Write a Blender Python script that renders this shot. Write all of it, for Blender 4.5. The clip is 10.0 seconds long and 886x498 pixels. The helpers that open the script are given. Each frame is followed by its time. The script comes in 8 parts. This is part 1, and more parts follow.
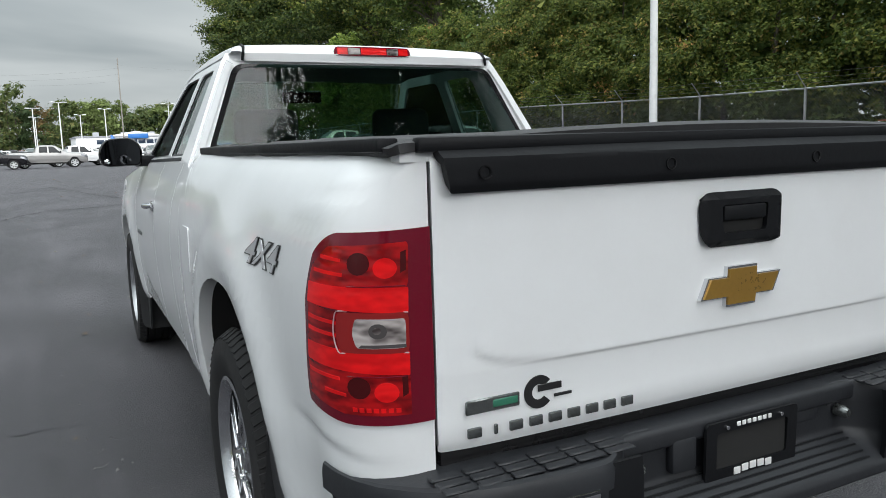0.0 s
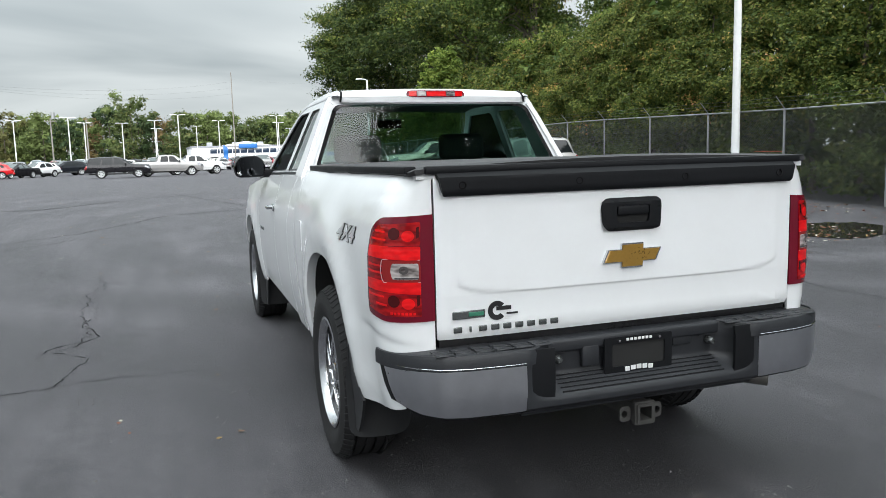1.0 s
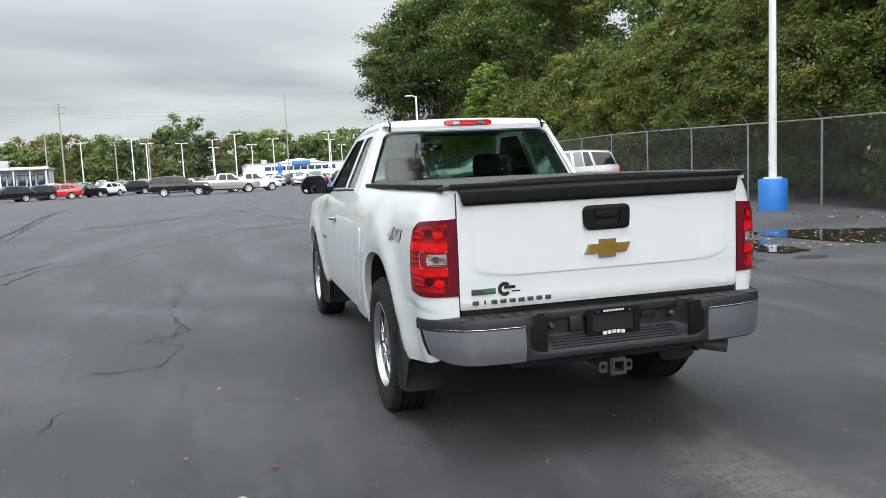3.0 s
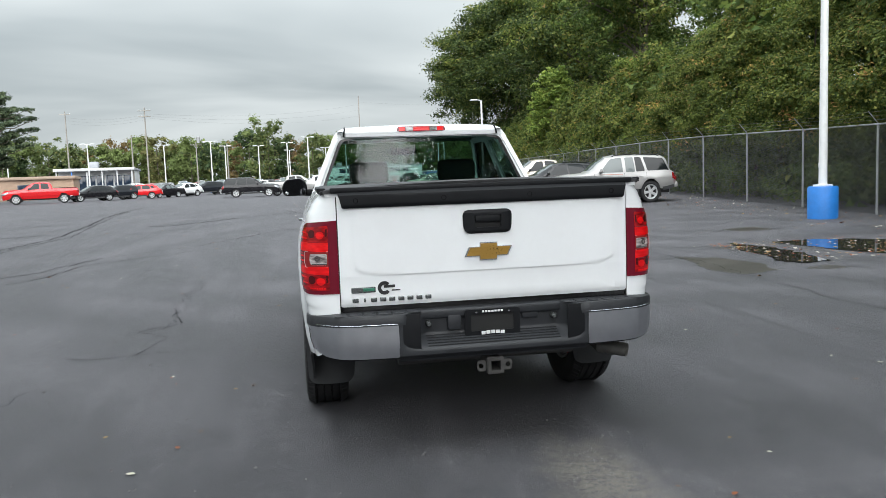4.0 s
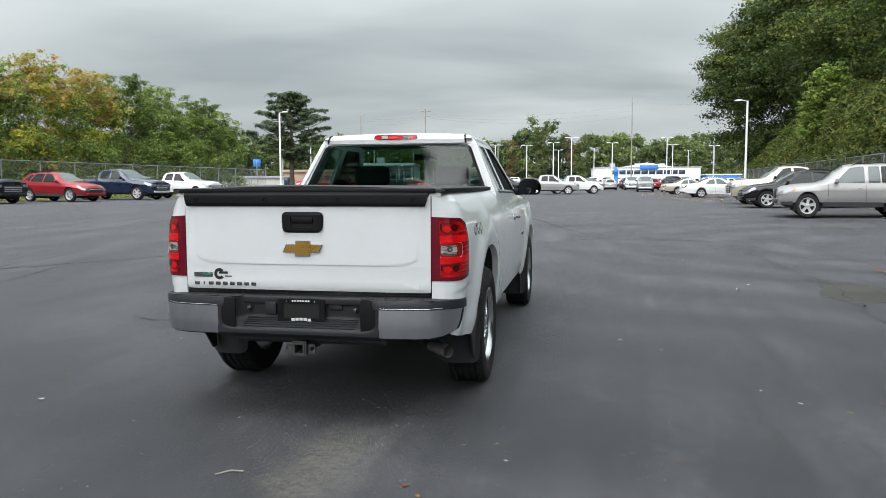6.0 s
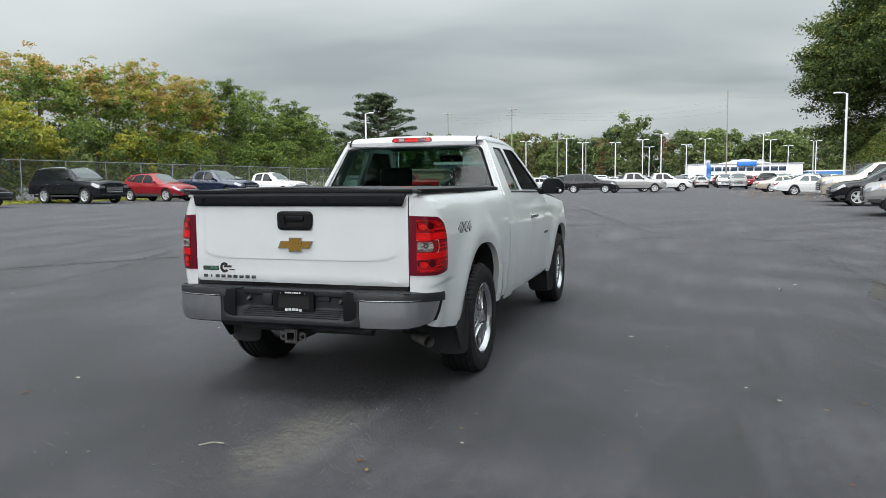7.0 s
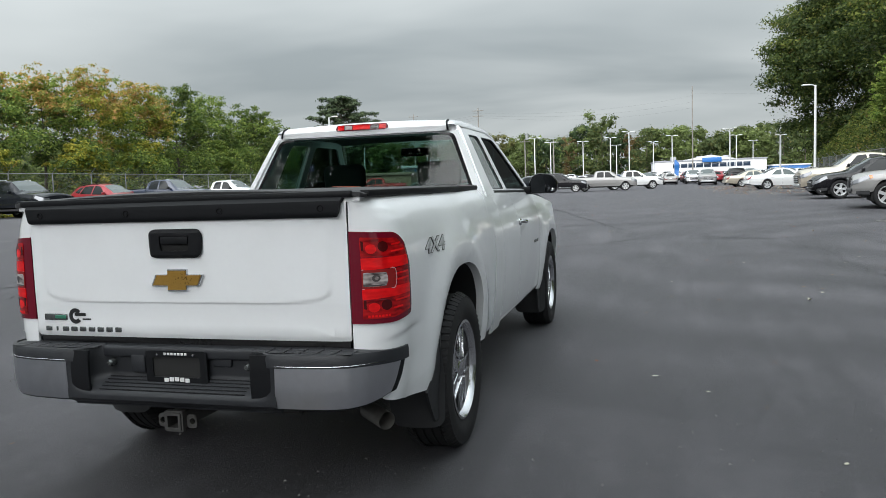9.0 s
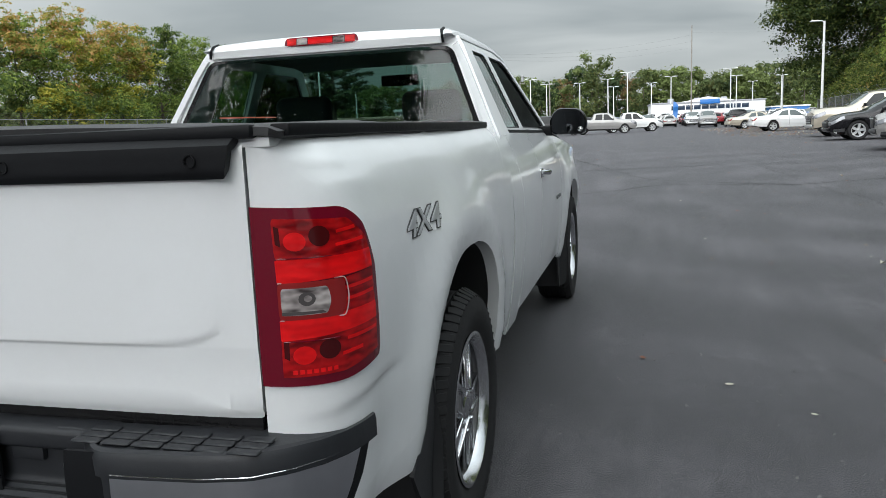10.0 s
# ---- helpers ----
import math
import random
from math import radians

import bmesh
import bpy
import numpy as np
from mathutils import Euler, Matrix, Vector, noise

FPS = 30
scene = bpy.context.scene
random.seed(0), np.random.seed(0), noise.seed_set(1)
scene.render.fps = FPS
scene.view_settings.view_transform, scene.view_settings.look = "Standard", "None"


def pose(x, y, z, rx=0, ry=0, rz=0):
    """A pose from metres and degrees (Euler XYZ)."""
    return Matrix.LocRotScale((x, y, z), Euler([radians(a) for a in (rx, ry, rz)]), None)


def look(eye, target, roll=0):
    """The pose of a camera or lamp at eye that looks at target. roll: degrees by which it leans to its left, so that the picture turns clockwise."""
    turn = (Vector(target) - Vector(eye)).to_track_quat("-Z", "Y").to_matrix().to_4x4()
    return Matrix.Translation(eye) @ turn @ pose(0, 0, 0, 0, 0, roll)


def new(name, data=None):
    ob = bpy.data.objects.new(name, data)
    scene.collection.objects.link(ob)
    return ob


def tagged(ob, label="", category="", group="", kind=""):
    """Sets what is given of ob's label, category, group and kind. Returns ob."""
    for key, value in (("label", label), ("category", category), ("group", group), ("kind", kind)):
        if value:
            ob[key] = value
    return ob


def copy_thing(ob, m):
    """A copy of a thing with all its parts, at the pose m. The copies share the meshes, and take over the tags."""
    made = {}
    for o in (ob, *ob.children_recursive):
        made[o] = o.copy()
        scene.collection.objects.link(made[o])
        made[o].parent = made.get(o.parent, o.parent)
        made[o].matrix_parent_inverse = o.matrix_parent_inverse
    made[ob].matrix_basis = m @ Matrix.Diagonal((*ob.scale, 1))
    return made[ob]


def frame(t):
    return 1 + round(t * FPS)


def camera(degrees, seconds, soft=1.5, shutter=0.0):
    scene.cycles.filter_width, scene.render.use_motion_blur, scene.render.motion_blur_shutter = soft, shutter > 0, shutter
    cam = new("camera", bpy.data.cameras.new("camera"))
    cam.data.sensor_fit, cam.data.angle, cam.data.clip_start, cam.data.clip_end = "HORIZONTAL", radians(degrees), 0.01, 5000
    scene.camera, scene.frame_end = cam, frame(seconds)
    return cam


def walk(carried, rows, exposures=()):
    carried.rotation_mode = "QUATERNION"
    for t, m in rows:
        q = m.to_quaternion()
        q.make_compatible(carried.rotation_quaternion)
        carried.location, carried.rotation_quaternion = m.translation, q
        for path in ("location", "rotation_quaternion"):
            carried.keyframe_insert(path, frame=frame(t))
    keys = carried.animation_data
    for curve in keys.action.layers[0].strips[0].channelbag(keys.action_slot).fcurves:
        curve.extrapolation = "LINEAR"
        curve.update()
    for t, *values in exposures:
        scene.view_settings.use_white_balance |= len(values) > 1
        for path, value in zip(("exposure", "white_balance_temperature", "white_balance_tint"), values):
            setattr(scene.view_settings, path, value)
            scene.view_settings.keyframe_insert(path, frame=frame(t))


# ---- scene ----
EXPOSURE, SKY_ZENITH, SUN_POWER = 0.43, 3.4, 3.7
cam = camera(60.8, 10.0, soft=0.5)
PATH = [
    (0, (-1.414, -1.316, 1.394), (-0.543, 0.463, 1.119), -1.7),
    (0.5, (-1.519, -1.976, 1.43), (-0.791, -0.132, 1.168), -1.8),
    (1, (-1.63, -2.556, 1.441), (-0.992, -0.676, 1.198), -1.6),
    (1.5, (-1.825, -3.041, 1.456), (-1.239, -1.144, 1.217), -1.6),
    (2, (-1.904, -3.373, 1.469), (-1.348, -1.465, 1.246), -1.9),
    (2.2, (-1.928, -3.445, 1.489), (-1.377, -1.535, 1.269), -2.15),
    (3.3, (-1.66, -3.664, 1.457), (-1.18, -1.732, 1.261), -2.71),
    (3.5, (-1.452, -3.753, 1.446), (-1.003, -1.813, 1.255), -2.7),
    (4, (-0.895, -3.991, 1.438), (-0.573, -2.026, 1.252), -2.1),
    (4.5, (-0.251, -4.179, 1.426), (-0.099, -2.193, 1.24), -1.3),
    (5, (0.427, -4.313, 1.417), (0.395, -2.322, 1.231), -0.7),
    (5.5, (1.147, -4.362, 1.412), (0.931, -2.381, 1.24), -0.4),
    (5.7, (1.412, -4.383, 1.42), (1.119, -2.412, 1.248), -0.27),
    (6.8, (2.432, -4.462, 1.447), (1.839, -2.559, 1.277), -0.36),
    (7, (2.529, -4.521, 1.445), (1.903, -2.63, 1.271), -0.5),
    (7.5, (2.632, -4.509, 1.444), (1.96, -2.634, 1.26), -1.1),
    (8, (2.508, -4.156, 1.419), (1.866, -2.271, 1.231), -1.5),
    (8.5, (2.269, -3.574, 1.409), (1.694, -1.666, 1.232), -1.8),
    (9, (2.036, -2.883, 1.414), (1.486, -0.968, 1.247), -2.0),
    (9.5, (1.811, -2.135, 1.409), (1.265, -0.221, 1.212), -2.0),
    (10, (1.61, -1.392, 1.381), (1.073, 0.51, 1.069), -2.4),
]
walk(cam, [(t, look(eye, target, roll)) for t, eye, target, roll in PATH], [(0, EXPOSURE - 0.20), (1, EXPOSURE + 0.12), (2, EXPOSURE + 0.08), (3.5, EXPOSURE + 0.15), (5.5, EXPOSURE), (7, EXPOSURE - 0.15), (10, EXPOSURE - 0.22)])


# ---- world and sun: overcast day ----
def nodes_of(tree):
    tree.nodes.clear()
    return tree.nodes, tree.links


world = bpy.data.worlds.new("overcast")
scene.world = world
world.use_nodes = True
wn, wl = nodes_of(world.node_tree)
w_out, w_bg = wn.new("ShaderNodeOutputWorld"), wn.new("ShaderNodeBackground")
w_sky = wn.new("ShaderNodeTexSky")
w_sky.sky_type, w_sky.sun_disc = "NISHITA", False
w_sky.sun_elevation, w_sky.sun_rotation = radians(40), radians(190)
w_co = wn.new("ShaderNodeTexCoord")
w_sep = wn.new("ShaderNodeSeparateXYZ")
wl.new(w_co.outputs["Generated"], w_sep.inputs[0])


def wmath(op, a, b=None, clamp=False):
    n = wn.new("ShaderNodeMath")
    n.operation, n.use_clamp = op, clamp
    for i, v in enumerate((a, b)):
        if v is None:
            continue
        if isinstance(v, (int, float)):
            n.inputs[i].default_value = v
        else:
            wl.new(v, n.inputs[i])
    return n.outputs[0]


w_up = wmath("MAXIMUM", w_sep.outputs[2], 0.0)
w_div = wmath("ADD", w_up, 0.10)
w_px, w_py = wmath("DIVIDE", w_sep.outputs[0], w_div), wmath("DIVIDE", w_sep.outputs[1], w_div)
w_vec = wn.new("ShaderNodeCombineXYZ")
wl.new(w_px, w_vec.inputs[0])
wl.new(w_py, w_vec.inputs[1])
w_map = wn.new("ShaderNodeMapping")
w_map.inputs["Rotation"].default_value = (0, 0, radians(20))
w_map.inputs["Scale"].default_value = (0.40, 0.62, 1)
wl.new(w_vec.outputs[0], w_map.inputs[0])
w_noise = wn.new("ShaderNodeTexNoise")
w_noise.inputs["Scale"].default_value = 0.8
w_noise.inputs["Detail"].default_value = 4.5
w_noise.inputs["Roughness"].default_value = 0.45
w_noise.inputs["Distortion"].default_value = 0.5
wl.new(w_map.outputs[0], w_noise.inputs["Vector"])
w_ramp = wn.new("ShaderNodeValToRGB")
w_ramp.color_ramp.elements[0].position, w_ramp.color_ramp.elements[0].color = 0.36, (0.385, 0.435, 0.455, 1)
w_ramp.color_ramp.elements[1].position, w_ramp.color_ramp.elements[1].color = 0.62, (0.655, 0.705, 0.715, 1)
wl.new(w_noise.outputs["Fac"], w_ramp.inputs["Fac"])
# an overcast sky is about three times as bright overhead as at the horizon
w_lift = wmath("ADD", 0.70, wmath("MULTIPLY", wmath("POWER", w_up, 1.7), SKY_ZENITH))
w_mul = wn.new("ShaderNodeVectorMath")
w_mul.operation = "SCALE"
wl.new(w_ramp.outputs["Color"], w_mul.inputs[0])
wl.new(w_lift, w_mul.inputs["Scale"])
w_skys = wn.new("ShaderNodeVectorMath")
w_skys.operation = "SCALE"
w_skys.inputs["Scale"].default_value = 0.05
wl.new(w_sky.outputs[0], w_skys.inputs[0])
w_mix = wn.new("ShaderNodeMix")
w_mix.data_type = "RGBA"
w_mix.inputs["Factor"].default_value = 0.96
wl.new(w_skys.outputs[0], w_mix.inputs["A"])
wl.new(w_mul.outputs[0], w_mix.inputs["B"])
wl.new(w_mix.outputs["Result"], w_bg.inputs["Color"])
wl.new(w_bg.outputs[0], w_out.inputs[0])

sun = new("sun", bpy.data.lights.new("sun", "SUN"))
sun.data.energy, sun.data.angle, sun.data.color = SUN_POWER, radians(75), (0.985, 0.99, 1.0)
sun.matrix_world = look((-4, -28, 25), (0, 2, 0))


# ---- materials ----
class Shade:
    """A small builder round one Principled material."""

    def __init__(self, name, color, rough=0.5, metal=0.0, coat=0.0, spec=0.5):
        self.mat = bpy.data.materials.new(name)
        self.mat.use_nodes = True
        self.n, self.l = self.mat.node_tree.nodes, self.mat.node_tree.links
        self.p = self.n["Principled BSDF"]
        self.p.inputs["Base Color"].default_value = (*color, 1)
        self.p.inputs["Roughness"].default_value = rough
        self.p.inputs["Metallic"].default_value = metal
        self.p.inputs["Coat Weight"].default_value = coat
        self.p.inputs["Coat Roughness"].default_value = 0.04
        self.p.inputs["Specular IOR Level"].default_value = spec
        self.co = self.n.new("ShaderNodeTexCoord").outputs["Object"]
        self.base = color

    def math(self, op, a, b=0.0, clamp=False):
        m = self.n.new("ShaderNodeMath")
        m.operation, m.use_clamp = op, clamp
        for i, v in enumerate((a, b)):
            if isinstance(v, (int, float)):
                m.inputs[i].default_value = v
            else:
                self.l.new(v, m.inputs[i])
        return m.outputs[0]

    def noise(self, scale, detail=4, rough=0.55, stretch=None, distort=0.0):
        t = self.n.new("ShaderNodeTexNoise")
        t.inputs["Scale"].default_value, t.inputs["Detail"].default_value = scale, detail
        t.inputs["Roughness"].default_value, t.inputs["Distortion"].default_value = rough, distort
        if stretch:
            m = self.n.new("ShaderNodeMapping")
            m.inputs["Scale"].default_value = stretch
            self.l.new(self.co, m.inputs[0])
            self.l.new(m.outputs[0], t.inputs["Vector"])
        else:
            self.l.new(self.co, t.inputs["Vector"])
        return t.outputs["Fac"]

    def voronoi(self, scale, feature="F1", rand=1.0, stretch=None):
        t = self.n.new("ShaderNodeTexVoronoi")
        t.feature = feature
        t.inputs["Scale"].default_value, t.inputs["Randomness"].default_value = scale, rand
        if stretch:
            m = self.n.new("ShaderNodeMapping")
            m.inputs["Scale"].default_value = stretch
            self.l.new(self.co, m.inputs[0])
            self.l.new(m.outputs[0], t.inputs["Vector"])
        else:
            self.l.new(self.co, t.inputs["Vector"])
        return t.outputs["Distance"]

    def ramp(self, fac, *stops):
        r = self.n.new("ShaderNodeValToRGB")
        e = r.color_ramp.elements
        while len(e) < len(stops):
            e.new(0.5)
        for el, (pos, col) in zip(e, stops):
            el.position = pos
            el.color = (col, col, col, 1) if isinstance(col, (int, float)) else (*col, 1)
        self.l.new(fac, r.inputs["Fac"])
        return r.outputs["Color"]

    def mix(self, fac, a, b, blend="MIX"):
        m = self.n.new("ShaderNodeMix")
        m.data_type, m.blend_type = "RGBA", blend
        for key, v in (("Factor", fac), ("A", a), ("B", b)):
            if isinstance(v, (int, float)):
                m.inputs[key].default_value = v
            elif isinstance(v, tuple):
                m.inputs[key].default_value = (*v, 1)
            else:
                self.l.new(v, m.inputs[key])
        return m.outputs["Result"]

    def random(self):
        return self.n.new("ShaderNodeObjectInfo").outputs["Random"]

    def island(self):
        return self.n.new("ShaderNodeNewGeometry").outputs["Random Per Island"]

    def set(self, **kw):
        for key, v in kw.items():
            self.l.new(v, self.p.inputs[key.replace("_", " ")])
        return self

    def bump(self, height, strength=0.3, dist=0.01):
        b = self.n.new("ShaderNodeBump")
        b.inputs["Strength"].default_value, b.inputs["Distance"].default_value = strength, dist
        self.l.new(height, b.inputs["Height"])
        self.l.new(b.outputs[0], self.p.inputs["Normal"])
        return self


def simple(name, color, rough=0.5, metal=0.0, coat=0.0, spec=0.5, grain=0.12, scale=40.0, bump=0.0, dirt=None):
    """A surface with two scales of variation in colour and roughness."""
    s = Shade(name, color, rough, metal, coat, spec)
    big, fine = s.noise(scale * 0.07, 4), s.noise(scale, 5, 0.65)
    both = s.math("ADD", s.math("MULTIPLY", big, 0.6), s.math("MULTIPLY", fine, 0.4))
    lo, hi = tuple(c * (1 - grain) for c in color), tuple(min(1, c * (1 + grain)) for c in color)
    col = s.ramp(both, (0.35, lo), (0.65, hi))
    if dirt:
        col = s.mix(s.ramp(s.noise(scale * 0.12, 6, 0.7), (0.55, 0.0), (0.8, 0.5)), col, dirt)
    s.set(Base_Color=col)
    s.set(Roughness=s.ramp(both, (0.3, max(0, rough * 0.85)), (0.7, min(1, rough * 1.15))))
    if bump:
        s.bump(fine, bump, 0.004)
    return s.mat


def car_paint(name, color, rough=0.22, metal=0.0, coat=1.0):
    s = Shade(name, color, rough, metal, coat, 0.5 if max(color) > 0.1 else 0.22)
    s.p.inputs["Coat Roughness"].default_value = 0.03
    dust = s.ramp(s.noise(3.0, 6, 0.65), (0.35, 0.0), (0.75, 0.10 if min(color) > 0.1 else 0.02))
    s.set(Base_Color=s.mix(dust, color, (0.42, 0.40, 0.37)))
    s.bump(s.noise(300, 2), 0.01, 0.001)
    return s.mat


def glass_mat(name, tint, gloss=(1, 1, 1), ior=1.5, rough=0.0, grazing=1.0):
    m = bpy.data.materials.new(name)
    m.use_nodes = True
    n, l = nodes_of(m.node_tree)
    out, mix = n.new("ShaderNodeOutputMaterial"), n.new("ShaderNodeMixShader")
    tr, gl, fr = n.new("ShaderNodeBsdfTransparent"), n.new("ShaderNodeBsdfGlossy"), n.new("ShaderNodeLayerWeight")
    f0 = ((ior - 1) / (ior + 1)) ** 2
    power, scale_ = n.new("ShaderNodeMath"), n.new("ShaderNodeMath")
    power.operation, power.inputs[1].default_value = "POWER", 5.0
    scale_.operation, scale_.inputs[1].default_value, scale_.inputs[2].default_value = "MULTIPLY_ADD", (1 - f0) * grazing, f0
    tr.inputs["Color"].default_value = (*tint, 1)
    gl.inputs["Color"].default_value, gl.inputs["Roughness"].default_value = (*gloss, 1), rough
    fr.inputs["Blend"].default_value = 0.5
    l.new(fr.outputs["Facing"], power.inputs[0])
    l.new(power.outputs[0], scale_.inputs[0])
    co = n.new("ShaderNodeTexCoord")
    wave, bp = n.new("ShaderNodeTexNoise"), n.new("ShaderNodeBump")
    wave.inputs["Scale"].default_value = 2.2
    l.new(co.outputs["Object"], wave.inputs["Vector"])
    bp.inputs["Strength"].default_value, bp.inputs["Distance"].default_value = 0.10, 0.004
    l.new(wave.outputs["Fac"], bp.inputs["Height"])
    l.new(bp.outputs[0], gl.inputs["Normal"])
    l.new(scale_.outputs[0], mix.inputs[0])
    l.new(tr.outputs[0], mix.inputs[1])
    l.new(gl.outputs[0], mix.inputs[2])
    l.new(mix.outputs[0], out.inputs[0])
    return m


def leaf_mat(name, stops, through_light=0.45):
    s = Shade(name, stops[0][1], 0.62, 0, 0, 0.20)
    col = s.ramp(s.island(), *stops)
    col = s.mix(s.ramp(s.noise(0.35, 3), (0.35, 0.0), (0.7, 0.6)), col, s.mix(1.0, col, (0.62, 0.72, 0.55), "MULTIPLY"))
    s.set(Base_Color=col)
    tl, mx = s.n.new("ShaderNodeBsdfTranslucent"), s.n.new("ShaderNodeMixShader")
    mx.inputs[0].default_value = through_light
    s.l.new(col, tl.inputs["Color"])
    s.l.new(s.p.outputs[0], mx.inputs[1])
    s.l.new(tl.outputs[0], mx.inputs[2])
    s.l.new(mx.outputs[0], s.n["Material Output"].inputs[0])
    return s.mat


def lens_mat(name, bright, dark):
    """Lamp plastic over fluted reflectors; their highlights and dark depths are put into the colour."""
    s = Shade(name, bright, 0.08, 0, 0, 0.4)
    w = s.n.new("ShaderNodeTexWave")
    w.wave_type, w.bands_direction = "BANDS", "Z"
    w.inputs["Scale"].default_value, w.inputs["Distortion"].default_value, w.inputs["Detail"].default_value = 16, 5.0, 2
    s.l.new(s.co, w.inputs["Vector"])
    patch = s.ramp(s.noise(16, 2, 0.5, stretch=(1, 1, 2.2)), (0.40, 0.0), (0.60, 1.0))
    s.set(Base_Color=s.mix(s.mix(0.28, patch, w.outputs["Fac"]), dark, bright))
    s.bump(w.outputs["Fac"], 0.12, 0.002)
    return s.mat


WHITE = car_paint("white_paint", (0.80, 0.815, 0.83), 0.25, coat=0.7)
TRIM = simple("black_trim", (0.008, 0.0085, 0.010), 0.50, spec=0.16, scale=60, bump=0.15)
BUMPER_TRIM = simple("bumper_plastic", (0.018, 0.0195, 0.023), 0.48, spec=0.38, scale=60, bump=0.15)
TRIM_GLOSS = simple("black_gloss", (0.010, 0.010, 0.011), 0.16, spec=0.35)
VINYL = simple("black_vinyl", (0.030, 0.030, 0.032), 0.62, scale=220, bump=0.35)
RUBBER = simple("rubber", (0.017, 0.017, 0.018), 0.75, spec=0.25, scale=30, grain=0.25, bump=0.2, dirt=(0.042, 0.040, 0.038))
FLAP = simple("flap_plastic", (0.019, 0.020, 0.022), 0.55, scale=25, grain=0.2, bump=0.1, dirt=(0.05, 0.048, 0.046))
CHROME = simple("chrome", (0.62, 0.63, 0.65), 0.16, 1.0, grain=0.05, scale=12, dirt=(0.3, 0.29, 0.28))
BUMPER_CHROME = simple("bumper_chrome", (0.58, 0.59, 0.62), 0.30, 1.0, grain=0.08, scale=14, dirt=(0.45, 0.44, 0.44))
ALLOY = simple("alloy", (0.44, 0.45, 0.47), 0.30, 1.0, grain=0.08, scale=20, dirt=(0.25, 0.24, 0.23))
# dirty alloy, darker than the rim: the barrel's shade is put into the colour
BARREL = simple("wheel_barrel", (0.16, 0.16, 0.165), 0.45, 0.8, grain=0.2, scale=20, dirt=(0.09, 0.08, 0.07))
POLISHED = simple("polished_alloy", (0.60, 0.61, 0.63), 0.20, 1.0, grain=0.08, scale=26, dirt=(0.30, 0.29, 0.28))
STEEL = simple("dark_steel", (0.10, 0.098, 0.095), 0.55, 0.7, grain=0.3, scale=18, bump=0.3, dirt=(0.14, 0.09, 0.06))
PIPE = simple("exhaust_metal", (0.17, 0.165, 0.155), 0.5, 0.5, grain=0.25, scale=14, bump=0.2, dirt=(0.12, 0.08, 0.05))
UNDER = simple("underbody", (0.012, 0.012, 0.012), 0.85, grain=0.3, scale=12)
CLOTH = simple("seat_cloth", (0.022, 0.023, 0.025), 0.85, scale=160, bump=0.3)
GOLD = simple("gold_badge", (0.46, 0.26, 0.05), 0.30, 0.65, 0.5, grain=0.1, scale=90)
BADGE = simple("badge_grey", (0.17, 0.18, 0.18), 0.25, 0.8, grain=0.1)
BADGE_LIGHT = simple("badge_light", (0.50, 0.51, 0.53), 0.3, 0.4, grain=0.08)
BADGE_GREEN = simple("badge_green", (0.03, 0.16, 0.10), 0.4)
STICKER = simple("sticker_black", (0.012, 0.012, 0.013), 0.45)
STICKER_WHITE = simple("sticker_white", (0.72, 0.72, 0.72), 0.5)
LABEL_RED = simple("label_red", (0.42, 0.10, 0.05), 0.6)
REAR_GLASS = glass_mat("rear_glass", (0.32, 0.46, 0.42), ior=1.42)
SIDE_GLASS = glass_mat("side_glass", (0.34, 0.46, 0.42), ior=1.5)
# near-black pane: the dark of the cab behind it is put into the tint
DOOR_SHADE = glass_mat("door_glass", (0.05, 0.06, 0.06), ior=1.12, grazing=0.06)
MIRROR = simple("mirror", (0.035, 0.037, 0.04), 0.02, 1.0, grain=0.01)
LENS_RIM = Shade("red_rim", (0.135, 0.003, 0.014), 0.12, 0, 0.0, 0.5).mat
LENS_RED = lens_mat("red_lens", (0.80, 0.008, 0.010), (0.58, 0.005, 0.007))
LENS_DEEP = lens_mat("red_deep", (0.42, 0.006, 0.008), (0.13, 0.002, 0.004))
LENS_DARK = Shade("red_dark", (0.055, 0.003, 0.004), 0.15, 0, 0, 0.4).mat
LENS_EDGE = Shade("lens_edge", (0.24, 0.014, 0.014), 0.1, 0, 0, 0.5).mat
LENS_SMOKE = Shade("lens_smoke", (0.10, 0.09, 0.09), 0.1, 0.3, 0, 0.5).mat
PARK_LAMP = lens_mat("lamp_inner", (0.50, 0.45, 0.44), (0.045, 0.035, 0.035))
LENS_LINE = Shade("lens_line", (0.52, 0.34, 0.34), 0.15, 0, 0, 0.5).mat


# ---- mesh helpers ----
def lerp_table(rows, v):
    if v <= rows[0][0]:
        return rows[0][1]
    for (a, x), (b, y) in zip(rows, rows[1:]):
        if v <= b:
            k = (v - a) / (b - a)
            k = k * k * (3 - 2 * k) * 0.5 + k * 0.5
            return x + (y - x) * k
    return rows[-1][1]


def step(a, b, v):
    k = min(1.0, max(0.0, (v - a) / (b - a)))
    return k * k * (3 - 2 * k)


def finish(name, bm, mat, angle=38):
    bmesh.ops.remove_doubles(bm, verts=bm.verts, dist=1e-5)
    bmesh.ops.recalc_face_normals(bm, faces=bm.faces)
    me = bpy.data.meshes.new(name)
    for f in bm.faces:
        f.smooth = True
    bm.to_mesh(me)
    bm.free()
    me.set_sharp_from_angle(angle=radians(angle))
    for m in mat if isinstance(mat, (list, tuple)) else (mat,):
        me.materials.append(m)
    return me


def part(name, bm, mat, parent=None, label="", angle=38):
    ob = new(name, finish(name, bm, mat, angle))
    ob.parent = parent
    if label:
        tagged(ob, label)
    return ob


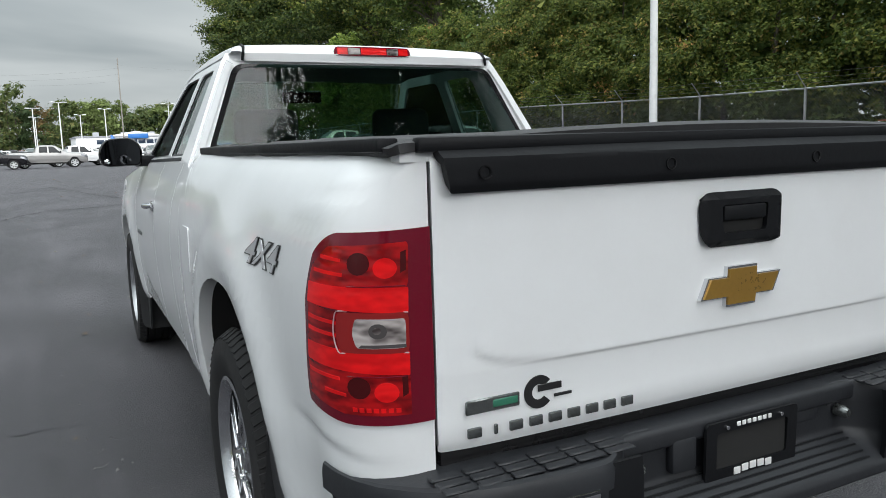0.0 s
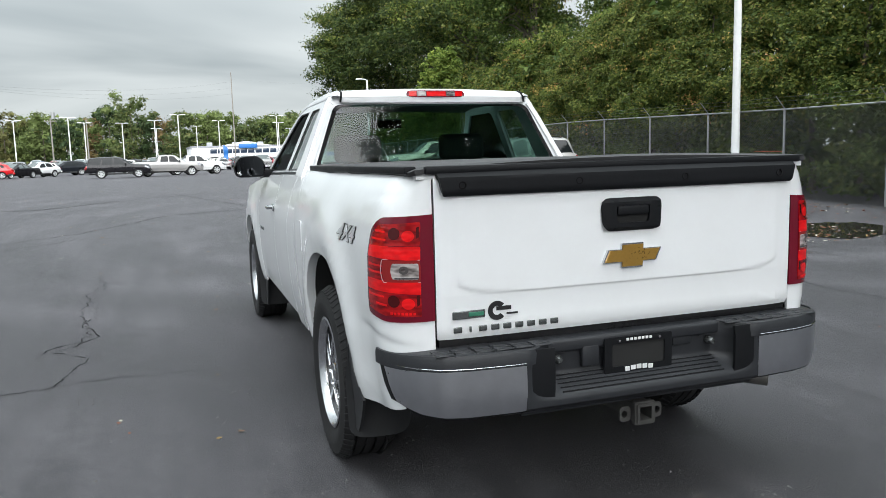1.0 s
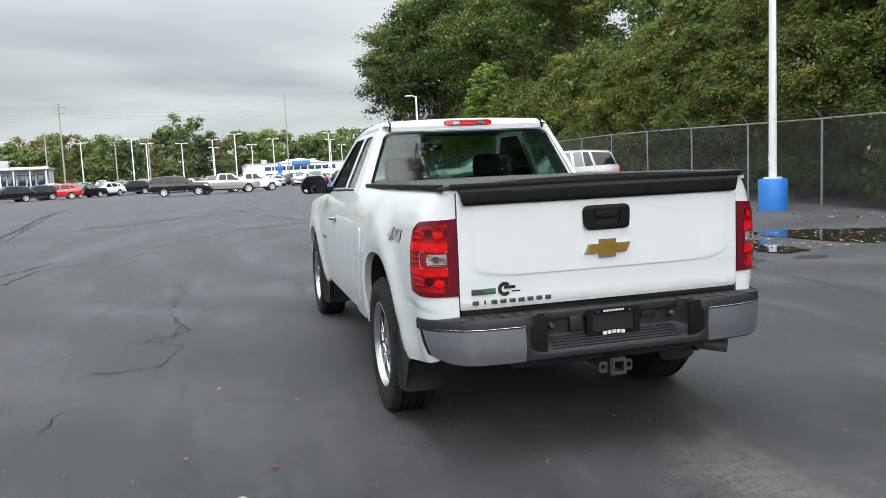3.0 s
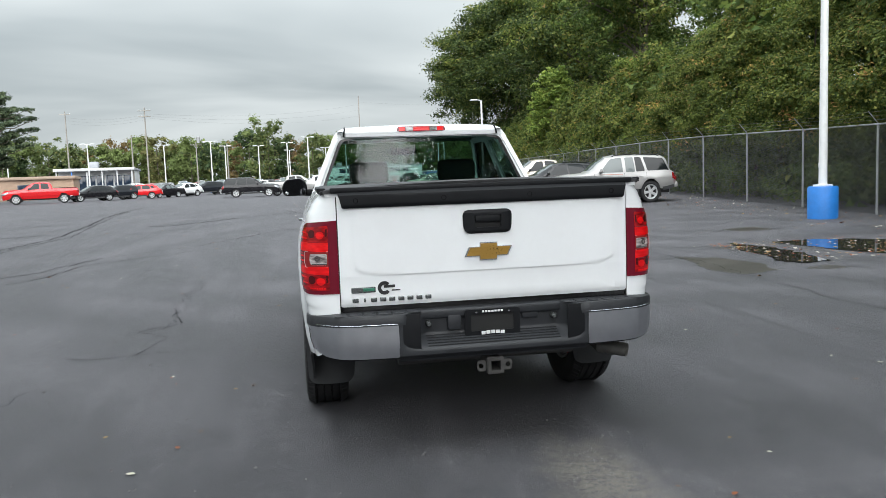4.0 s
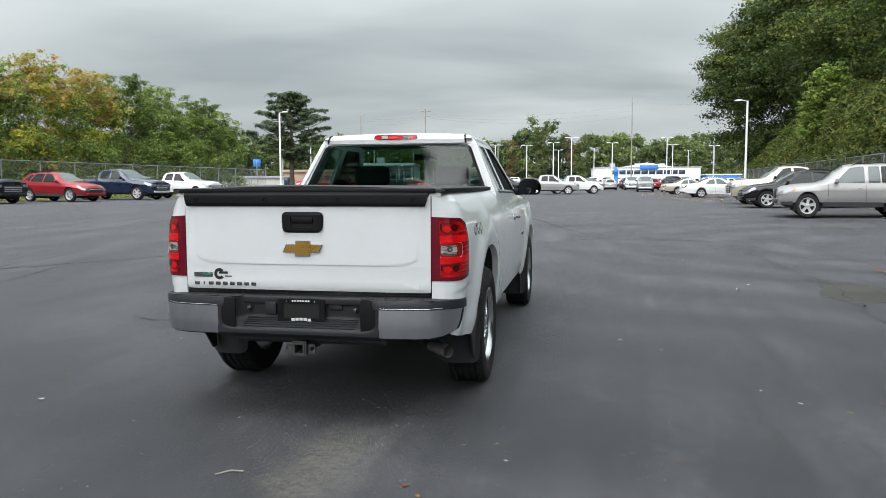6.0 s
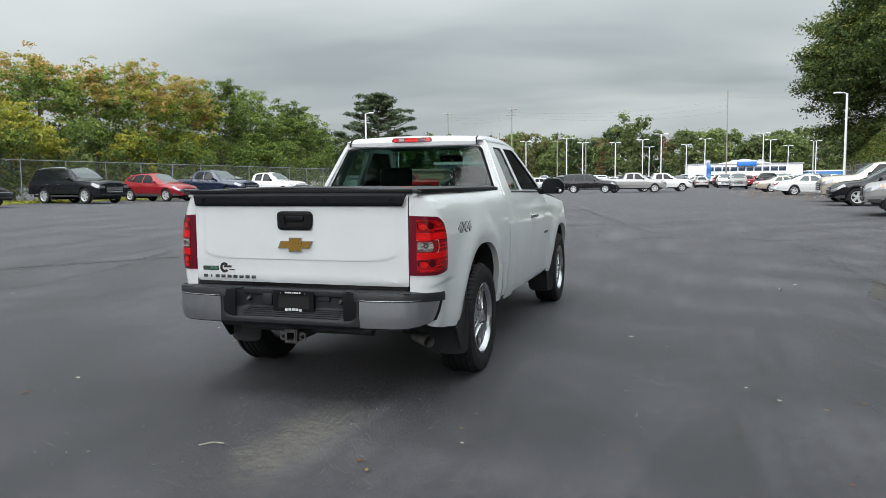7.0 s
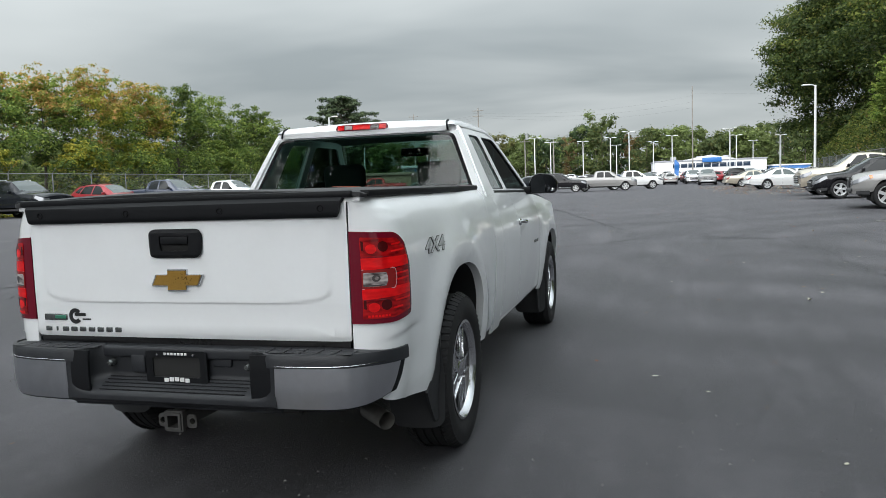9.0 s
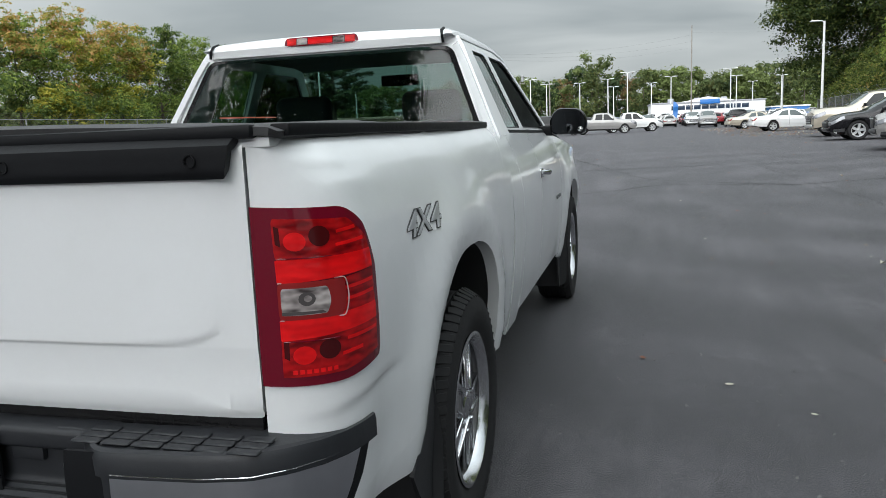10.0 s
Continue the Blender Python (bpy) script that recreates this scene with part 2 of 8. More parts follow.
def thing(name, label, category, group="", kind="", m=None):
    ob = new(name)
    ob.empty_display_size = 0.1
    if m is not None:
        ob.matrix_basis = m
    return tagged(ob, label, category, group, kind)


def plate(outline, fn, cuts_u=(), cuts_v=(), holes=(), thick=0.0):
    """A sheet with holes, cut along a grid and bent by fn(u, v); thick > 0 gives it depth."""
    bm = bmesh.new()
    edges = []
    for loop in (outline, *holes):
        vs = [bm.verts.new((u, v, 0)) for u, v in loop]
        edges += [bm.edges.new((a, b)) for a, b in zip(vs, vs[1:] + vs[:1])]
    bmesh.ops.triangle_fill(bm, use_beauty=True, use_dissolve=False, edges=edges, normal=(0, 0, 1))
    for axis, cuts in ((0, cuts_u), (1, cuts_v)):
        for c in cuts:
            co, no = [0, 0, 0], [0, 0, 0]
            co[axis], no[axis] = c, 1
            bmesh.ops.bisect_plane(bm, geom=bm.verts[:] + bm.edges[:] + bm.faces[:], dist=1e-6, plane_co=co, plane_no=no)
    for v in bm.verts:
        v.co = fn(v.co.x, v.co.y)
    if thick:
        thicken(bm, thick)
    return bm


def thicken(bm, thick, centre=Vector((0, 2.6, 0.95))):
    """Gives an open sheet a back face, set inward towards the middle of its thing."""
    bm.normal_update()
    bm.verts.index_update()
    push = sum(v.normal.dot(Vector((centre.x if abs(v.normal.x) > 0.5 else v.co.x, centre.y if abs(v.normal.y) > 0.5 else v.co.y, centre.z if abs(v.normal.z) > 0.7 else v.co.z)) - v.co) for v in bm.verts)
    sign = 1 if push > 0 else -1
    if abs(push) < 1e-6:
        sign = -1
    front = bm.faces[:]
    rim = [e for e in bm.edges if len(e.link_faces) == 1]
    back = {v: bm.verts.new(v.co + v.normal * thick * sign) for v in list(bm.verts)}
    for f in front:
        bm.faces.new([back[v] for v in reversed(f.verts)])
    for e in rim:
        a, b = e.verts
        bm.faces.new((a, b, back[b], back[a]))


def spread(a, b, n):
    return [a + (b - a) * i / n for i in range(1, n)]


def rounded(pts, r, n=5):
    """A polygon with its corners rounded by r (a number, or one for each corner)."""
    out, count = [], len(pts)
    for i, p in enumerate(pts):
        rad = r[i] if isinstance(r, (list, tuple)) else r
        p = Vector(p)
        a, b = Vector(pts[i - 1]) - p, Vector(pts[(i + 1) % count]) - p
        if rad <= 0:
            out.append(tuple(p))
            continue
        k = min(rad, a.length * 0.45, b.length * 0.45)
        s, e = p + a.normalized() * k, p + b.normalized() * k
        for j in range(n + 1):
            t = j / n
            q = s * (1 - t) ** 2 + p * 2 * t * (1 - t) + e * t * t
            out.append(tuple(q))
    return out


def ribbon(points, half, n=8, crown=0.0):
    """A sheet across x that follows (y, z) points; half(i, y, z) is its half width, crown bows it outward at the middle."""
    bm = bmesh.new()
    rows = []
    for i, (y, z) in enumerate(points):
        a, b = points[max(0, i - 1)], points[min(len(points) - 1, i + 1)]
        t = Vector((b[0] - a[0], b[1] - a[1]))
        t = t.normalized() if t.length else Vector((1, 0))
        w = half(i, y, z)
        row = []
        for j in range(n + 1):
            k = -1 + 2 * j / n
            k = math.copysign(abs(k) ** 0.85, k)
            o = crown * (1 - k * k)
            row.append(bm.verts.new((w * k, y - t.y * o, z + t.x * o)))
        rows.append(row)
    for r, s in zip(rows, rows[1:]):
        for j in range(n):
            bm.faces.new((r[j], r[j + 1], s[j + 1], s[j]))
    return bm


def lathe(profile, n=32, axis="x", bm=None, centre=(0, 0, 0)):
    """A turned body; profile of (radius, along)."""
    bm = bm or bmesh.new()
    rows = []
    for k in range(n):
        a = 2 * math.pi * k / n
        row = []
        for r, h in profile:
            c, s = r * math.cos(a), r * math.sin(a)
            p = {"x": (h, c, s), "y": (c, h, s), "z": (c, s, h)}[axis]
            row.append(bm.verts.new(Vector(p) + Vector(centre)))
        rows.append(row)
    for k in range(n):
        r, s = rows[k], rows[(k + 1) % n]
        for j in range(len(profile) - 1):
            bm.faces.new((r[j], r[j + 1], s[j + 1], s[j]))
    return bm


def tube(points, radius, n=8, bm=None, cap=True):
    """A round bar along points; radius is one number or one for each point."""
    bm = bm or bmesh.new()
    pts = [Vector(p) for p in points]
    rows = []
    for i, p in enumerate(pts):
        t = (pts[min(len(pts) - 1, i + 1)] - pts[max(0, i - 1)]).normalized()
        side = t.orthogonal().normalized() if abs(t.z) < 0.99 else Vector((1, 0, 0))
        side = (side - t * side.dot(t)).normalized()
        up = t.cross(side)
        r = radius[i] if isinstance(radius, (list, tuple)) else radius
        rows.append([bm.verts.new(p + (side * math.cos(2 * math.pi * k / n) + up * math.sin(2 * math.pi * k / n)) * r) for k in range(n)])
    for r, s in zip(rows, rows[1:]):
        for k in range(n):
            bm.faces.new((r[k], r[(k + 1) % n], s[(k + 1) % n], s[k]))
    if cap:
        bm.faces.new(rows[0][::-1])
        bm.faces.new(rows[-1])
    return bm


def rbox(size, at=(0, 0, 0), bevel=0.01, seg=2, bm=None, turn=None, taper=None):
    """A bevelled box; taper scales its top in x and y."""
    fresh = bmesh.new()
    bmesh.ops.create_cube(fresh, size=1)
    for v in fresh.verts:
        k = taper if taper and v.co.z > 0 else (1, 1)
        v.co = (v.co.x * size[0] * k[0], v.co.y * size[1] * k[1], v.co.z * size[2])
    if bevel:
        bmesh.ops.bevel(fresh, geom=fresh.edges[:] + fresh.verts[:], offset=min(bevel, min(size) * 0.45), segments=seg, affect="EDGES", profile=0.5)
    m = Matrix.Translation(at) @ (turn or Matrix())
    bmesh.ops.transform(fresh, matrix=m, verts=fresh.verts)
    if bm is None:
        return fresh
    tmp = bpy.data.meshes.new("tmp")
    fresh.to_mesh(tmp)
    fresh.free()
    bm.from_mesh(tmp)
    bpy.data.meshes.remove(tmp)
    return bm


def mirrored(bm):
    """The same mesh on the other side of the middle."""
    out = bm.copy()
    for v in out.verts:
        v.co.x = -v.co.x
    bmesh.ops.reverse_faces(out, faces=out.faces)
    return out


def both_sides(name, bm, mat, parent, label=""):
    a = part(name, mirrored(bm), mat, parent, label)
    b = part(name, bm, mat, parent, label)
    return a, b


def glyphs(text, height, thick, shear=0.0, width=1.0, bold=0.0):
    """Letters of the built-in font as a mesh in the x-z plane, facing -y."""
    cu = bpy.data.curves.new("glyphs", "FONT")
    cu.body, cu.size, cu.extrude, cu.shear, cu.align_x, cu.align_y = text, height * 1.4, thick, shear, "CENTER", "CENTER"
    cu.offset = bold
    ob = bpy.data.objects.new("glyphs", cu)
    me = bpy.data.meshes.new_from_object(ob)
    bm = bmesh.new()
    bm.from_mesh(me)
    bpy.data.objects.remove(ob)
    bpy.data.curves.remove(cu)
    bpy.data.meshes.remove(me)
    for v in bm.verts:
        v.co = Vector((v.co.x * width, -v.co.z, v.co.y))
    return bm


# ---- ground ----
def ground_z(x, y):
    """The lot is level round the pickup and climbs gently away from it."""
    r = math.hypot(x, y - 2)
    return -0.02 + 0.42 * step(13, 31, r) + 0.15 * step(6, 30, -x) + max(0.0, r - 85) * 0.006


def asphalt():
    s = Shade("asphalt", (0.05, 0.05, 0.053), 0.8, 0, 0, 0.22)
    grit = s.noise(150, 3, 0.85)
    mid = s.noise(9, 6, 0.72)
    blot = s.noise(0.45, 6, 0.62, distort=0.9)
    streak = s.noise(2.4, 8, 0.75, stretch=(1.0, 0.08, 1.0), distort=1.0)
    sweep = s.n.new("ShaderNodeTexWave")
    sweep.wave_type, sweep.rings_direction = "RINGS", "Z"
    sweep.inputs["Scale"].default_value, sweep.inputs["Distortion"].default_value = 0.16, 5.0
    sweep.inputs["Detail"].default_value, sweep.inputs["Detail Scale"].default_value = 6.0, 1.6
    centre = s.n.new("ShaderNodeMapping")
    centre.inputs["Location"].default_value = (-9.0, -14.0, 0)
    s.l.new(s.co, centre.inputs[0])
    s.l.new(centre.outputs[0], sweep.inputs["Vector"])
    wear = s.math("ADD", s.math("MULTIPLY", blot, 0.27), s.math("ADD", s.math("MULTIPLY", streak, 0.36), s.math("MULTIPLY", mid, 0.30)))
    wear = s.math("ADD", wear, s.math("MULTIPLY", sweep.outputs["Fac"], 0.07))
    col = s.ramp(wear, (0.40, (0.026, 0.0255, 0.0290)), (0.50, (0.055, 0.0535, 0.0600)), (0.60, (0.112, 0.108, 0.118)))
    col = s.mix(s.ramp(grit, (0.52, 0.0), (0.60, 0.95)), col, (0.165, 0.162, 0.172))
    pits = s.math("MULTIPLY", s.ramp(s.noise(38, 5, 0.75), (0.30, 1.0), (0.38, 0.0)), s.ramp(s.noise(1.1, 4), (0.42, 0.15), (0.60, 1.0)))
    col = s.mix(pits, col, (0.008, 0.008, 0.010))
    col = s.mix(s.ramp(grit, (0.40, 0.9), (0.47, 0.0)), col, (0.006, 0.006, 0.008))
    stones = s.voronoi(42, "F1")
    pale = s.math("MULTIPLY", s.ramp(stones, (0.09, 1.0), (0.16, 0.0)), s.ramp(s.noise(5, 4), (0.48, 0.0), (0.56, 0.9)))
    col = s.mix(pale, col, (0.24, 0.235, 0.22))
    # the bare, sandy patch where the sealer has worn off
    n = s.n.new("ShaderNodeVectorMath")
    n.operation = "LENGTH"
    off = s.n.new("ShaderNodeVectorMath")
    off.operation = "SUBTRACT"
    off.inputs[1].default_value = (0.40, -0.75, 0)
    m = s.n.new("ShaderNodeMapping")
    m.inputs["Rotation"].default_value = (0, 0, radians(6))
    m.inputs["Scale"].default_value = (1.7, 0.62, 0)
    s.l.new(s.co, off.inputs[0])
    s.l.new(off.outputs[0], m.inputs[0])
    s.l.new(m.outputs[0], n.inputs[0])
    edge = s.math("ADD", n.outputs["Value"], s.math("MULTIPLY", s.noise(3.2, 6, 0.7), 0.9))
    bare = s.math("MULTIPLY", s.ramp(edge, (0.62, 0.85), (1.12, 0.0)), s.ramp(s.noise(30, 6, 0.8), (0.40, 0.15), (0.58, 1.0)))
    col = s.mix(bare, col, (0.185, 0.168, 0.145))
    s.set(Base_Color=col, Roughness=s.ramp(wear, (0.42, 0.55), (0.58, 0.80)))
    s.bump(s.math("ADD", grit, s.math("MULTIPLY", s.noise(40, 4, 0.7), 0.7)), 0.8, 0.010)
    return s.mat


ASPHALT = asphalt()
CRACK = simple("crack_filler", (0.006, 0.006, 0.007), 0.8, spec=0.1, scale=80, bump=0.2)
WATER = Shade("puddle_water", (0.018, 0.016, 0.013), 0.03, 0, 0, 0.6).mat
PEBBLE = simple("pebble", (0.15, 0.148, 0.145), 0.8, grain=0.4, scale=60)


def build_ground():
    bm = bmesh.new()
    radii = [0, 2, 4, 6, 8, 10, 12, 14, 16, 18, 20, 22, 24, 26, 28, 30, 33, 38, 45, 55, 70, 85, 100, 120, 150, 200, 300, 500, 900, 1800]
    n = 72
    rings = []
    for r in radii[1:]:
        ring = []
        for k in range(n):
            a = 2 * math.pi * k / n
            x, y = r * math.cos(a), 2 + r * math.sin(a)
            ring.append(bm.verts.new((x, y, min(ground_z(x, y), 1.2))))
        rings.append(ring)
    mid = bm.verts.new((0, 2, ground_z(0, 2)))
    for k in range(n):
        bm.faces.new((mid, rings[0][k], rings[0][(k + 1) % n]))
    for r, s in zip(rings, rings[1:]):
        for k in range(n):
            bm.faces.new((r[k], s[k], s[(k + 1) % n], r[(k + 1) % n]))
    g = part("ground", bm, ASPHALT)
    tagged(g, "dark worn sealed asphalt of the car lot", "parking lot", kind="structure")
    return g


build_ground()


# ---- the white pickup ----
SIDE = [(0.42, 0.935), (0.55, 0.962), (0.75, 0.983), (0.95, 0.992), (1.08, 0.990), (1.18, 0.978), (1.26, 0.958), (1.32, 0.930), (1.36, 0.900), (1.385, 0.868)]
CAB_SIDE = [(0.40, 0.945), (0.50, 0.972), (0.70, 0.998), (0.90, 1.008), (1.05, 1.004), (1.15, 0.988), (1.25, 0.958), (1.34, 0.918)]
CORNER_R, CORNER_C, CORNER_P = 0.20, 0.185, 2.3
REAR_AXLE, FRONT_AXLE, TYRE_R = 1.10, 4.765, 0.418


def arch(yc, half, z0, top, n=22, power=2.5):
    """Points of a wheel arch from its rear foot over the top to its front foot."""
    pts = []
    for i in range(n + 1):
        a = math.pi * i / n
        c, s = math.cos(a), math.sin(a)
        pts.append((yc - math.copysign(abs(c) ** (2 / power), c) * half, z0 + s ** (2 / power) * (top - z0)))
    return pts


def bed_side(u, z, out=0.0):
    """The right bed side: u runs round the rear corner and then forward."""
    x = lerp_table(SIDE, z)
    x += 0.016 * step(1.3, 2.0, u)
    d = math.hypot((max(u, 0.2) - REAR_AXLE) / 0.60, (z - 0.42) / 0.66)
    x += 0.034 * math.exp(-((d - 1.0) / 0.19) ** 2)
    line = 0.772 + 0.030 * step(0.05, 0.24, u)
    x -= 0.008 * step(line + 0.010, line - 0.010, z) * step(0.40, 0.27, u)
    if u >= CORNER_R:
        return Vector((x + out, u, z))
    a = (1 - u / CORNER_R) * math.pi / 2
    c, s = math.cos(a), math.sin(a)
    deep = max(0.03, x - 0.803)
    return Vector((x - deep + deep * c ** (2 / CORNER_P) + out * c, CORNER_R - CORNER_R * s ** (2 / CORNER_P) - out * s, z))


def cab_skin(y, z, out=0.0):
    x = lerp_table(CAB_SIDE, z)
    d = math.hypot((y - FRONT_AXLE) / 0.56, (z - 0.42) / 0.60)
    x += 0.026 * math.exp(-((d - 1.0) / 0.2) ** 2) if y > 4.0 else 0
    x -= 0.30 * max(0, (y - 5.15) / 0.55) ** 2.2
    return Vector((x + out, y, z))


def glasshouse(y, z, out=0.0):
    """Cab side above the belt line, leaning in."""
    x = 0.915 - (z - 1.34) * 0.44 - 0.10 * max(0, (z - 1.70)) ** 2 * 8
    return Vector((x - 0.02 * max(0, (y - 3.4)) ** 2 + out, y, z))


def back_wall(x, z, out=0.0):
    y = 2.085 + (z - 1.33) * 0.40 + 0.055 * (x / 0.8) ** 2 - 0.02 * max(0, z - 1.78)
    return Vector((x, y - out, z))


def disc(cx, cz, r, n=20):
    return [(cx + r * math.cos(2 * math.pi * k / n), cz + r * math.sin(2 * math.pi * k / n)) for k in range(n)]


def wheel(parent, name, m, spokes=5, r=TYRE_R, width=0.27, rim_r=0.245, detail=True, rim_mat=None, tyre_n=56):
    """A wheel whose outer face looks along +x."""
    hub = new(name)
    hub.parent = parent
    hub.matrix_basis = m
    w = width / 2
    prof = [(rim_r - 0.01, -w * 0.8), (rim_r + 0.02, -w * 0.92), (r * 0.86, -w), (r * 0.955, -w * 0.93), (r, -w * 0.72)]
    if detail:
        for k, x in enumerate((-0.52, -0.18, 0.18, 0.52)):
            prof += [(r, w * (x - 0.045)), (r - 0.010, w * (x - 0.035)), (r - 0.010, w * (x + 0.035)), (r, w * (x + 0.045))]
    prof += [(r, w * 0.72), (r * 0.955, w * 0.93), (r * 0.86, w), (r * 0.80, w * 1.0), (rim_r + 0.03, w * 0.93), (rim_r - 0.01, w * 0.8)]
    bm = lathe(prof, tyre_n)
    part("tyre", bm, RUBBER, hub)
    if detail:
        # shoulder blocks of the tread
        for side in (-1, 1):
            block = finish("tread_block", rbox((0.055, 0.028, 0.010), bevel=0.002, seg=1), RUBBER)
            for k in range(64):
                a = 2 * math.pi * k / 64
                ob = new("tread_block", block)
                ob.parent = hub
                ob.matrix_basis = Matrix.Translation((side * w * 0.76, math.cos(a) * (r - 0.0065), math.sin(a) * (r - 0.0065))) @ Matrix.Rotation(a - math.pi / 2, 4, "X") @ Matrix.Rotation(side * 0.55, 4, "Y") @ Matrix.Rotation(side * 0.25, 4, "Z")
    if detail:
        part("barrel", lathe([(rim_r - 0.03, -w * 0.8), (rim_r - 0.012, -w * 0.85), (rim_r - 0.030, w * 0.30), (rim_r - 0.022, w * 0.62), (rim_r - 0.014, w * 0.70)], 40), BARREL, hub, "shadowed inner barrel of the wheel")
        bm = lathe([(rim_r - 0.014, w * 0.70), (rim_r + 0.002, w * 0.84), (rim_r + 0.006, w * 0.90), (rim_r - 0.006, w * 0.92), (rim_r - 0.022, w * 0.80), (rim_r - 0.030, w * 0.66), (rim_r - 0.014, w * 0.70)], 48)
    else:
        bm = lathe([(rim_r - 0.03, -w * 0.8), (rim_r - 0.012, -w * 0.85), (rim_r - 0.025, w * 0.55), (rim_r - 0.012, w * 0.72), (rim_r + 0.003, w * 0.84), (rim_r + 0.006, w * 0.90), (rim_r - 0.008, w * 0.90), (rim_r - 0.028, w * 0.70), (rim_r - 0.04, w * 0.2)], 18)
    lathe([(0.0, w * 0.72), (0.035, w * 0.72), (0.045, w * 0.66), (0.080, w * 0.62), (0.092, w * 0.40), (0.085, 0)], 24 if detail else 10, bm=bm)
    long = rim_r - 0.085
    for k in range(spokes):
        a = 2 * math.pi * k / spokes
        turn = Matrix.Rotation(a, 4, "X")
        if detail:
            # each spoke is a broad tapered bar with a raised rib along both edges
            tilt = turn @ Matrix.Rotation(-0.10, 4, "Y")
            rbox((0.022, 0.082, long), bm=bm, bevel=0.008, seg=2, at=turn @ Vector((w * 0.58, 0, 0.062 + long / 2)), turn=tilt, taper=(1.0, 1.30))
            for side in (-1, 1):
                rib = turn @ Matrix.Rotation(-side * 0.055, 4, "X") @ Matrix.Rotation(-0.10, 4, "Y")
                rbox((0.014, 0.018, long * 0.94), bm=bm, bevel=0.005, seg=2, at=turn @ Vector((w * 0.66, side * 0.040, 0.062 + long / 2)), turn=rib)
            t2 = Matrix.Rotation(a + math.pi / spokes, 4, "X")
            lathe([(0.0, w * 0.70), (0.012, w * 0.68), (0.012, w * 0.5)], 8, bm=bm, centre=t2 @ Vector((0, 0, 0.060)))
        else:
            rbox((0.035, 0.085, rim_r - 0.075), bm=bm, bevel=0.0, seg=2, at=turn @ Vector((w * 0.50, 0, 0.06 + (rim_r - 0.075) / 2)), turn=turn, taper=(1.0, 1.25))
    part("rim", bm, rim_mat or ALLOY, hub)
    if detail:
        part("brake_disc", lathe([(0.03, -0.01), (0.17, -0.01), (0.17, 0.012), (0.03, 0.012)], 32), STEEL, hub)
    return hub


def diced(bm, size):
    """Cuts a flat mesh across, so that it can follow a curved panel."""
    for axis in (0, 2):
        vals = [v.co[axis] for v in bm.verts]
        for i in range(1, int((max(vals) - min(vals)) / size)):
            co, no = [0, 0, 0], [0, 0, 0]
            co[axis], no[axis] = min(vals) + i * size, 1
            bmesh.ops.bisect_plane(bm, geom=bm.verts[:] + bm.edges[:] + bm.faces[:], dist=1e-6, plane_co=co, plane_no=no)
    return bm


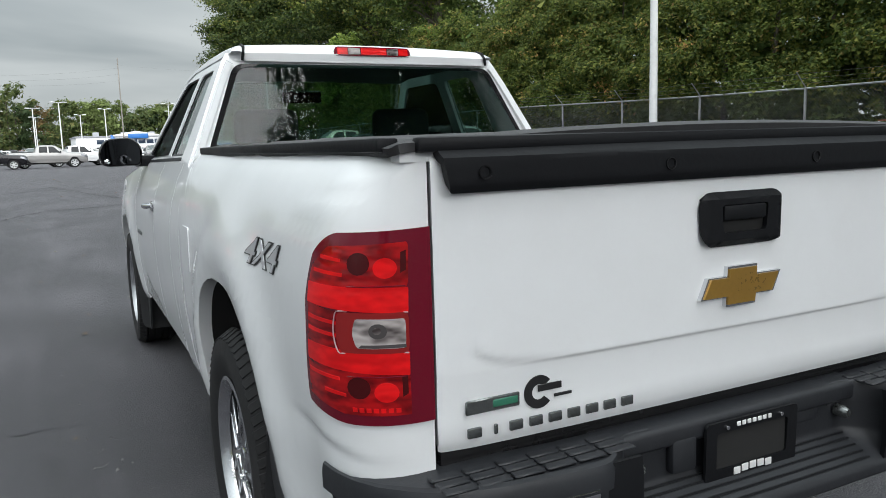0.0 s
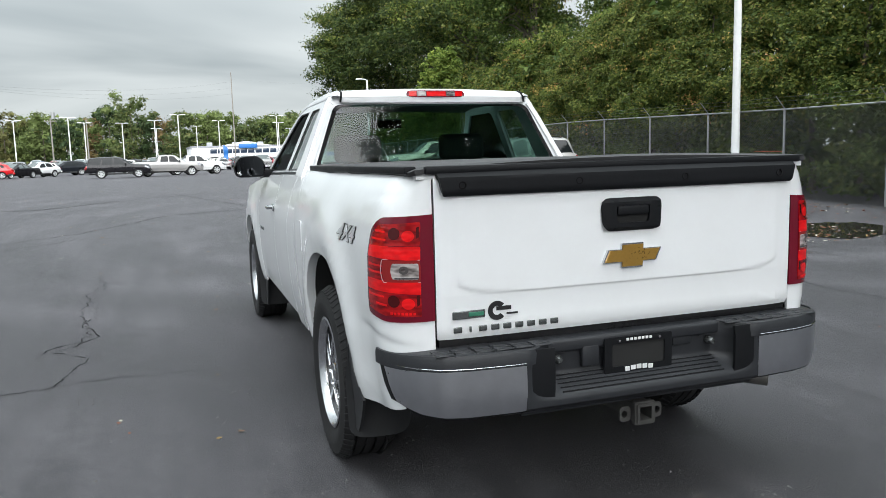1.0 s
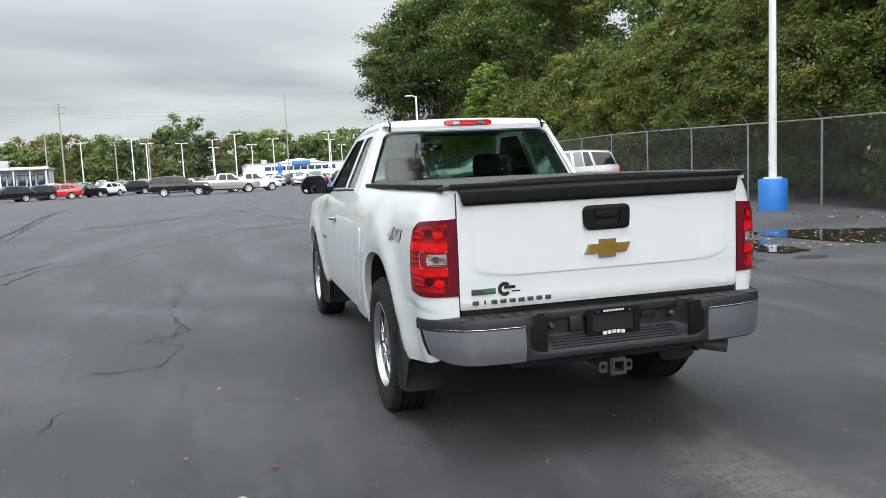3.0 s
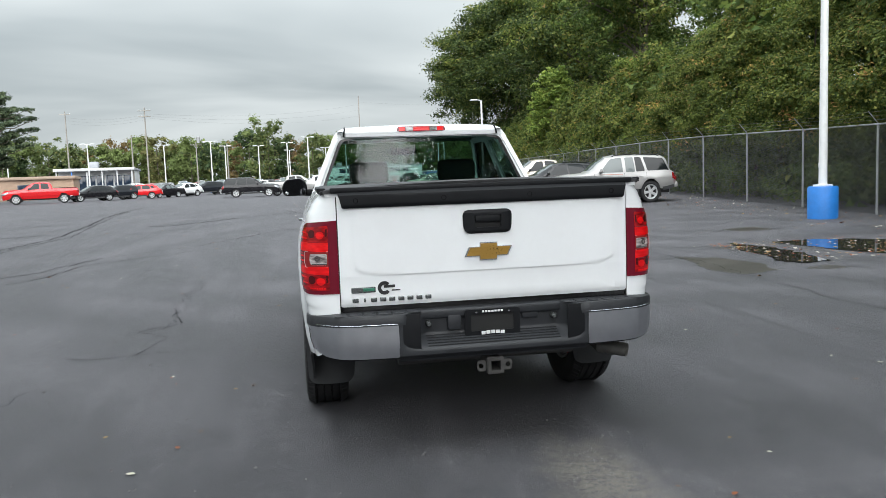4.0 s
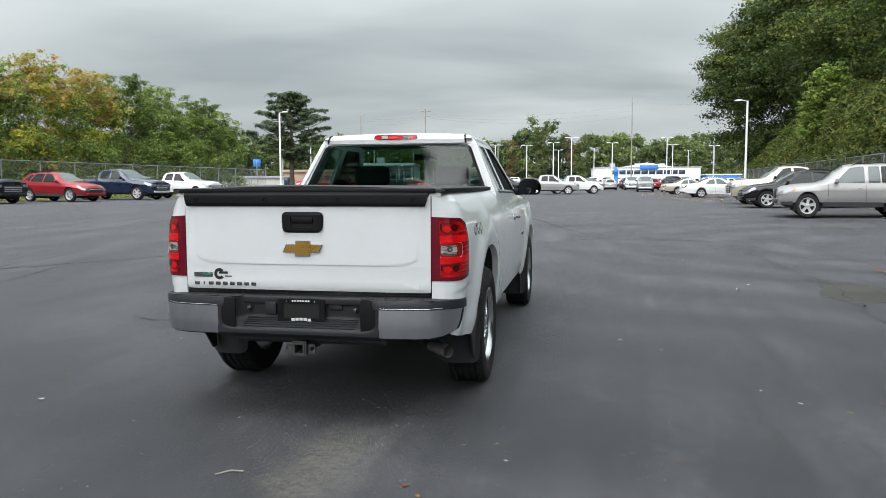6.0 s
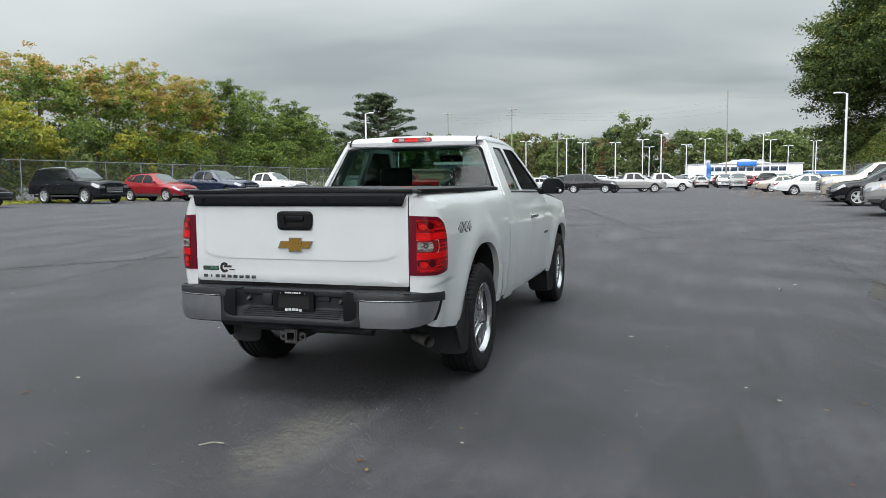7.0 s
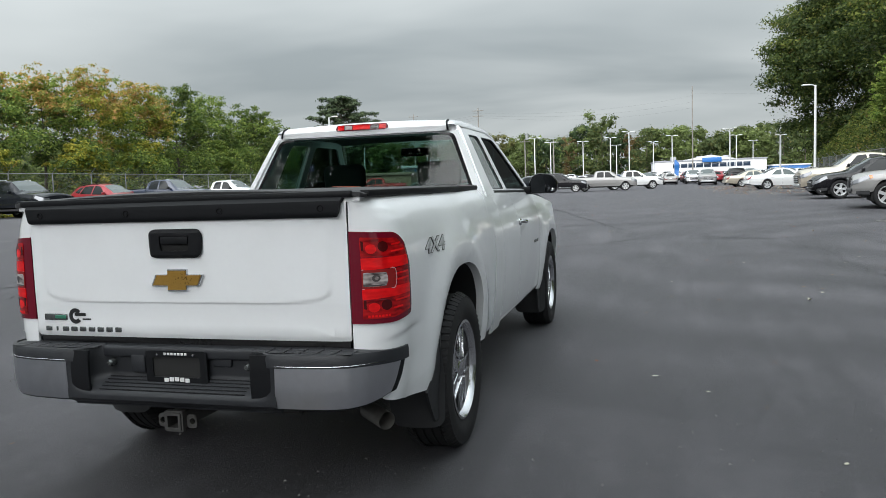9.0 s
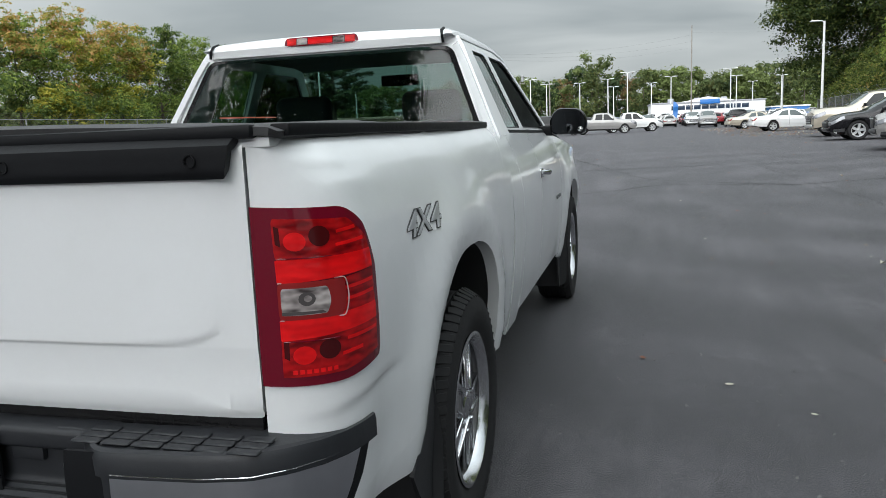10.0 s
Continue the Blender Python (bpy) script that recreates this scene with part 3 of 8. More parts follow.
def build_truck():
    truck = thing("pickup_truck", "white extended-cab pickup with a black soft bed cover on asphalt", "pickup truck", "", "", pose(0, 0, 0, 0, 0, 0.45))
    arch_r = arch(REAR_AXLE + 0.015, 0.50, 0.44, 0.985)
    arch_f = arch(FRONT_AXLE, 0.47, 0.40, 0.945)

    # bed sides
    outline = [(0.0, 0.60), (0.10, 0.52), (0.14, 0.505), (0.24, 0.475), (0.50, 0.445)] + arch_r[:] + [(1.80, 0.445), (2.015, 0.455), (2.015, 1.385), (0.0, 1.385)]
    cu = spread(0, 0.2, 9) + [0.2] + spread(0.2, 2.015, 46)
    cv = [0.48, 0.55, 0.62, 0.70, 0.75, 0.762, 0.772, 0.782, 0.792, 0.802, 0.812, 0.83, 0.86, 0.92, 0.98, 1.04, 1.10, 1.15, 1.20, 1.24, 1.28, 1.31, 1.335, 1.355, 1.37]
    both_sides("bed_side", plate(outline, bed_side, cu, cv, thick=0.012), WHITE, truck)
    # inward lip of the wheel arch
    for yc, half, z0, top, skin in ((REAR_AXLE + 0.015, 0.50, 0.44, 0.985, bed_side), (FRONT_AXLE, 0.47, 0.40, 0.945, cab_skin)):
        bm = bmesh.new()
        rows = [[bm.verts.new(skin(y, z) + Vector((o, 0, 0))) for o in (-0.004, -0.05, -0.30)] for y, z in arch(yc, half, z0, top, 30)]
        for a, b in zip(rows, rows[1:]):
            for j in range(2):
                bm.faces.new((a[j], a[j + 1], b[j + 1], b[j]))
        both_sides("wheel_housing", bm, UNDER, truck)
        bm = bmesh.new()
        rows = [[bm.verts.new(skin(y, z) + Vector((o, 0, 0))) for o in (0.0, -0.045)] for y, z in arch(yc, half - 0.002, z0, top - 0.002, 30)]
        for a, b in zip(rows, rows[1:]):
            bm.faces.new((a[0], a[1], b[1], b[0]))
        both_sides("arch_lip", bm, WHITE, truck)
    # rail tops of the bed
    bm = plate([(0.79, 0.0), (0.868, 0.0), (0.868, 2.015), (0.79, 2.015)], lambda x, y: Vector((x if y > 0.02 else x - 0.01, y, 1.385 - 0.003 * step(0.05, 0, y))), (), spread(0, 2.015, 8), thick=0.02)
    both_sides("bed_rail", bm, WHITE, truck)
    # closed rear corner posts, blackened for the shade in the gate gap, and the bed's front wall
    bm = rbox((0.02, 0.20, 0.66), (0.797, 0.135, 1.04), 0.004)
    both_sides("corner_post", bm, UNDER, truck)
    part("bed_front", rbox((1.70, 0.02, 0.85), (0, 2.0, 0.95), 0.004), WHITE, truck)
    part("bed_floor", rbox((1.62, 1.95, 0.04), (0, 1.02, 0.80), 0.004), UNDER, truck)

    # tailgate
    def gate(x, z):
        panel_in = step(0.745, 0.700, abs(x)) * step(0.934, 0.942, z - 0.045 * min(1.0, abs(x) / 0.72) ** 12)
        y = -0.028 + 0.0045 * (1 - panel_in) + 0.06 * max(0.0, 0.938 - z) * step(0.80, 0.938, z) ** 0.5 + 0.010 * step(0.80, 0.777, z) + 0.012 * step(1.355, 1.385, z)
        return Vector((x, y + 0.012 * (abs(x) / 0.795) ** 14 + 0.006 * (x / 0.8) ** 2, z))

    def on_gate(x, z):
        return gate(x, z).y - 0.003

    gate_out = rounded([(-0.7975, 0.777), (0.7975, 0.777), (0.7975, 1.385), (-0.7975, 1.385)], 0.012, 4)
    cu = sorted(set(spread(-0.795, 0.795, 20) + [s * v for s in (-1, 1) for v in (0.785, 0.775, 0.745, 0.735, 0.725, 0.715, 0.705, 0.695, 0.685, 0.67)]))
    cv = [0.785, 0.80, 0.84, 0.88, 0.905, 0.92, 0.928, 0.932, 0.935, 0.938, 0.941, 0.944, 0.948, 0.953, 0.958, 0.964, 0.97, 0.98, 1.0, 1.03, 1.06, 1.1, 1.15, 1.2, 1.25, 1.3, 1.34, 1.36, 1.375]
    tg = part("tailgate", plate(gate_out, gate, cu, cv, thick=0.03), WHITE, truck, "white tailgate with a recessed panel")

    bm = plate(rounded([(-0.772, 1.300), (0.772, 1.300), (0.792, 1.392), (-0.792, 1.392)], 0.008), lambda x, z: Vector((x, -0.034 - 0.014 * step(1.29, 1.315, z) + 0.026 * step(1.365, 1.39, z) + 0.006 * (x / 0.8) ** 2, z)), spread(-0.76, 0.76, 8), spread(1.298, 1.398, 10), thick=0.02)
    strip = part("tailgate_cap", bm, TRIM, tg, "black plastic cap strip along the tailgate top")
    for x in (-0.70, -0.235, 0.235, 0.70):
        part("screw_recess", lathe([(0.0, 0.006), (0.009, 0.006), (0.012, -0.002), (0.014, -0.002), (0.014, 0.004)], 16, "y", centre=(x, -0.050 + 0.006 * x * x, 1.338)), TRIM_GLOSS, tg)
    # handle
    bz = [(-0.138, 1.266), (-0.130, 1.138), (0.130, 1.138), (0.138, 1.266)]
    hole = rounded([(-0.070, 1.170), (0.070, 1.170), (0.076, 1.236), (-0.076, 1.236)], 0.012, 4)
    bm = plate(rounded(bz, 0.042, 7), lambda x, z: Vector((x, -0.047 + 0.014 * step(0.115, 0.14, abs(x)) + 0.014 * step(0.05, 0.065, abs(z - 1.2)), z)), spread(-0.14, 0.14, 14), spread(1.14, 1.262, 10), [hole], thick=0.012)
    part("handle_bezel", bm, TRIM, tg, "black plastic handle surround")
    part("handle_cup", rbox((0.155, 0.004, 0.08), (0, -0.0310, 1.203), 0.001), UNDER, tg)
    part("handle_lever", rbox((0.138, 0.016, 0.036), (0, -0.041, 1.217), 0.006), TRIM, tg, "black pull lever")
    # cross-shaped badge, plain
    bow = [(-0.131, 1.016), (-0.050, 1.016), (-0.050, 0.993), (0.046, 0.993), (0.048, 1.016), (0.108, 1.016), (0.131, 1.066), (0.050, 1.066), (0.050, 1.089), (-0.046, 1.089), (-0.048, 1.066), (-0.108, 1.066)]
    cx, cz = 0.0, 1.041
    big = [(cx + (x - cx) * 1.0, z) for x, z in bow]
    part("badge_edge", plate(big, lambda x, z: Vector((x, -0.040, z)), thick=0.014), CHROME, tg)
    small = [(cx + (x - cx) * 0.93, cz + (z - cz) * 0.88) for x, z in bow]
    part("badge_face", plate(small, lambda x, z: Vector((x, -0.0435, z)), thick=0.010), GOLD, tg, "plain gold cross badge with a chrome rim")
    # model name as plain bars, flex-fuel plate and dealer mark as plain shapes
    for k in range(9):
        x = -0.722 + k * 0.0485
        w = 0.009 if k == 1 else 0.033
        part("name_bar", rbox((w, 0.007, 0.022), (x, on_gate(x, 0.812), 0.812), 0.004, 2), BADGE, tg)
    part("fuel_plate", rbox((0.128, 0.006, 0.030), (-0.678, on_gate(-0.678, 0.866), 0.866), 0.003, 1), BADGE, tg)
    part("fuel_plate_bar", rbox((0.060, 0.004, 0.016), (-0.650, on_gate(-0.65, 0.867) - 0.0025, 0.867), 0.002, 1), BADGE_GREEN, tg)
    ring = plate([(-0.567 + 0.036 * math.cos(a), 0.872 + 0.036 * math.sin(a)) for a in [radians(40 + 8.0 * i) for i in range(36)]] + [(-0.567 + 0.017 * math.cos(a), 0.872 + 0.017 * math.sin(a)) for a in [radians(320 - 8.0 * i) for i in range(36)]], lambda x, z: Vector((x, on_gate(x, z), z)), spread(-0.61, -0.53, 4), spread(0.83, 0.91, 4), thick=0.002)
    part("dealer_mark", ring, STICKER, tg)
    part("dealer_bar", rbox((0.060, 0.003, 0.015), (-0.540, on_gate(-0.54, 0.88), 0.880), 0.001, 1), STICKER, tg)
    part("dealer_bar", rbox((0.046, 0.003, 0.007), (-0.506, on_gate(-0.506, 0.858) + 0.001, 0.858), 0.001, 1), STICKER, tg)

    # tail lamps on both corners; fields are laid out by the share of the way round the corner
    arc, prev = [(0.0, 0.0)], bed_side(0, 1.05)
    for i in range(1, 61):
        q = bed_side(CORNER_R * i / 60, 1.05)
        arc.append((arc[-1][0] + (q - prev).length, CORNER_R * i / 60))
        prev = q
    reach = arc[-1][0]

    def corner_u(k):
        d = k * reach
        for (d0, u0), (d1, u1) in zip(arc, arc[1:]):
            if d <= d1:
                return u0 + (u1 - u0) * (d - d0) / (d1 - d0)
        return CORNER_R + (d - reach)

    for side in (1, -1):
        def lens(out):
            return lambda k, z: (lambda p: Vector((p.x * side, p.y, p.z)))(bed_side(corner_u(k), z, out))
        lamp = new("tail_lamp")
        lamp.parent = truck
        tagged(lamp, "red tail lamp with a clear reversing window")
        rim_o = rounded([(0.0, 0.853), (0.60, 0.850), (1.02, 0.872), (1.0, 1.160), (0.76, 1.228), (0.0, 1.239)], [0.0, 0.10, 0.035, 0.13, 0.12, 0.0], 8)
        cu, cv = spread(0, 1.0, 22), spread(0.85, 1.24, 10)
        part("housing", plate(rim_o, lens(0.006), cu, cv, thick=0.014), LENS_RIM, lamp)

        def field(name, pts, mat, out, r=0.006):
            part(name, plate(rounded(pts, r, 3), lens(out), spread(0, 1.0, 30), spread(0.85, 1.24, 8), thick=0.003), mat, lamp)

        a, b = 0.155, 0.925
        field("upper_lens", [(a, 1.126), (b, 1.128), (0.90, 1.158), (0.72, 1.203), (a, 1.214)], LENS_DEEP, 0.0085, 0.02)
        field("upper_band", [(a, 1.076), (b, 1.086), (b, 1.128), (a, 1.126)], LENS_RED, 0.0095)
        field("middle_lens", [(0.58, 1.000), (b + 0.01, 1.004), (b, 1.086), (0.58, 1.076)], LENS_DEEP, 0.0085)
        field("lower_band", [(a, 0.953), (b + 0.01, 0.968), (b + 0.01, 1.006), (a, 1.000)], LENS_RED, 0.0095)
        field("lower_lens", [(a, 0.873), (0.58, 0.872), (b + 0.02, 0.894), (b + 0.01, 0.968), (a, 0.953)], LENS_DEEP, 0.0085)
        field("reverse_frame", [(a, 0.998), (0.585, 0.998), (0.62, 1.035), (0.60, 1.078), (a, 1.078)], LENS_EDGE, 0.0100, 0.02)
        put = lens(0.0118)
        edge = rounded([(a + 0.005, 0.998), (0.60, 0.996), (0.635, 1.035), (0.615, 1.080), (a + 0.005, 1.078)], [0, 0.03, 0.03, 0.03, 0], 5)
        part("lamp_outline", tube([put(k, z) for k, z in edge], 0.0014, 5), LENS_LINE, lamp)
        for z0, z1 in ((1.130, 1.1285), (0.952, 0.9515)):
            part("lamp_outline", tube([put(a + 0.02 + 0.03 * i, z0 + (z1 - z0) * i / 12) for i in range(13)], 0.0010, 5), LENS_RIM, lamp)
        field("reverse_lamp", [(a + 0.02, 1.008), (0.47, 1.008), (0.50, 1.035), (0.48, 1.066), (a + 0.02, 1.066)], PARK_LAMP, 0.0106, 0.015)
        field("reverse_bulb", [(0.34 + 0.055 * math.cos(t), 1.042 + 0.015 * math.sin(t)) for t in [2 * math.pi * i / 14 for i in range(14)]], LENS_SMOKE, 0.0112, 0)
        field("reverse_bulb", [(0.345 + 0.026 * math.cos(t), 1.043 + 0.007 * math.sin(t)) for t in [2 * math.pi * i / 14 for i in range(14)]], PARK_LAMP, 0.0118, 0)
        field("reverse_step", [(a + 0.02, 1.009), (0.46, 1.009), (0.44, 1.015), (a + 0.02, 1.016)], LENS_SMOKE, 0.0112, 0)
        for zc in (1.172, 0.928):
            field("bulb_socket", [(0.47 + 0.075 * math.cos(t), zc + 0.022 * math.sin(t)) for t in [2 * math.pi * i / 16 for i in range(16)]], LENS_DARK, 0.0098, 0)
            field("reflector", [(0.30 + 0.075 * math.cos(t), zc - 0.008 + 0.020 * math.sin(t)) for t in [2 * math.pi * i / 16 for i in range(16)]], LENS_RED, 0.0098, 0)
            # dark sliver painted as the shade beside the bulb
            field("bulb_shadow", [(0.17, zc - 0.012), (0.205, zc - 0.018), (0.205, zc + 0.022), (0.17, zc + 0.026)], LENS_DARK, 0.0092, 0)
        for k0, zc, k1 in ((0.58, 1.150, 0.86), (0.60, 1.178, 0.78), (0.60, 1.030, 0.91), (0.60, 1.055, 0.91), (0.56, 0.912, 0.74), (0.60, 0.944, 0.92)):
            field("flute", [(k0, zc - 0.004), (k1, zc + 0.000), (k1, zc + 0.008), (k0, zc + 0.003)], LENS_RED, 0.0096, 0)
        for k in range(7):
            x0 = 0.22 + k * 0.045
            field("flute", [(x0, 0.879), (x0 + 0.030, 0.879), (x0 + 0.030, 0.888), (x0, 0.888)], LENS_RED, 0.0094, 0)
    # rear bumper
    path = [(0.0, -0.155), (0.30, -0.158), (0.55, -0.155), (0.72, -0.140), (0.82, -0.115), (0.885, -0.07), (0.930, -0.01), (0.957, 0.06), (0.971, 0.125), (0.978, 0.185)]
    dist = [0.0]
    for p, q in zip(path, path[1:]):
        dist.append(dist[-1] + math.dist(p, q))
    total = dist[-1]

    def along(s, inset=0.0):
        for i in range(len(path) - 1):
            if s <= dist[i + 1] or i == len(path) - 2:
                k = (s - dist[i]) / (dist[i + 1] - dist[i])
                k = min(1, max(0, k))
                p, q = Vector(path[i]), Vector(path[i + 1])
                a = Vector(path[max(0, i - 1)])
                b = Vector(path[min(len(path) - 1, i + 2)])
                pos = p * (1 - k) + q * k
                t = ((q - a).normalized() * (1 - k) + (b - p).normalized() * k).normalized()
                return pos + Vector((-t.y, t.x)) * inset
        return Vector(path[-1])

    def top_z(s):
        return 0.742 - 0.016 * step(total - 0.30, total, s)

    def low_z(s):
        return 0.515 + 0.04 * step(0.75, total, s) + 0.02 * step(0.55, 0.2, s)

    def face(s, z):
        lo, hi = low_z(s), top_z(s)
        k = (z - 0.5) / 0.25
        zz = lo + (hi - lo) * k
        s -= 0.10 * max(0, 1 - k) * step(total - 0.30, total, s)
        p = along(s, 0.035 * max(0, 0.35 - k) ** 1.2 + 0.012 * max(0, k - 0.8) * 5 * 0.5)
        return Vector((p.x, p.y, zz))

    bumper = new("rear_bumper")
    bumper.parent = truck
    # black bars put into the gate's shut gaps to stand for their shade
    part("gate_gap", rbox((0.012, 0.012, 0.60), (0.8, 0.03, 1.07), 0), UNDER, truck)
    part("gate_gap", rbox((0.012, 0.012, 0.60), (-0.8, 0.03, 1.07), 0), UNDER, truck)
    tagged(bumper, "black step bumper with satin chrome ends and tread pads")
    # dark frame behind the chrome
    bm = plate([(0.40, 0.5), (total, 0.5), (total, 0.75), (0.40, 0.75)], face, spread(0.40, total, 26), spread(0.5, 0.75, 6), thick=0.012)
    both_sides("bumper_shell", bm, TRIM, bumper)
    bm = plate(rounded([(0.508, 0.507), (total - 0.055, 0.507), (total - 0.045, 0.69), (total - 0.09, 0.705), (0.512, 0.705)], 0.012, 4), lambda s, z: face(s, z) + Vector((0.003, -0.004, 0)), spread(0.508, total, 26), spread(0.507, 0.705, 5), thick=0.003)
    both_sides("chrome_end", bm, BUMPER_CHROME, bumper, "scuffed satin chrome bumper end")
    # thin bright bead added for the highlight line along the chrome's top
    edge = [face(0.515 + (total - 0.61) * i / 24, 0.703) + Vector((0.003, -0.006, 0)) for i in range(25)]
    both_sides("chrome_edge", tube(edge, 0.0015, 6), CHROME, bumper)
    # top pads
    for sgn in (1, -1):
        bm = bmesh.new()
        rows = []
        n = 40
        for i in range(n + 1):
            s = 0.30 + (total - 0.30) * i / n
            p, z = along(s, -0.006), top_z(s)
            p.y += 0.104 * step(0.500, 0.350, s)
            back = along(s, 0.15 if s < 0.85 else 0.15 - 0.10 * step(0.85, total - 0.1, s))
            if p.x < 0.86:
                back = Vector((back.x, max(back.y, -0.012)))
            row = [(p.x, p.y, z - 0.05), (p.x, p.y, z - 0.010), (p.x + (back.x - p.x) * 0.05, p.y + (back.y - p.y) * 0.05, z + 0.004), (p.x + (back.x - p.x) * 0.14, p.y + (back.y - p.y) * 0.14, z + 0.007), (p.x + (back.x - p.x) * 0.16, p.y + (back.y - p.y) * 0.16, z), (back.x, back.y, z + 0.006), (back.x, back.y, z - 0.05)]
            rows.append([bm.verts.new((x * sgn, y, zz)) for x, y, zz in row])
        for a, b in zip(rows, rows[1:]):
            for j in range(len(a) - 1):
                bm.faces.new((a[j], a[j + 1], b[j + 1], b[j]))
        bm.faces.new(rows[0])
        bm.faces.new(rows[-1][::-1])
        part("step_pad", bm, BUMPER_TRIM, bumper)
        for i in range(6):
            for j in range(3):
                part("tread", rbox((0.070, 0.026, 0.006), (sgn * (0.425 + i * 0.076), -0.108 + j * 0.032, 0.748), 0.003, 1), BUMPER_TRIM, bumper)
    # middle: raised back pad, recess, lower step
    part("centre_pad", rbox((0.86, 0.085, 0.05), (0, -0.030, 0.722), 0.012, 3), BUMPER_TRIM, bumper)
    def scoop(x, z):
        inside = step(0.500, 0.350, abs(x)) * step(0.548, 0.622, z)
        return Vector((x, -0.157 + 0.106 * inside + 0.05 * step(0.53, 0.49, z), z))

    part("centre_face", plate([(-0.515, 0.488), (0.515, 0.488), (0.515, 0.728), (-0.515, 0.728)], scoop, spread(-0.515, 0.515, 56), spread(0.488, 0.728, 30), thick=0.008), BUMPER_TRIM, bumper, "black moulded bumper centre with a scooped step")
    for k in range(5):
        z = 0.568 + 0.010 * k
        part("tread_rib", tube([scoop(-0.36 + 0.06 * i, z) + Vector((0, -0.001, 0.001)) for i in range(13)], 0.0032, 5), TRIM, bumper)
    for sgn in (1, -1):
        part("plate_lamp", lathe([(0.0, -0.036), (0.010, -0.035), (0.016, -0.026), (0.018, 0.0)], 14, "y", centre=(sgn * 0.345, -0.055, 0.672)), BADGE, bumper)
    part("socket_cover", rbox((0.075, 0.03, 0.085), (-0.205, -0.06, 0.672), 0.010), BUMPER_TRIM, bumper)
    part("socket_cover", rbox((0.090, 0.02, 0.050), (0.215, -0.055, 0.690), 0.008), BUMPER_TRIM, bumper)
    bm = plate(rounded([(-0.152, 0.588), (0.152, 0.588), (0.152, 0.735), (-0.152, 0.735)], 0.014), lambda x, z: Vector((x, -0.084 - 0.02 * (z - 0.59), z)), (), (), [rounded([(-0.118, 0.618), (0.118, 0.618), (0.118, 0.708), (-0.118, 0.708)], 0.01)], thick=0.008)
    part("plate_frame", bm, TRIM, bumper, "empty black number plate frame")
    part("plate_back", rbox((0.25, 0.03, 0.11), (0, -0.064, 0.662), 0), UNDER, bumper)
    for k in range(7):
        part("frame_bar", rbox((0.0125, 0.003, 0.011), (-0.052 + k * 0.0172, -0.0885, 0.7225), 0.0015, 1), STICKER_WHITE, bumper)
    for k in range(5):
        part("frame_bar", rbox((0.022, 0.003, 0.018), (-0.052 + k * 0.0262, -0.0865, 0.606 + 0.004 * math.sin(k * 0.8)), 0.002, 1), STICKER_WHITE, bumper)
    for sgn in (1, -1):
        part("frame_screw", lathe([(0.0, -0.094), (0.005, -0.093), (0.006, -0.086)], 10, "y", centre=(sgn * 0.09, 0, 0.720)), CHROME, bumper)
    # dark sill between gate and bumper
    part("rear_sill", rbox((1.58, 0.05, 0.10), (0, 0.03, 0.735), 0.006), TRIM_GLOSS, truck)

    # tow hitch
    hitch = new("tow_hitch")
    hitch.parent = truck
    bm = plate(rounded([(-0.038, -0.038), (0.038, -0.038), (0.038, 0.038), (-0.038, 0.038)], 0.008), lambda x, z: Vector((x, -0.135, 0.435 + z)), (), (), [[(-0.026, -0.026), (0.026, -0.026), (0.026, 0.026), (-0.026, 0.026)]])
    ex = bmesh.ops.extrude_face_region(bm, geom=bm.faces[:])
    bmesh.ops.translate(bm, vec=(0, 0.30, 0), verts=[v for v in ex["geom"] if isinstance(v, bmesh.types.BMVert)])
    part("receiver_tube", bm, STEEL, hitch, "rusty steel receiver tube")
    part("receiver_collar", plate(rounded([(-0.046, 0.389), (0.046, 0.389), (0.046, 0.481), (-0.046, 0.481)], 0.012), lambda x, z: Vector((x, -0.128, z)), (), (), [[(-0.034, 0.401), (0.034, 0.401), (0.034, 0.469), (-0.034, 0.469)]], thick=0.02), STEEL, hitch)
    for sgn in (1, -1):
        part("chain_plate", plate(rounded([(sgn * 0.046, 0.40), (sgn * 0.095, 0.40), (sgn * 0.095, 0.46), (sgn * 0.046, 0.46)], 0.018), lambda x, z: Vector((x, -0.10, z)), (), (), [disc(sgn * 0.074, 0.43, 0.014, 12)], thick=0.01), STEEL, hitch)
    part("hitch_bar", tube([(-0.5, 0.10, 0.46), (0.5, 0.10, 0.46)], 0.038, 12), STEEL, hitch)
    part("hitch_neck", rbox((0.06, 0.14, 0.10), (0, 0.02, 0.50), 0.01), STEEL, hitch)

    # exhaust
    ex_pts = [(0.52, 1.60, 0.50), (0.56, 1.0, 0.56), (0.58, 0.62, 0.53), (0.60, 0.42, 0.45)]
    part("exhaust_pipe", tube(ex_pts, 0.040, 16, cap=False), STEEL, truck)
    part("exhaust_tip", tube([(0.585, 0.46, 0.452), (0.63, 0.38, 0.425), (0.74, 0.285, 0.400), (0.872, 0.175, 0.386)], [0.036, 0.039, 0.041, 0.041], 18, cap=False), PIPE, truck, "pale scorched exhaust tail pipe")

    # cab lower sides, split at the shut lines
    def panel(name, y0, y1, low=0.40, arch_pts=None, top=None, label=""):
        top = top or [(y1, 1.34), (y0, 1.34)]
        out = [(y0, low)] + (arch_pts or []) + [(y1, low)] + top
        both_sides(name, plate(out, cab_skin, spread(y0, y1, 10), [0.46, 0.54, 0.62, 0.72, 0.82, 0.92, 1.0, 1.06, 1.12, 1.17, 1.22, 1.27, 1.31], thick=0.012), WHITE, truck, label)

    panel("cab_corner", 2.045, 2.345)
    panel("access_door", 2.351, 3.015, 0.46)
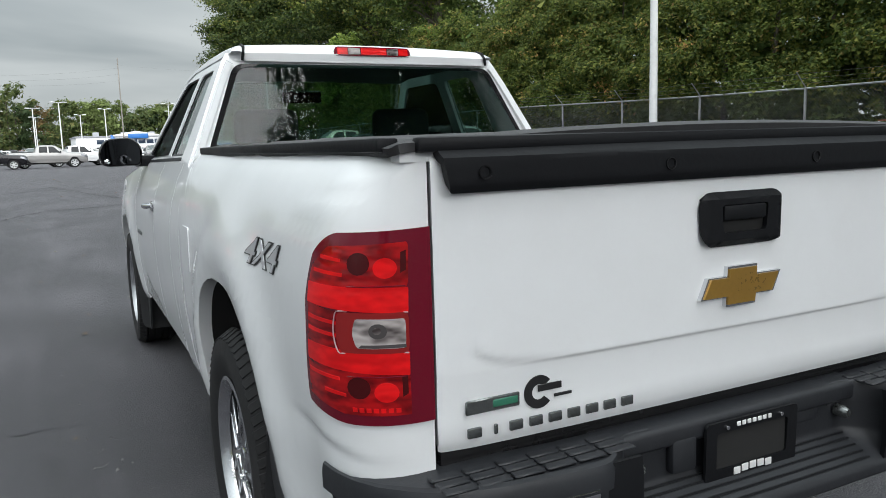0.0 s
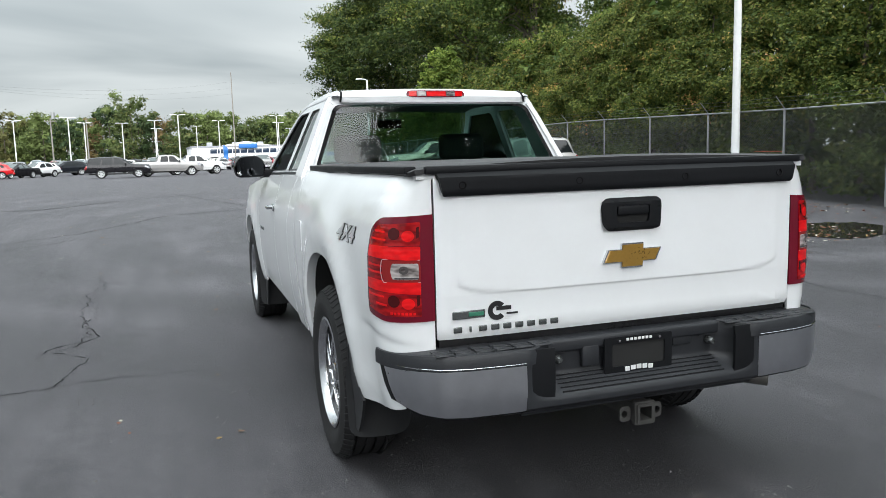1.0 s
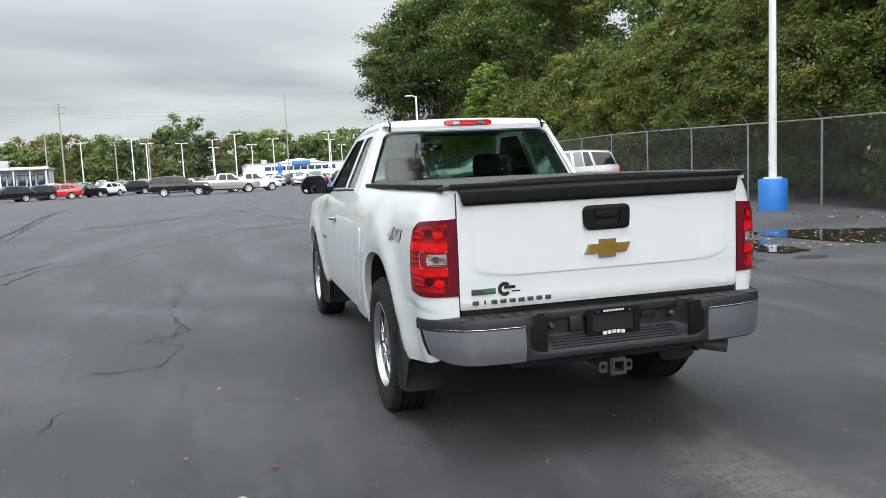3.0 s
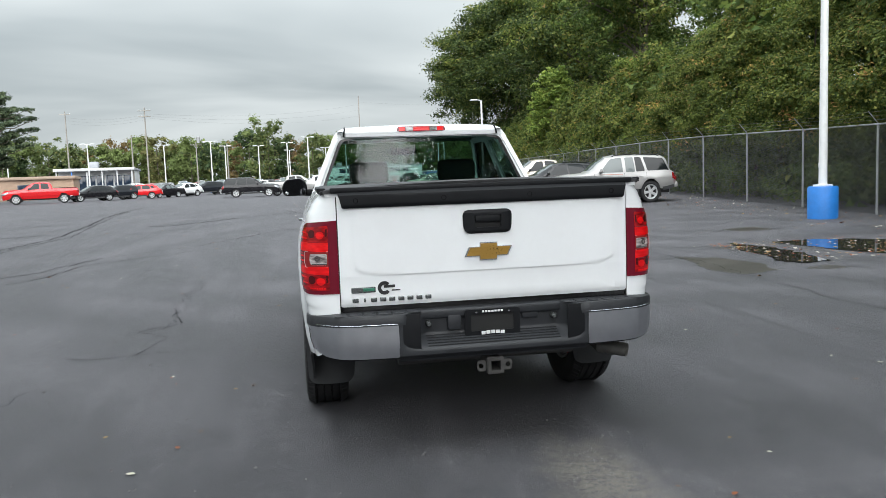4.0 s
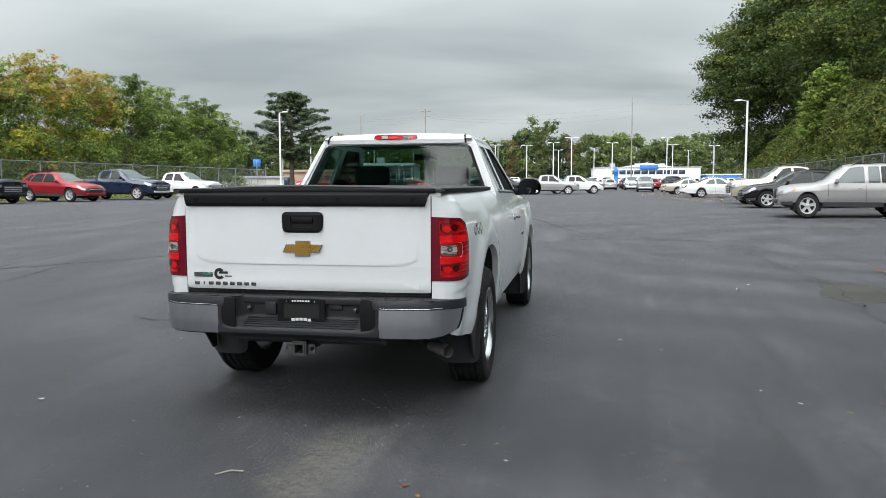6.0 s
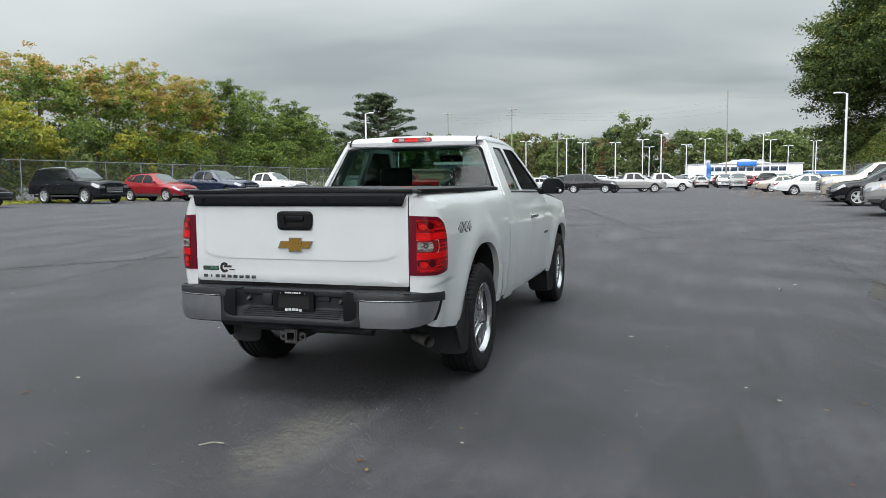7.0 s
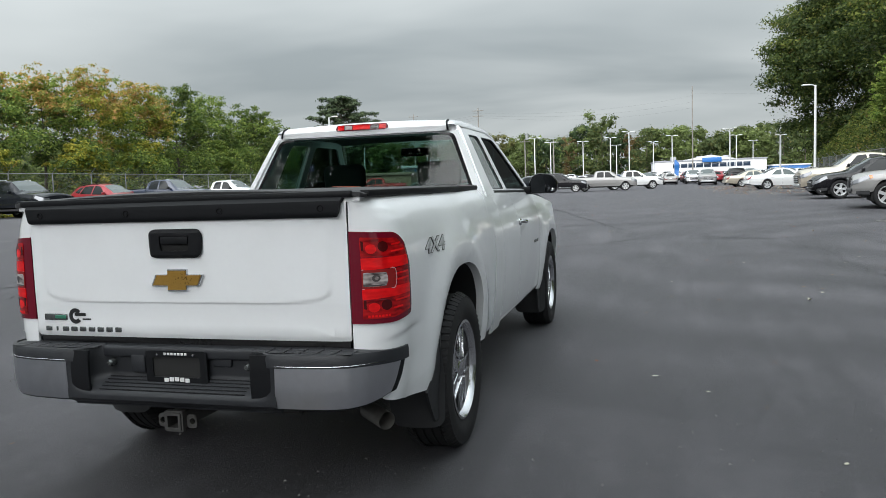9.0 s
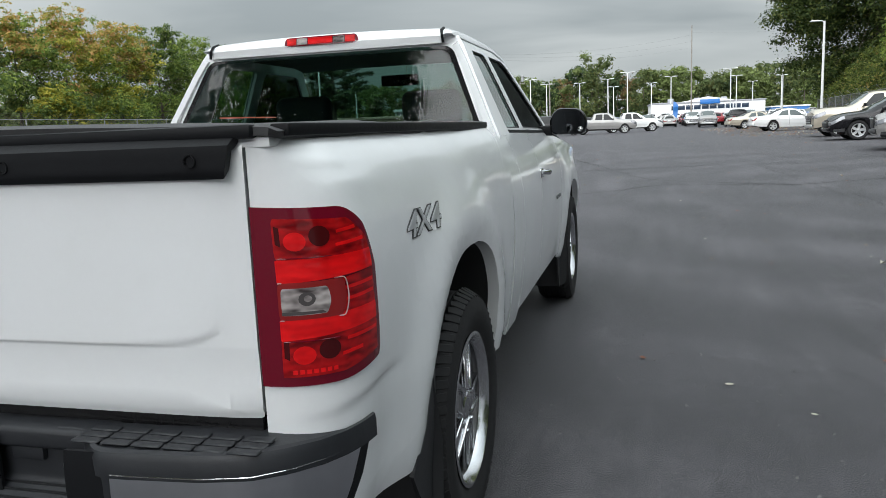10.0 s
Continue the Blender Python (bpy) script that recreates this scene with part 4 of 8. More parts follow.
    panel("door", 3.021, 4.085, 0.46, None, [(4.085, 1.325), (3.021, 1.34)])
    panel("fender", 4.091, 5.60, 0.42, [p for p in arch_f], [(5.60, 1.12), (5.2, 1.20), (4.6, 1.265), (4.091, 1.315)])
    bm = rbox((0.04, 2.05, 0.06), (0.920, 3.18, 0.445), 0.015)
    both_sides("rocker", bm, WHITE, truck)
    bm = plate([(2.05, 0.48), (4.2, 0.48), (4.2, 1.33), (2.05, 1.33)], lambda y, z: cab_skin(y, z, -0.03), spread(2.05, 4.2, 8), spread(0.48, 1.33, 8))
    both_sides("inner_skin", bm, UNDER, truck)
    # glasshouse sides with two windows
    top_line = [(2.29, 1.80), (2.40, 1.838), (2.60, 1.852), (3.30, 1.852), (3.42, 1.838)]
    outl = [(2.115, 1.34), (3.05, 1.34), (4.22, 1.325)] + top_line[::-1]
    qw = rounded([(2.49, 1.375), (2.92, 1.372), (2.86, 1.785), (2.53, 1.785)], [0.03, 0.02, 0.04, 0.06])
    dw = rounded([(3.02, 1.372), (4.06, 1.352), (3.40, 1.785), (2.96, 1.785)], [0.02, 0.02, 0.05, 0.04])
    cu, cv = spread(2.1, 4.22, 14), spread(1.33, 1.85, 8)
    both_sides("pillar_frame", plate(outl, glasshouse, cu, cv, [qw, dw], thick=0.03), WHITE, truck)
    for name, hole, mat in (("quarter_glass", qw, SIDE_GLASS), ("door_glass", dw, DOOR_SHADE)):
        both_sides(name, plate(hole, lambda y, z: glasshouse(y, z, -0.014), cu, cv), mat, truck)
        # black seal round the opening
        bm = bmesh.new()
        c = (sum(p[0] for p in hole) / len(hole), sum(p[1] for p in hole) / len(hole))
        inner = [(c[0] + (y - c[0]) * 0.93, c[1] + (z - c[1]) * 0.955) for y, z in hole]
        o = [bm.verts.new(glasshouse(y, z, -0.003)) for y, z in hole]
        i_ = [bm.verts.new(glasshouse(y, z, -0.010)) for y, z in inner]
        for k in range(len(hole)):
            j = (k + 1) % len(hole)
            bm.faces.new((o[k], o[j], i_[j], i_[k]))
        both_sides("window_seal", bm, TRIM, truck)
    bm = plate([(2.50, 1.352), (4.10, 1.330), (4.10, 1.346), (2.50, 1.368)], lambda y, z: glasshouse(y, z, 0.002), spread(2.5, 4.1, 6), (), thick=0.008)
    both_sides("belt_seal", bm, TRIM, truck)

    # back wall of the cab and its window
    rw = rounded([(-0.832, 1.395), (0.832, 1.395), (0.672, 1.790), (-0.672, 1.790)], [0.03, 0.03, 0.05, 0.05], 6)
    outl = [(-0.93, 0.80), (0.93, 0.80), (0.925, 1.34), (0.725, 1.80), (0.70, 1.838), (-0.70, 1.838), (-0.725, 1.80), (-0.925, 1.34)]
    cu, cv = spread(-0.93, 0.93, 16), spread(0.8, 1.84, 14)
    part("cab_back", plate(outl, back_wall, cu, cv, [rw], thick=0.03), WHITE, truck)
    part("rear_window", plate(rw, lambda x, z: back_wall(x, z, -0.004), cu, cv), REAR_GLASS, truck, "tinted rear window reflecting trees")
    inner = [(x * 0.965, 1.592 + (z - 1.592) * 0.925) for x, z in rw]
    bm = bmesh.new()
    o, i_ = [bm.verts.new(back_wall(x, z, 0.003)) for x, z in rw], [bm.verts.new(back_wall(x, z, -0.002)) for x, z in inner]
    for k in range(len(rw)):
        j = (k + 1) % len(rw)
        bm.faces.new((o[k], o[j], i_[j], i_[k]))
    part("window_band", bm, TRIM_GLOSS, truck, "black band round the rear window")
    # roof
    roof = [(2.272, 1.80), (2.268, 1.835), (2.285, 1.860), (2.33, 1.876), (2.45, 1.888), (2.7, 1.898), (3.0, 1.898), (3.25, 1.886), (3.42, 1.864), (3.50, 1.845)]
    part("roof", ribbon(roof, lambda i, y, z: 0.625, 12, 0.016), WHITE, truck)
    bm = bmesh.new()
    rows = []
    for y, z in roof[1:]:
        a = Vector((0.625, y, z))
        b = glasshouse(max(y, 2.30), 1.835 - 0.05 * max(0, (y - 3.3)) / 0.2, 0.004)
        b.y = y + 0.012
        m1, m2 = a.lerp(b, 0.4) + Vector((0.004, 0, 0.010)), a.lerp(b, 0.75) + Vector((0.010, 0, 0.008))
        rows.append([bm.verts.new(p) for p in (a, m1, m2, b)])
    for r, s in zip(rows, rows[1:]):
        for j in range(3):
            bm.faces.new((r[j], r[j + 1], s[j + 1], s[j]))
    both_sides("roof_edge", bm, WHITE, truck)
    bm = tube([(0.640, 2.262, 1.80), (0.634, 2.260, 1.838), (0.628, 2.279, 1.863), (0.627, 2.33, 1.878)], 0.007, 6)
    both_sides("roof_ditch", bm, TRIM, truck)
    # high brake lamp
    hb = new("brake_lamp")
    hb.parent = truck
    tagged(hb, "red and clear high-mounted brake lamp")
    def hi_lamp(x, z, o=0.0):
        return Vector((x, 2.245 + 0.25 * x * x - o + 0.3 * max(0, z - 1.85), z))
    part("housing", plate(rounded([(-0.205, 1.832), (0.205, 1.832), (0.195, 1.876), (-0.195, 1.876)], 0.018), hi_lamp, spread(-0.2, 0.2, 8), (), thick=0.03), LENS_RIM, hb)
    for name, x0, x1, mat in (("red_lens", -0.185, -0.135, LENS_RED), ("cargo_lamp", -0.130, -0.072, PARK_LAMP), ("red_lens", -0.066, 0.066, LENS_RED), ("cargo_lamp", 0.072, 0.130, PARK_LAMP), ("red_lens", 0.135, 0.185, LENS_RED)):
        part(name, plate([(x0, 1.839), (x1, 1.839), (x1, 1.870), (x0, 1.870)], lambda x, z: hi_lamp(x, z, 0.004), (), (), thick=0.006), mat, hb)

    # hood, front, windscreen
    hood = [(4.12, 1.325), (4.3, 1.32), (4.7, 1.30), (5.1, 1.255), (5.45, 1.19), (5.60, 1.11), (5.66, 1.0), (5.68, 0.80), (5.70, 0.60), (5.66, 0.45), (5.5, 0.40)]
    part("hood", ribbon(hood, lambda i, y, z: min(0.90, 0.915 - 0.30 * max(0, (y - 5.15) / 0.55) ** 2.2), 12, 0.03), WHITE, truck)
    part("windscreen", ribbon([(4.24, 1.325), (3.98, 1.50), (3.72, 1.67), (3.46, 1.848)], lambda i, y, z: glasshouse(y, z).x - 0.01, 8, 0.03), SIDE_GLASS, truck)

    # bed cover
    def cover(x, y):
        z = 1.409 + 0.012 * (1 - (x / 0.9) ** 2) - 0.020 * step(0.86, 0.90, abs(x))
        z += 0.0035 * math.sin(9 * y + 3 * x) * step(0.5, 0.85, abs(x)) + 0.006 * math.exp(-((y - 0.52) / 0.025) ** 2) + 0.005 * math.exp(-((y - 1.02) / 0.03) ** 2)
        z += 0.010 * step(0.10, 0.02, y) * math.cos(x * 2.2) - 0.008 * step(0.02, -0.012, y)
        return Vector((x, y, z))
    cov = part("bed_cover", plate(rounded([(-0.885, -0.012), (0.885, -0.012), (0.895, 2.05), (-0.895, 2.05)], 0.03), cover, spread(-0.9, 0.9, 28), spread(-0.012, 2.05, 34), thick=0.018), VINYL, truck, "black soft vinyl cover over the bed")
    part("cover_rail", rbox((1.66, 0.035, 0.03), (0, -0.008, 1.394), 0.008), TRIM, cov)
    part("cover_tag", rbox((0.11, 0.045, 0.002), (0.765, 0.09, 1.424), 0, turn=Matrix.Rotation(0.03, 4, "Y")), LABEL_RED, cov, "red warning label on the bed cover")
    both_sides("cover_side_rail", rbox((0.045, 2.0, 0.028), (0.872, 1.02, 1.395), 0.006), TRIM, cov)

    # wheels, flaps, running gear
    for yc in (REAR_AXLE, FRONT_AXLE):
        for sgn in (1, -1):
            wheel(truck, "wheel", pose(sgn * (0.880 if yc < 2 else 0.886), yc, TYRE_R - 0.022, 20 + 31 * sgn * yc, 0, 0 if sgn > 0 else 180), rim_r=0.268, rim_mat=POLISHED)
    def flap(yc, z_top):
        def bend(x, k):
            z = z_top - k
            y = yc - 0.47 + 0.02 * math.sin(k * 2) + 0.10 * step(0.30, 0.0, k) * -0.2 + 0.035 * ((x - 0.83) / 0.15) ** 2
            return Vector((x, y, z))
        return plate(rounded([(0.68, 0.0), (0.990, 0.0), (1.003, 0.20), (0.993, 0.46), (0.72, 0.46)], [0.0, 0.0, 0.02, 0.06, 0.06]), bend, spread(0.66, 0.98, 8), spread(0, 0.46, 10), thick=0.012)
    for yc, zt in ((REAR_AXLE, 0.66), (FRONT_AXLE, 0.62)):
        both_sides("mud_flap", flap(yc, zt), FLAP, truck, "moulded black mud flap")
    # side arm of the rear flap that follows the arch
    bm = plate([(0.46, 0.435), (0.61, 0.25), (0.66, 0.25), (0.66, 0.45), (0.69, 0.75), (0.655, 0.75)], lambda y, z: Vector((0.968 + 0.02 * step(0.3, 0.6, z), y, z)), spread(0.44, 0.69, 5), spread(0.2, 0.75, 6), thick=0.012)
    both_sides("flap_side", bm, FLAP, truck)
    bm = plate([(4.16, 0.40), (4.24, 0.17), (4.31, 0.17), (4.30, 0.45), (4.345, 0.72), (4.32, 0.72)], lambda y, z: Vector((0.955, y, z)), (), (), thick=0.012)
    both_sides("flap_side", bm, FLAP, truck)
    part("rear_axle", tube([(-0.70, REAR_AXLE, 0.40), (-0.12, REAR_AXLE, 0.40), (0, REAR_AXLE, 0.40), (0.12, REAR_AXLE, 0.40), (0.70, REAR_AXLE, 0.40)], [0.045, 0.06, 0.13, 0.06, 0.045], 14), UNDER, truck)
    part("front_axle", tube([(-0.70, FRONT_AXLE, 0.38), (0.70, FRONT_AXLE, 0.38)], 0.05, 10), UNDER, truck)
    both_sides("frame_rail", rbox((0.07, 5.3, 0.14), (0.47, 2.85, 0.56), 0.01), UNDER, truck)
    part("spare_tyre", lathe([(0.20, -0.1), (0.34, -0.12), (0.38, -0.06), (0.38, 0.06), (0.34, 0.12), (0.20, 0.1)], 28, "z", centre=(0, 0.55, 0.62)), RUBBER, truck)
    part("fuel_tank", rbox((0.35, 1.1, 0.26), (-0.30, 2.7, 0.56), 0.04), UNDER, truck)
    part("underbody", plate([(-0.90, 2.0), (0.90, 2.0), (0.90, 4.1), (-0.90, 4.1)], lambda x, y: Vector((x, y, 0.50)), thick=0.02), UNDER, truck)
    part("engine_tray", rbox((1.20, 1.4, 0.3), (0, 4.85, 0.62), 0.05), UNDER, truck)

    # door mirrors and handles
    for sgn in (1, -1):
        dm = new("door_mirror")
        dm.parent = truck
        tagged(dm, "large black door mirror")
        sh = rounded([(0.965, 1.315), (1.19, 1.315), (1.215, 1.40), (1.17, 1.485), (1.01, 1.495), (0.955, 1.43)], [0.03, 0.06, 0.06, 0.06, 0.05, 0.04], 5)
        c = (sum(p[0] for p in sh) / len(sh), sum(p[1] for p in sh) / len(sh))
        bm = bmesh.new()
        loops = []
        for k, o in ((0.93, -0.018), (1.0, -0.004), (1.0, 0.05), (0.90, 0.10), (0.62, 0.135), (0.2, 0.145)):
            loops.append([bm.verts.new((sgn * (c[0] + (x - c[0]) * k), 3.83 + o, c[1] + (z - c[1]) * k)) for x, z in sh])
        for a, b in zip(loops, loops[1:]):
            for i in range(len(sh)):
                j = (i + 1) % len(sh)
                bm.faces.new((a[i], a[j], b[j], b[i]))
        bm.faces.new(loops[-1])
        part("shell", bm, TRIM_GLOSS, dm)
        part("mirror_glass", plate([(c[0] + (x - c[0]) * 0.90, c[1] + (z - c[1]) * 0.90) for x, z in sh], lambda x, z: Vector((sgn * x, 3.822 - 0.16 * (z - 1.40), z)), thick=0.004), MIRROR, dm)
        part("spot_mirror", lathe([(0.0, -0.006), (0.014, -0.004), (0.019, 0.0)], 16, "y", centre=(sgn * 1.165, 3.826, 1.345)), CHROME, dm)
        part("arm", rbox((0.14, 0.07, 0.07), (sgn * 0.945, 3.87, 1.345), 0.02), TRIM, dm)
        hd = new("door_handle")
        hd.parent = truck
        p = cab_skin(3.13, 1.105)
        part("grip", tube([(sgn * (p.x + 0.010), 3.02, 1.112), (sgn * (p.x + 0.034), 3.06, 1.110), (sgn * (p.x + 0.038), 3.14, 1.106), (sgn * (p.x + 0.032), 3.20, 1.104), (sgn * (p.x + 0.008), 3.235, 1.103)], [0.012, 0.016, 0.017, 0.016, 0.012], 10), CHROME, hd, "chrome grip")
        part("escutcheon", rbox((0.02, 0.09, 0.055), (sgn * (p.x + 0.002), 3.07, 1.105), 0.012), CHROME, hd)
        # four-wheel-drive mark
        bm = diced(glyphs("4X4", 0.070, 0.0012, 0.35, 1.75, 0.0036), 0.010)
        for v in bm.verts:
            k = Vector(v.co)
            q = bed_side(0.615 + k.x * sgn, 1.128 + k.z, 0.0022 - k.y)
            v.co = (q.x * sgn, q.y, q.z)
        part("mark_edge", bm, STICKER, truck)
        bm = diced(glyphs("4X4", 0.070, 0.0012, 0.35, 1.75, 0.0002), 0.010)
        for v in bm.verts:
            k = Vector(v.co)
            q = bed_side(0.615 + k.x * sgn * 1.0, 1.128 + k.z, 0.0036 - k.y)
            v.co = (q.x * sgn, q.y, q.z)
        part("mark_face", bm, BADGE_LIGHT, truck, "silver 4X4 lettering")
        for k in range(5):
            q = cab_skin(3.72 + k * 0.045, 0.90, 0.004)
            part("name_bar", rbox((0.006, 0.034, 0.024), (sgn * q.x, q.y, q.z), 0.002, 1), BADGE, truck)
    part("fuel_flap", plate(rounded([(1.76, 0.92), (1.93, 0.92), (1.93, 1.10), (1.76, 1.10)], 0.02), lambda y, z: (lambda p: Vector((-p.x, p.y, p.z)))(bed_side(y, z, 0.004)), thick=0.004), WHITE, truck)

    # inside of the cab
    part("dashboard", rbox((1.55, 0.45, 0.28), (0, 3.85, 1.16), 0.06, 3), CLOTH, truck)
    part("cab_floor", rbox((1.75, 1.9, 0.04), (0, 3.05, 0.66), 0.0), UNDER, truck)
    both_sides("inner_door", rbox((0.04, 1.9, 0.62), (0.885, 3.1, 1.01), 0.01), CLOTH, truck)
    for sgn in (1, -1):
        st = new("front_seat")
        st.parent = truck
        part("backrest", rbox((0.56, 0.16, 0.66), (sgn * 0.40, 2.95, 1.10), 0.06, 3, turn=Matrix.Rotation(0.16, 4, "X")), CLOTH, st)
        part("cushion", rbox((0.56, 0.52, 0.18), (sgn * 0.40, 3.22, 0.82), 0.05, 3), CLOTH, st)
        part("headrest", rbox((0.35, 0.11, 0.20), (sgn * 0.40, 2.86, 1.51), 0.05, 4), CLOTH, st)
    part("rear_bench", rbox((1.6, 0.16, 0.62), (0, 2.33, 1.02), 0.05, 3), CLOTH, truck)
    sw = new("steering_wheel")
    sw.parent = truck
    tilt = Matrix.Translation((-0.40, 3.52, 1.25)) @ Matrix.Rotation(radians(62), 4, "X")
    bm = bmesh.new()
    pts = [tilt @ Vector((0.185 * math.cos(2 * math.pi * k / 32), 0.185 * math.sin(2 * math.pi * k / 32), 0)) for k in range(33)]
    part("rim", tube(pts, 0.016, 8, cap=False), TRIM, sw)
    part("hub", rbox((0.34, 0.09, 0.05), (0, 0, 0), 0.02, turn=None), TRIM, sw).matrix_basis = tilt
    part("inside_mirror", rbox((0.26, 0.03, 0.075), (0.0, 3.52, 1.72), 0.025, 3), TRIM_GLOSS, truck)
    part("headliner", ribbon([(2.30, 1.80), (2.5, 1.82), (3.3, 1.82), (3.45, 1.80)], lambda i, y, z: 0.66, 4, 0.01), simple("headliner", (0.25, 0.25, 0.25), 0.9), truck)
    return truck


build_truck()


# ---- other vehicles on the lot ----
CLAD = simple("grey_cladding", (0.045, 0.046, 0.048), 0.6, scale=30)
LAMP_RED = Shade("far_tail_lamp", (0.20, 0.008, 0.010), 0.15, 0, 1.0).mat
LAMP_CLEAR = Shade("far_head_lamp", (0.20, 0.205, 0.22), 0.14, 0.4, 0.2).mat
AMBER = Shade("amber_lamp", (0.60, 0.16, 0.02), 0.2, 0, 1.0).mat
GRILLE = simple("grille", (0.02, 0.02, 0.021), 0.4)
PAINTS = {
    "white": car_paint("paint_white", (0.72, 0.73, 0.73)),
    "silver": car_paint("paint_silver", (0.29, 0.285, 0.28), 0.42, 0.25, 0.4),
    "pewter": car_paint("paint_pewter", (0.46, 0.41, 0.33), 0.3, 0.3),
    "black": car_paint("paint_black", (0.006, 0.006, 0.008), coat=0.2),
    "charcoal": car_paint("paint_charcoal", (0.008, 0.010, 0.014), 0.22, 0.1, 0.2),
    "navy": car_paint("paint_navy", (0.008, 0.016, 0.042), 0.25, 0.2),
    "red": car_paint("paint_red", (0.52, 0.004, 0.008), coat=0.35),
    "maroon": car_paint("paint_maroon", (0.24, 0.008, 0.016), 0.28, 0.2, 0.35),
    "grey": car_paint("paint_grey", (0.13, 0.135, 0.14), 0.3, 0.4),
    "blue": car_paint("paint_blue", (0.03, 0.08, 0.22), 0.25, 0.2),
}
RIM_FAR = simple("far_rim", (0.56, 0.57, 0.58), 0.32, 0.55, grain=0.06)
PANE = Shade("tinted_pane", (0.008, 0.010, 0.011), 0.03, 0, 0, 0.22).mat
PANE_CLEAR = Shade("clear_pane", (0.07, 0.085, 0.085), 0.03, 0, 0, 0.5).mat
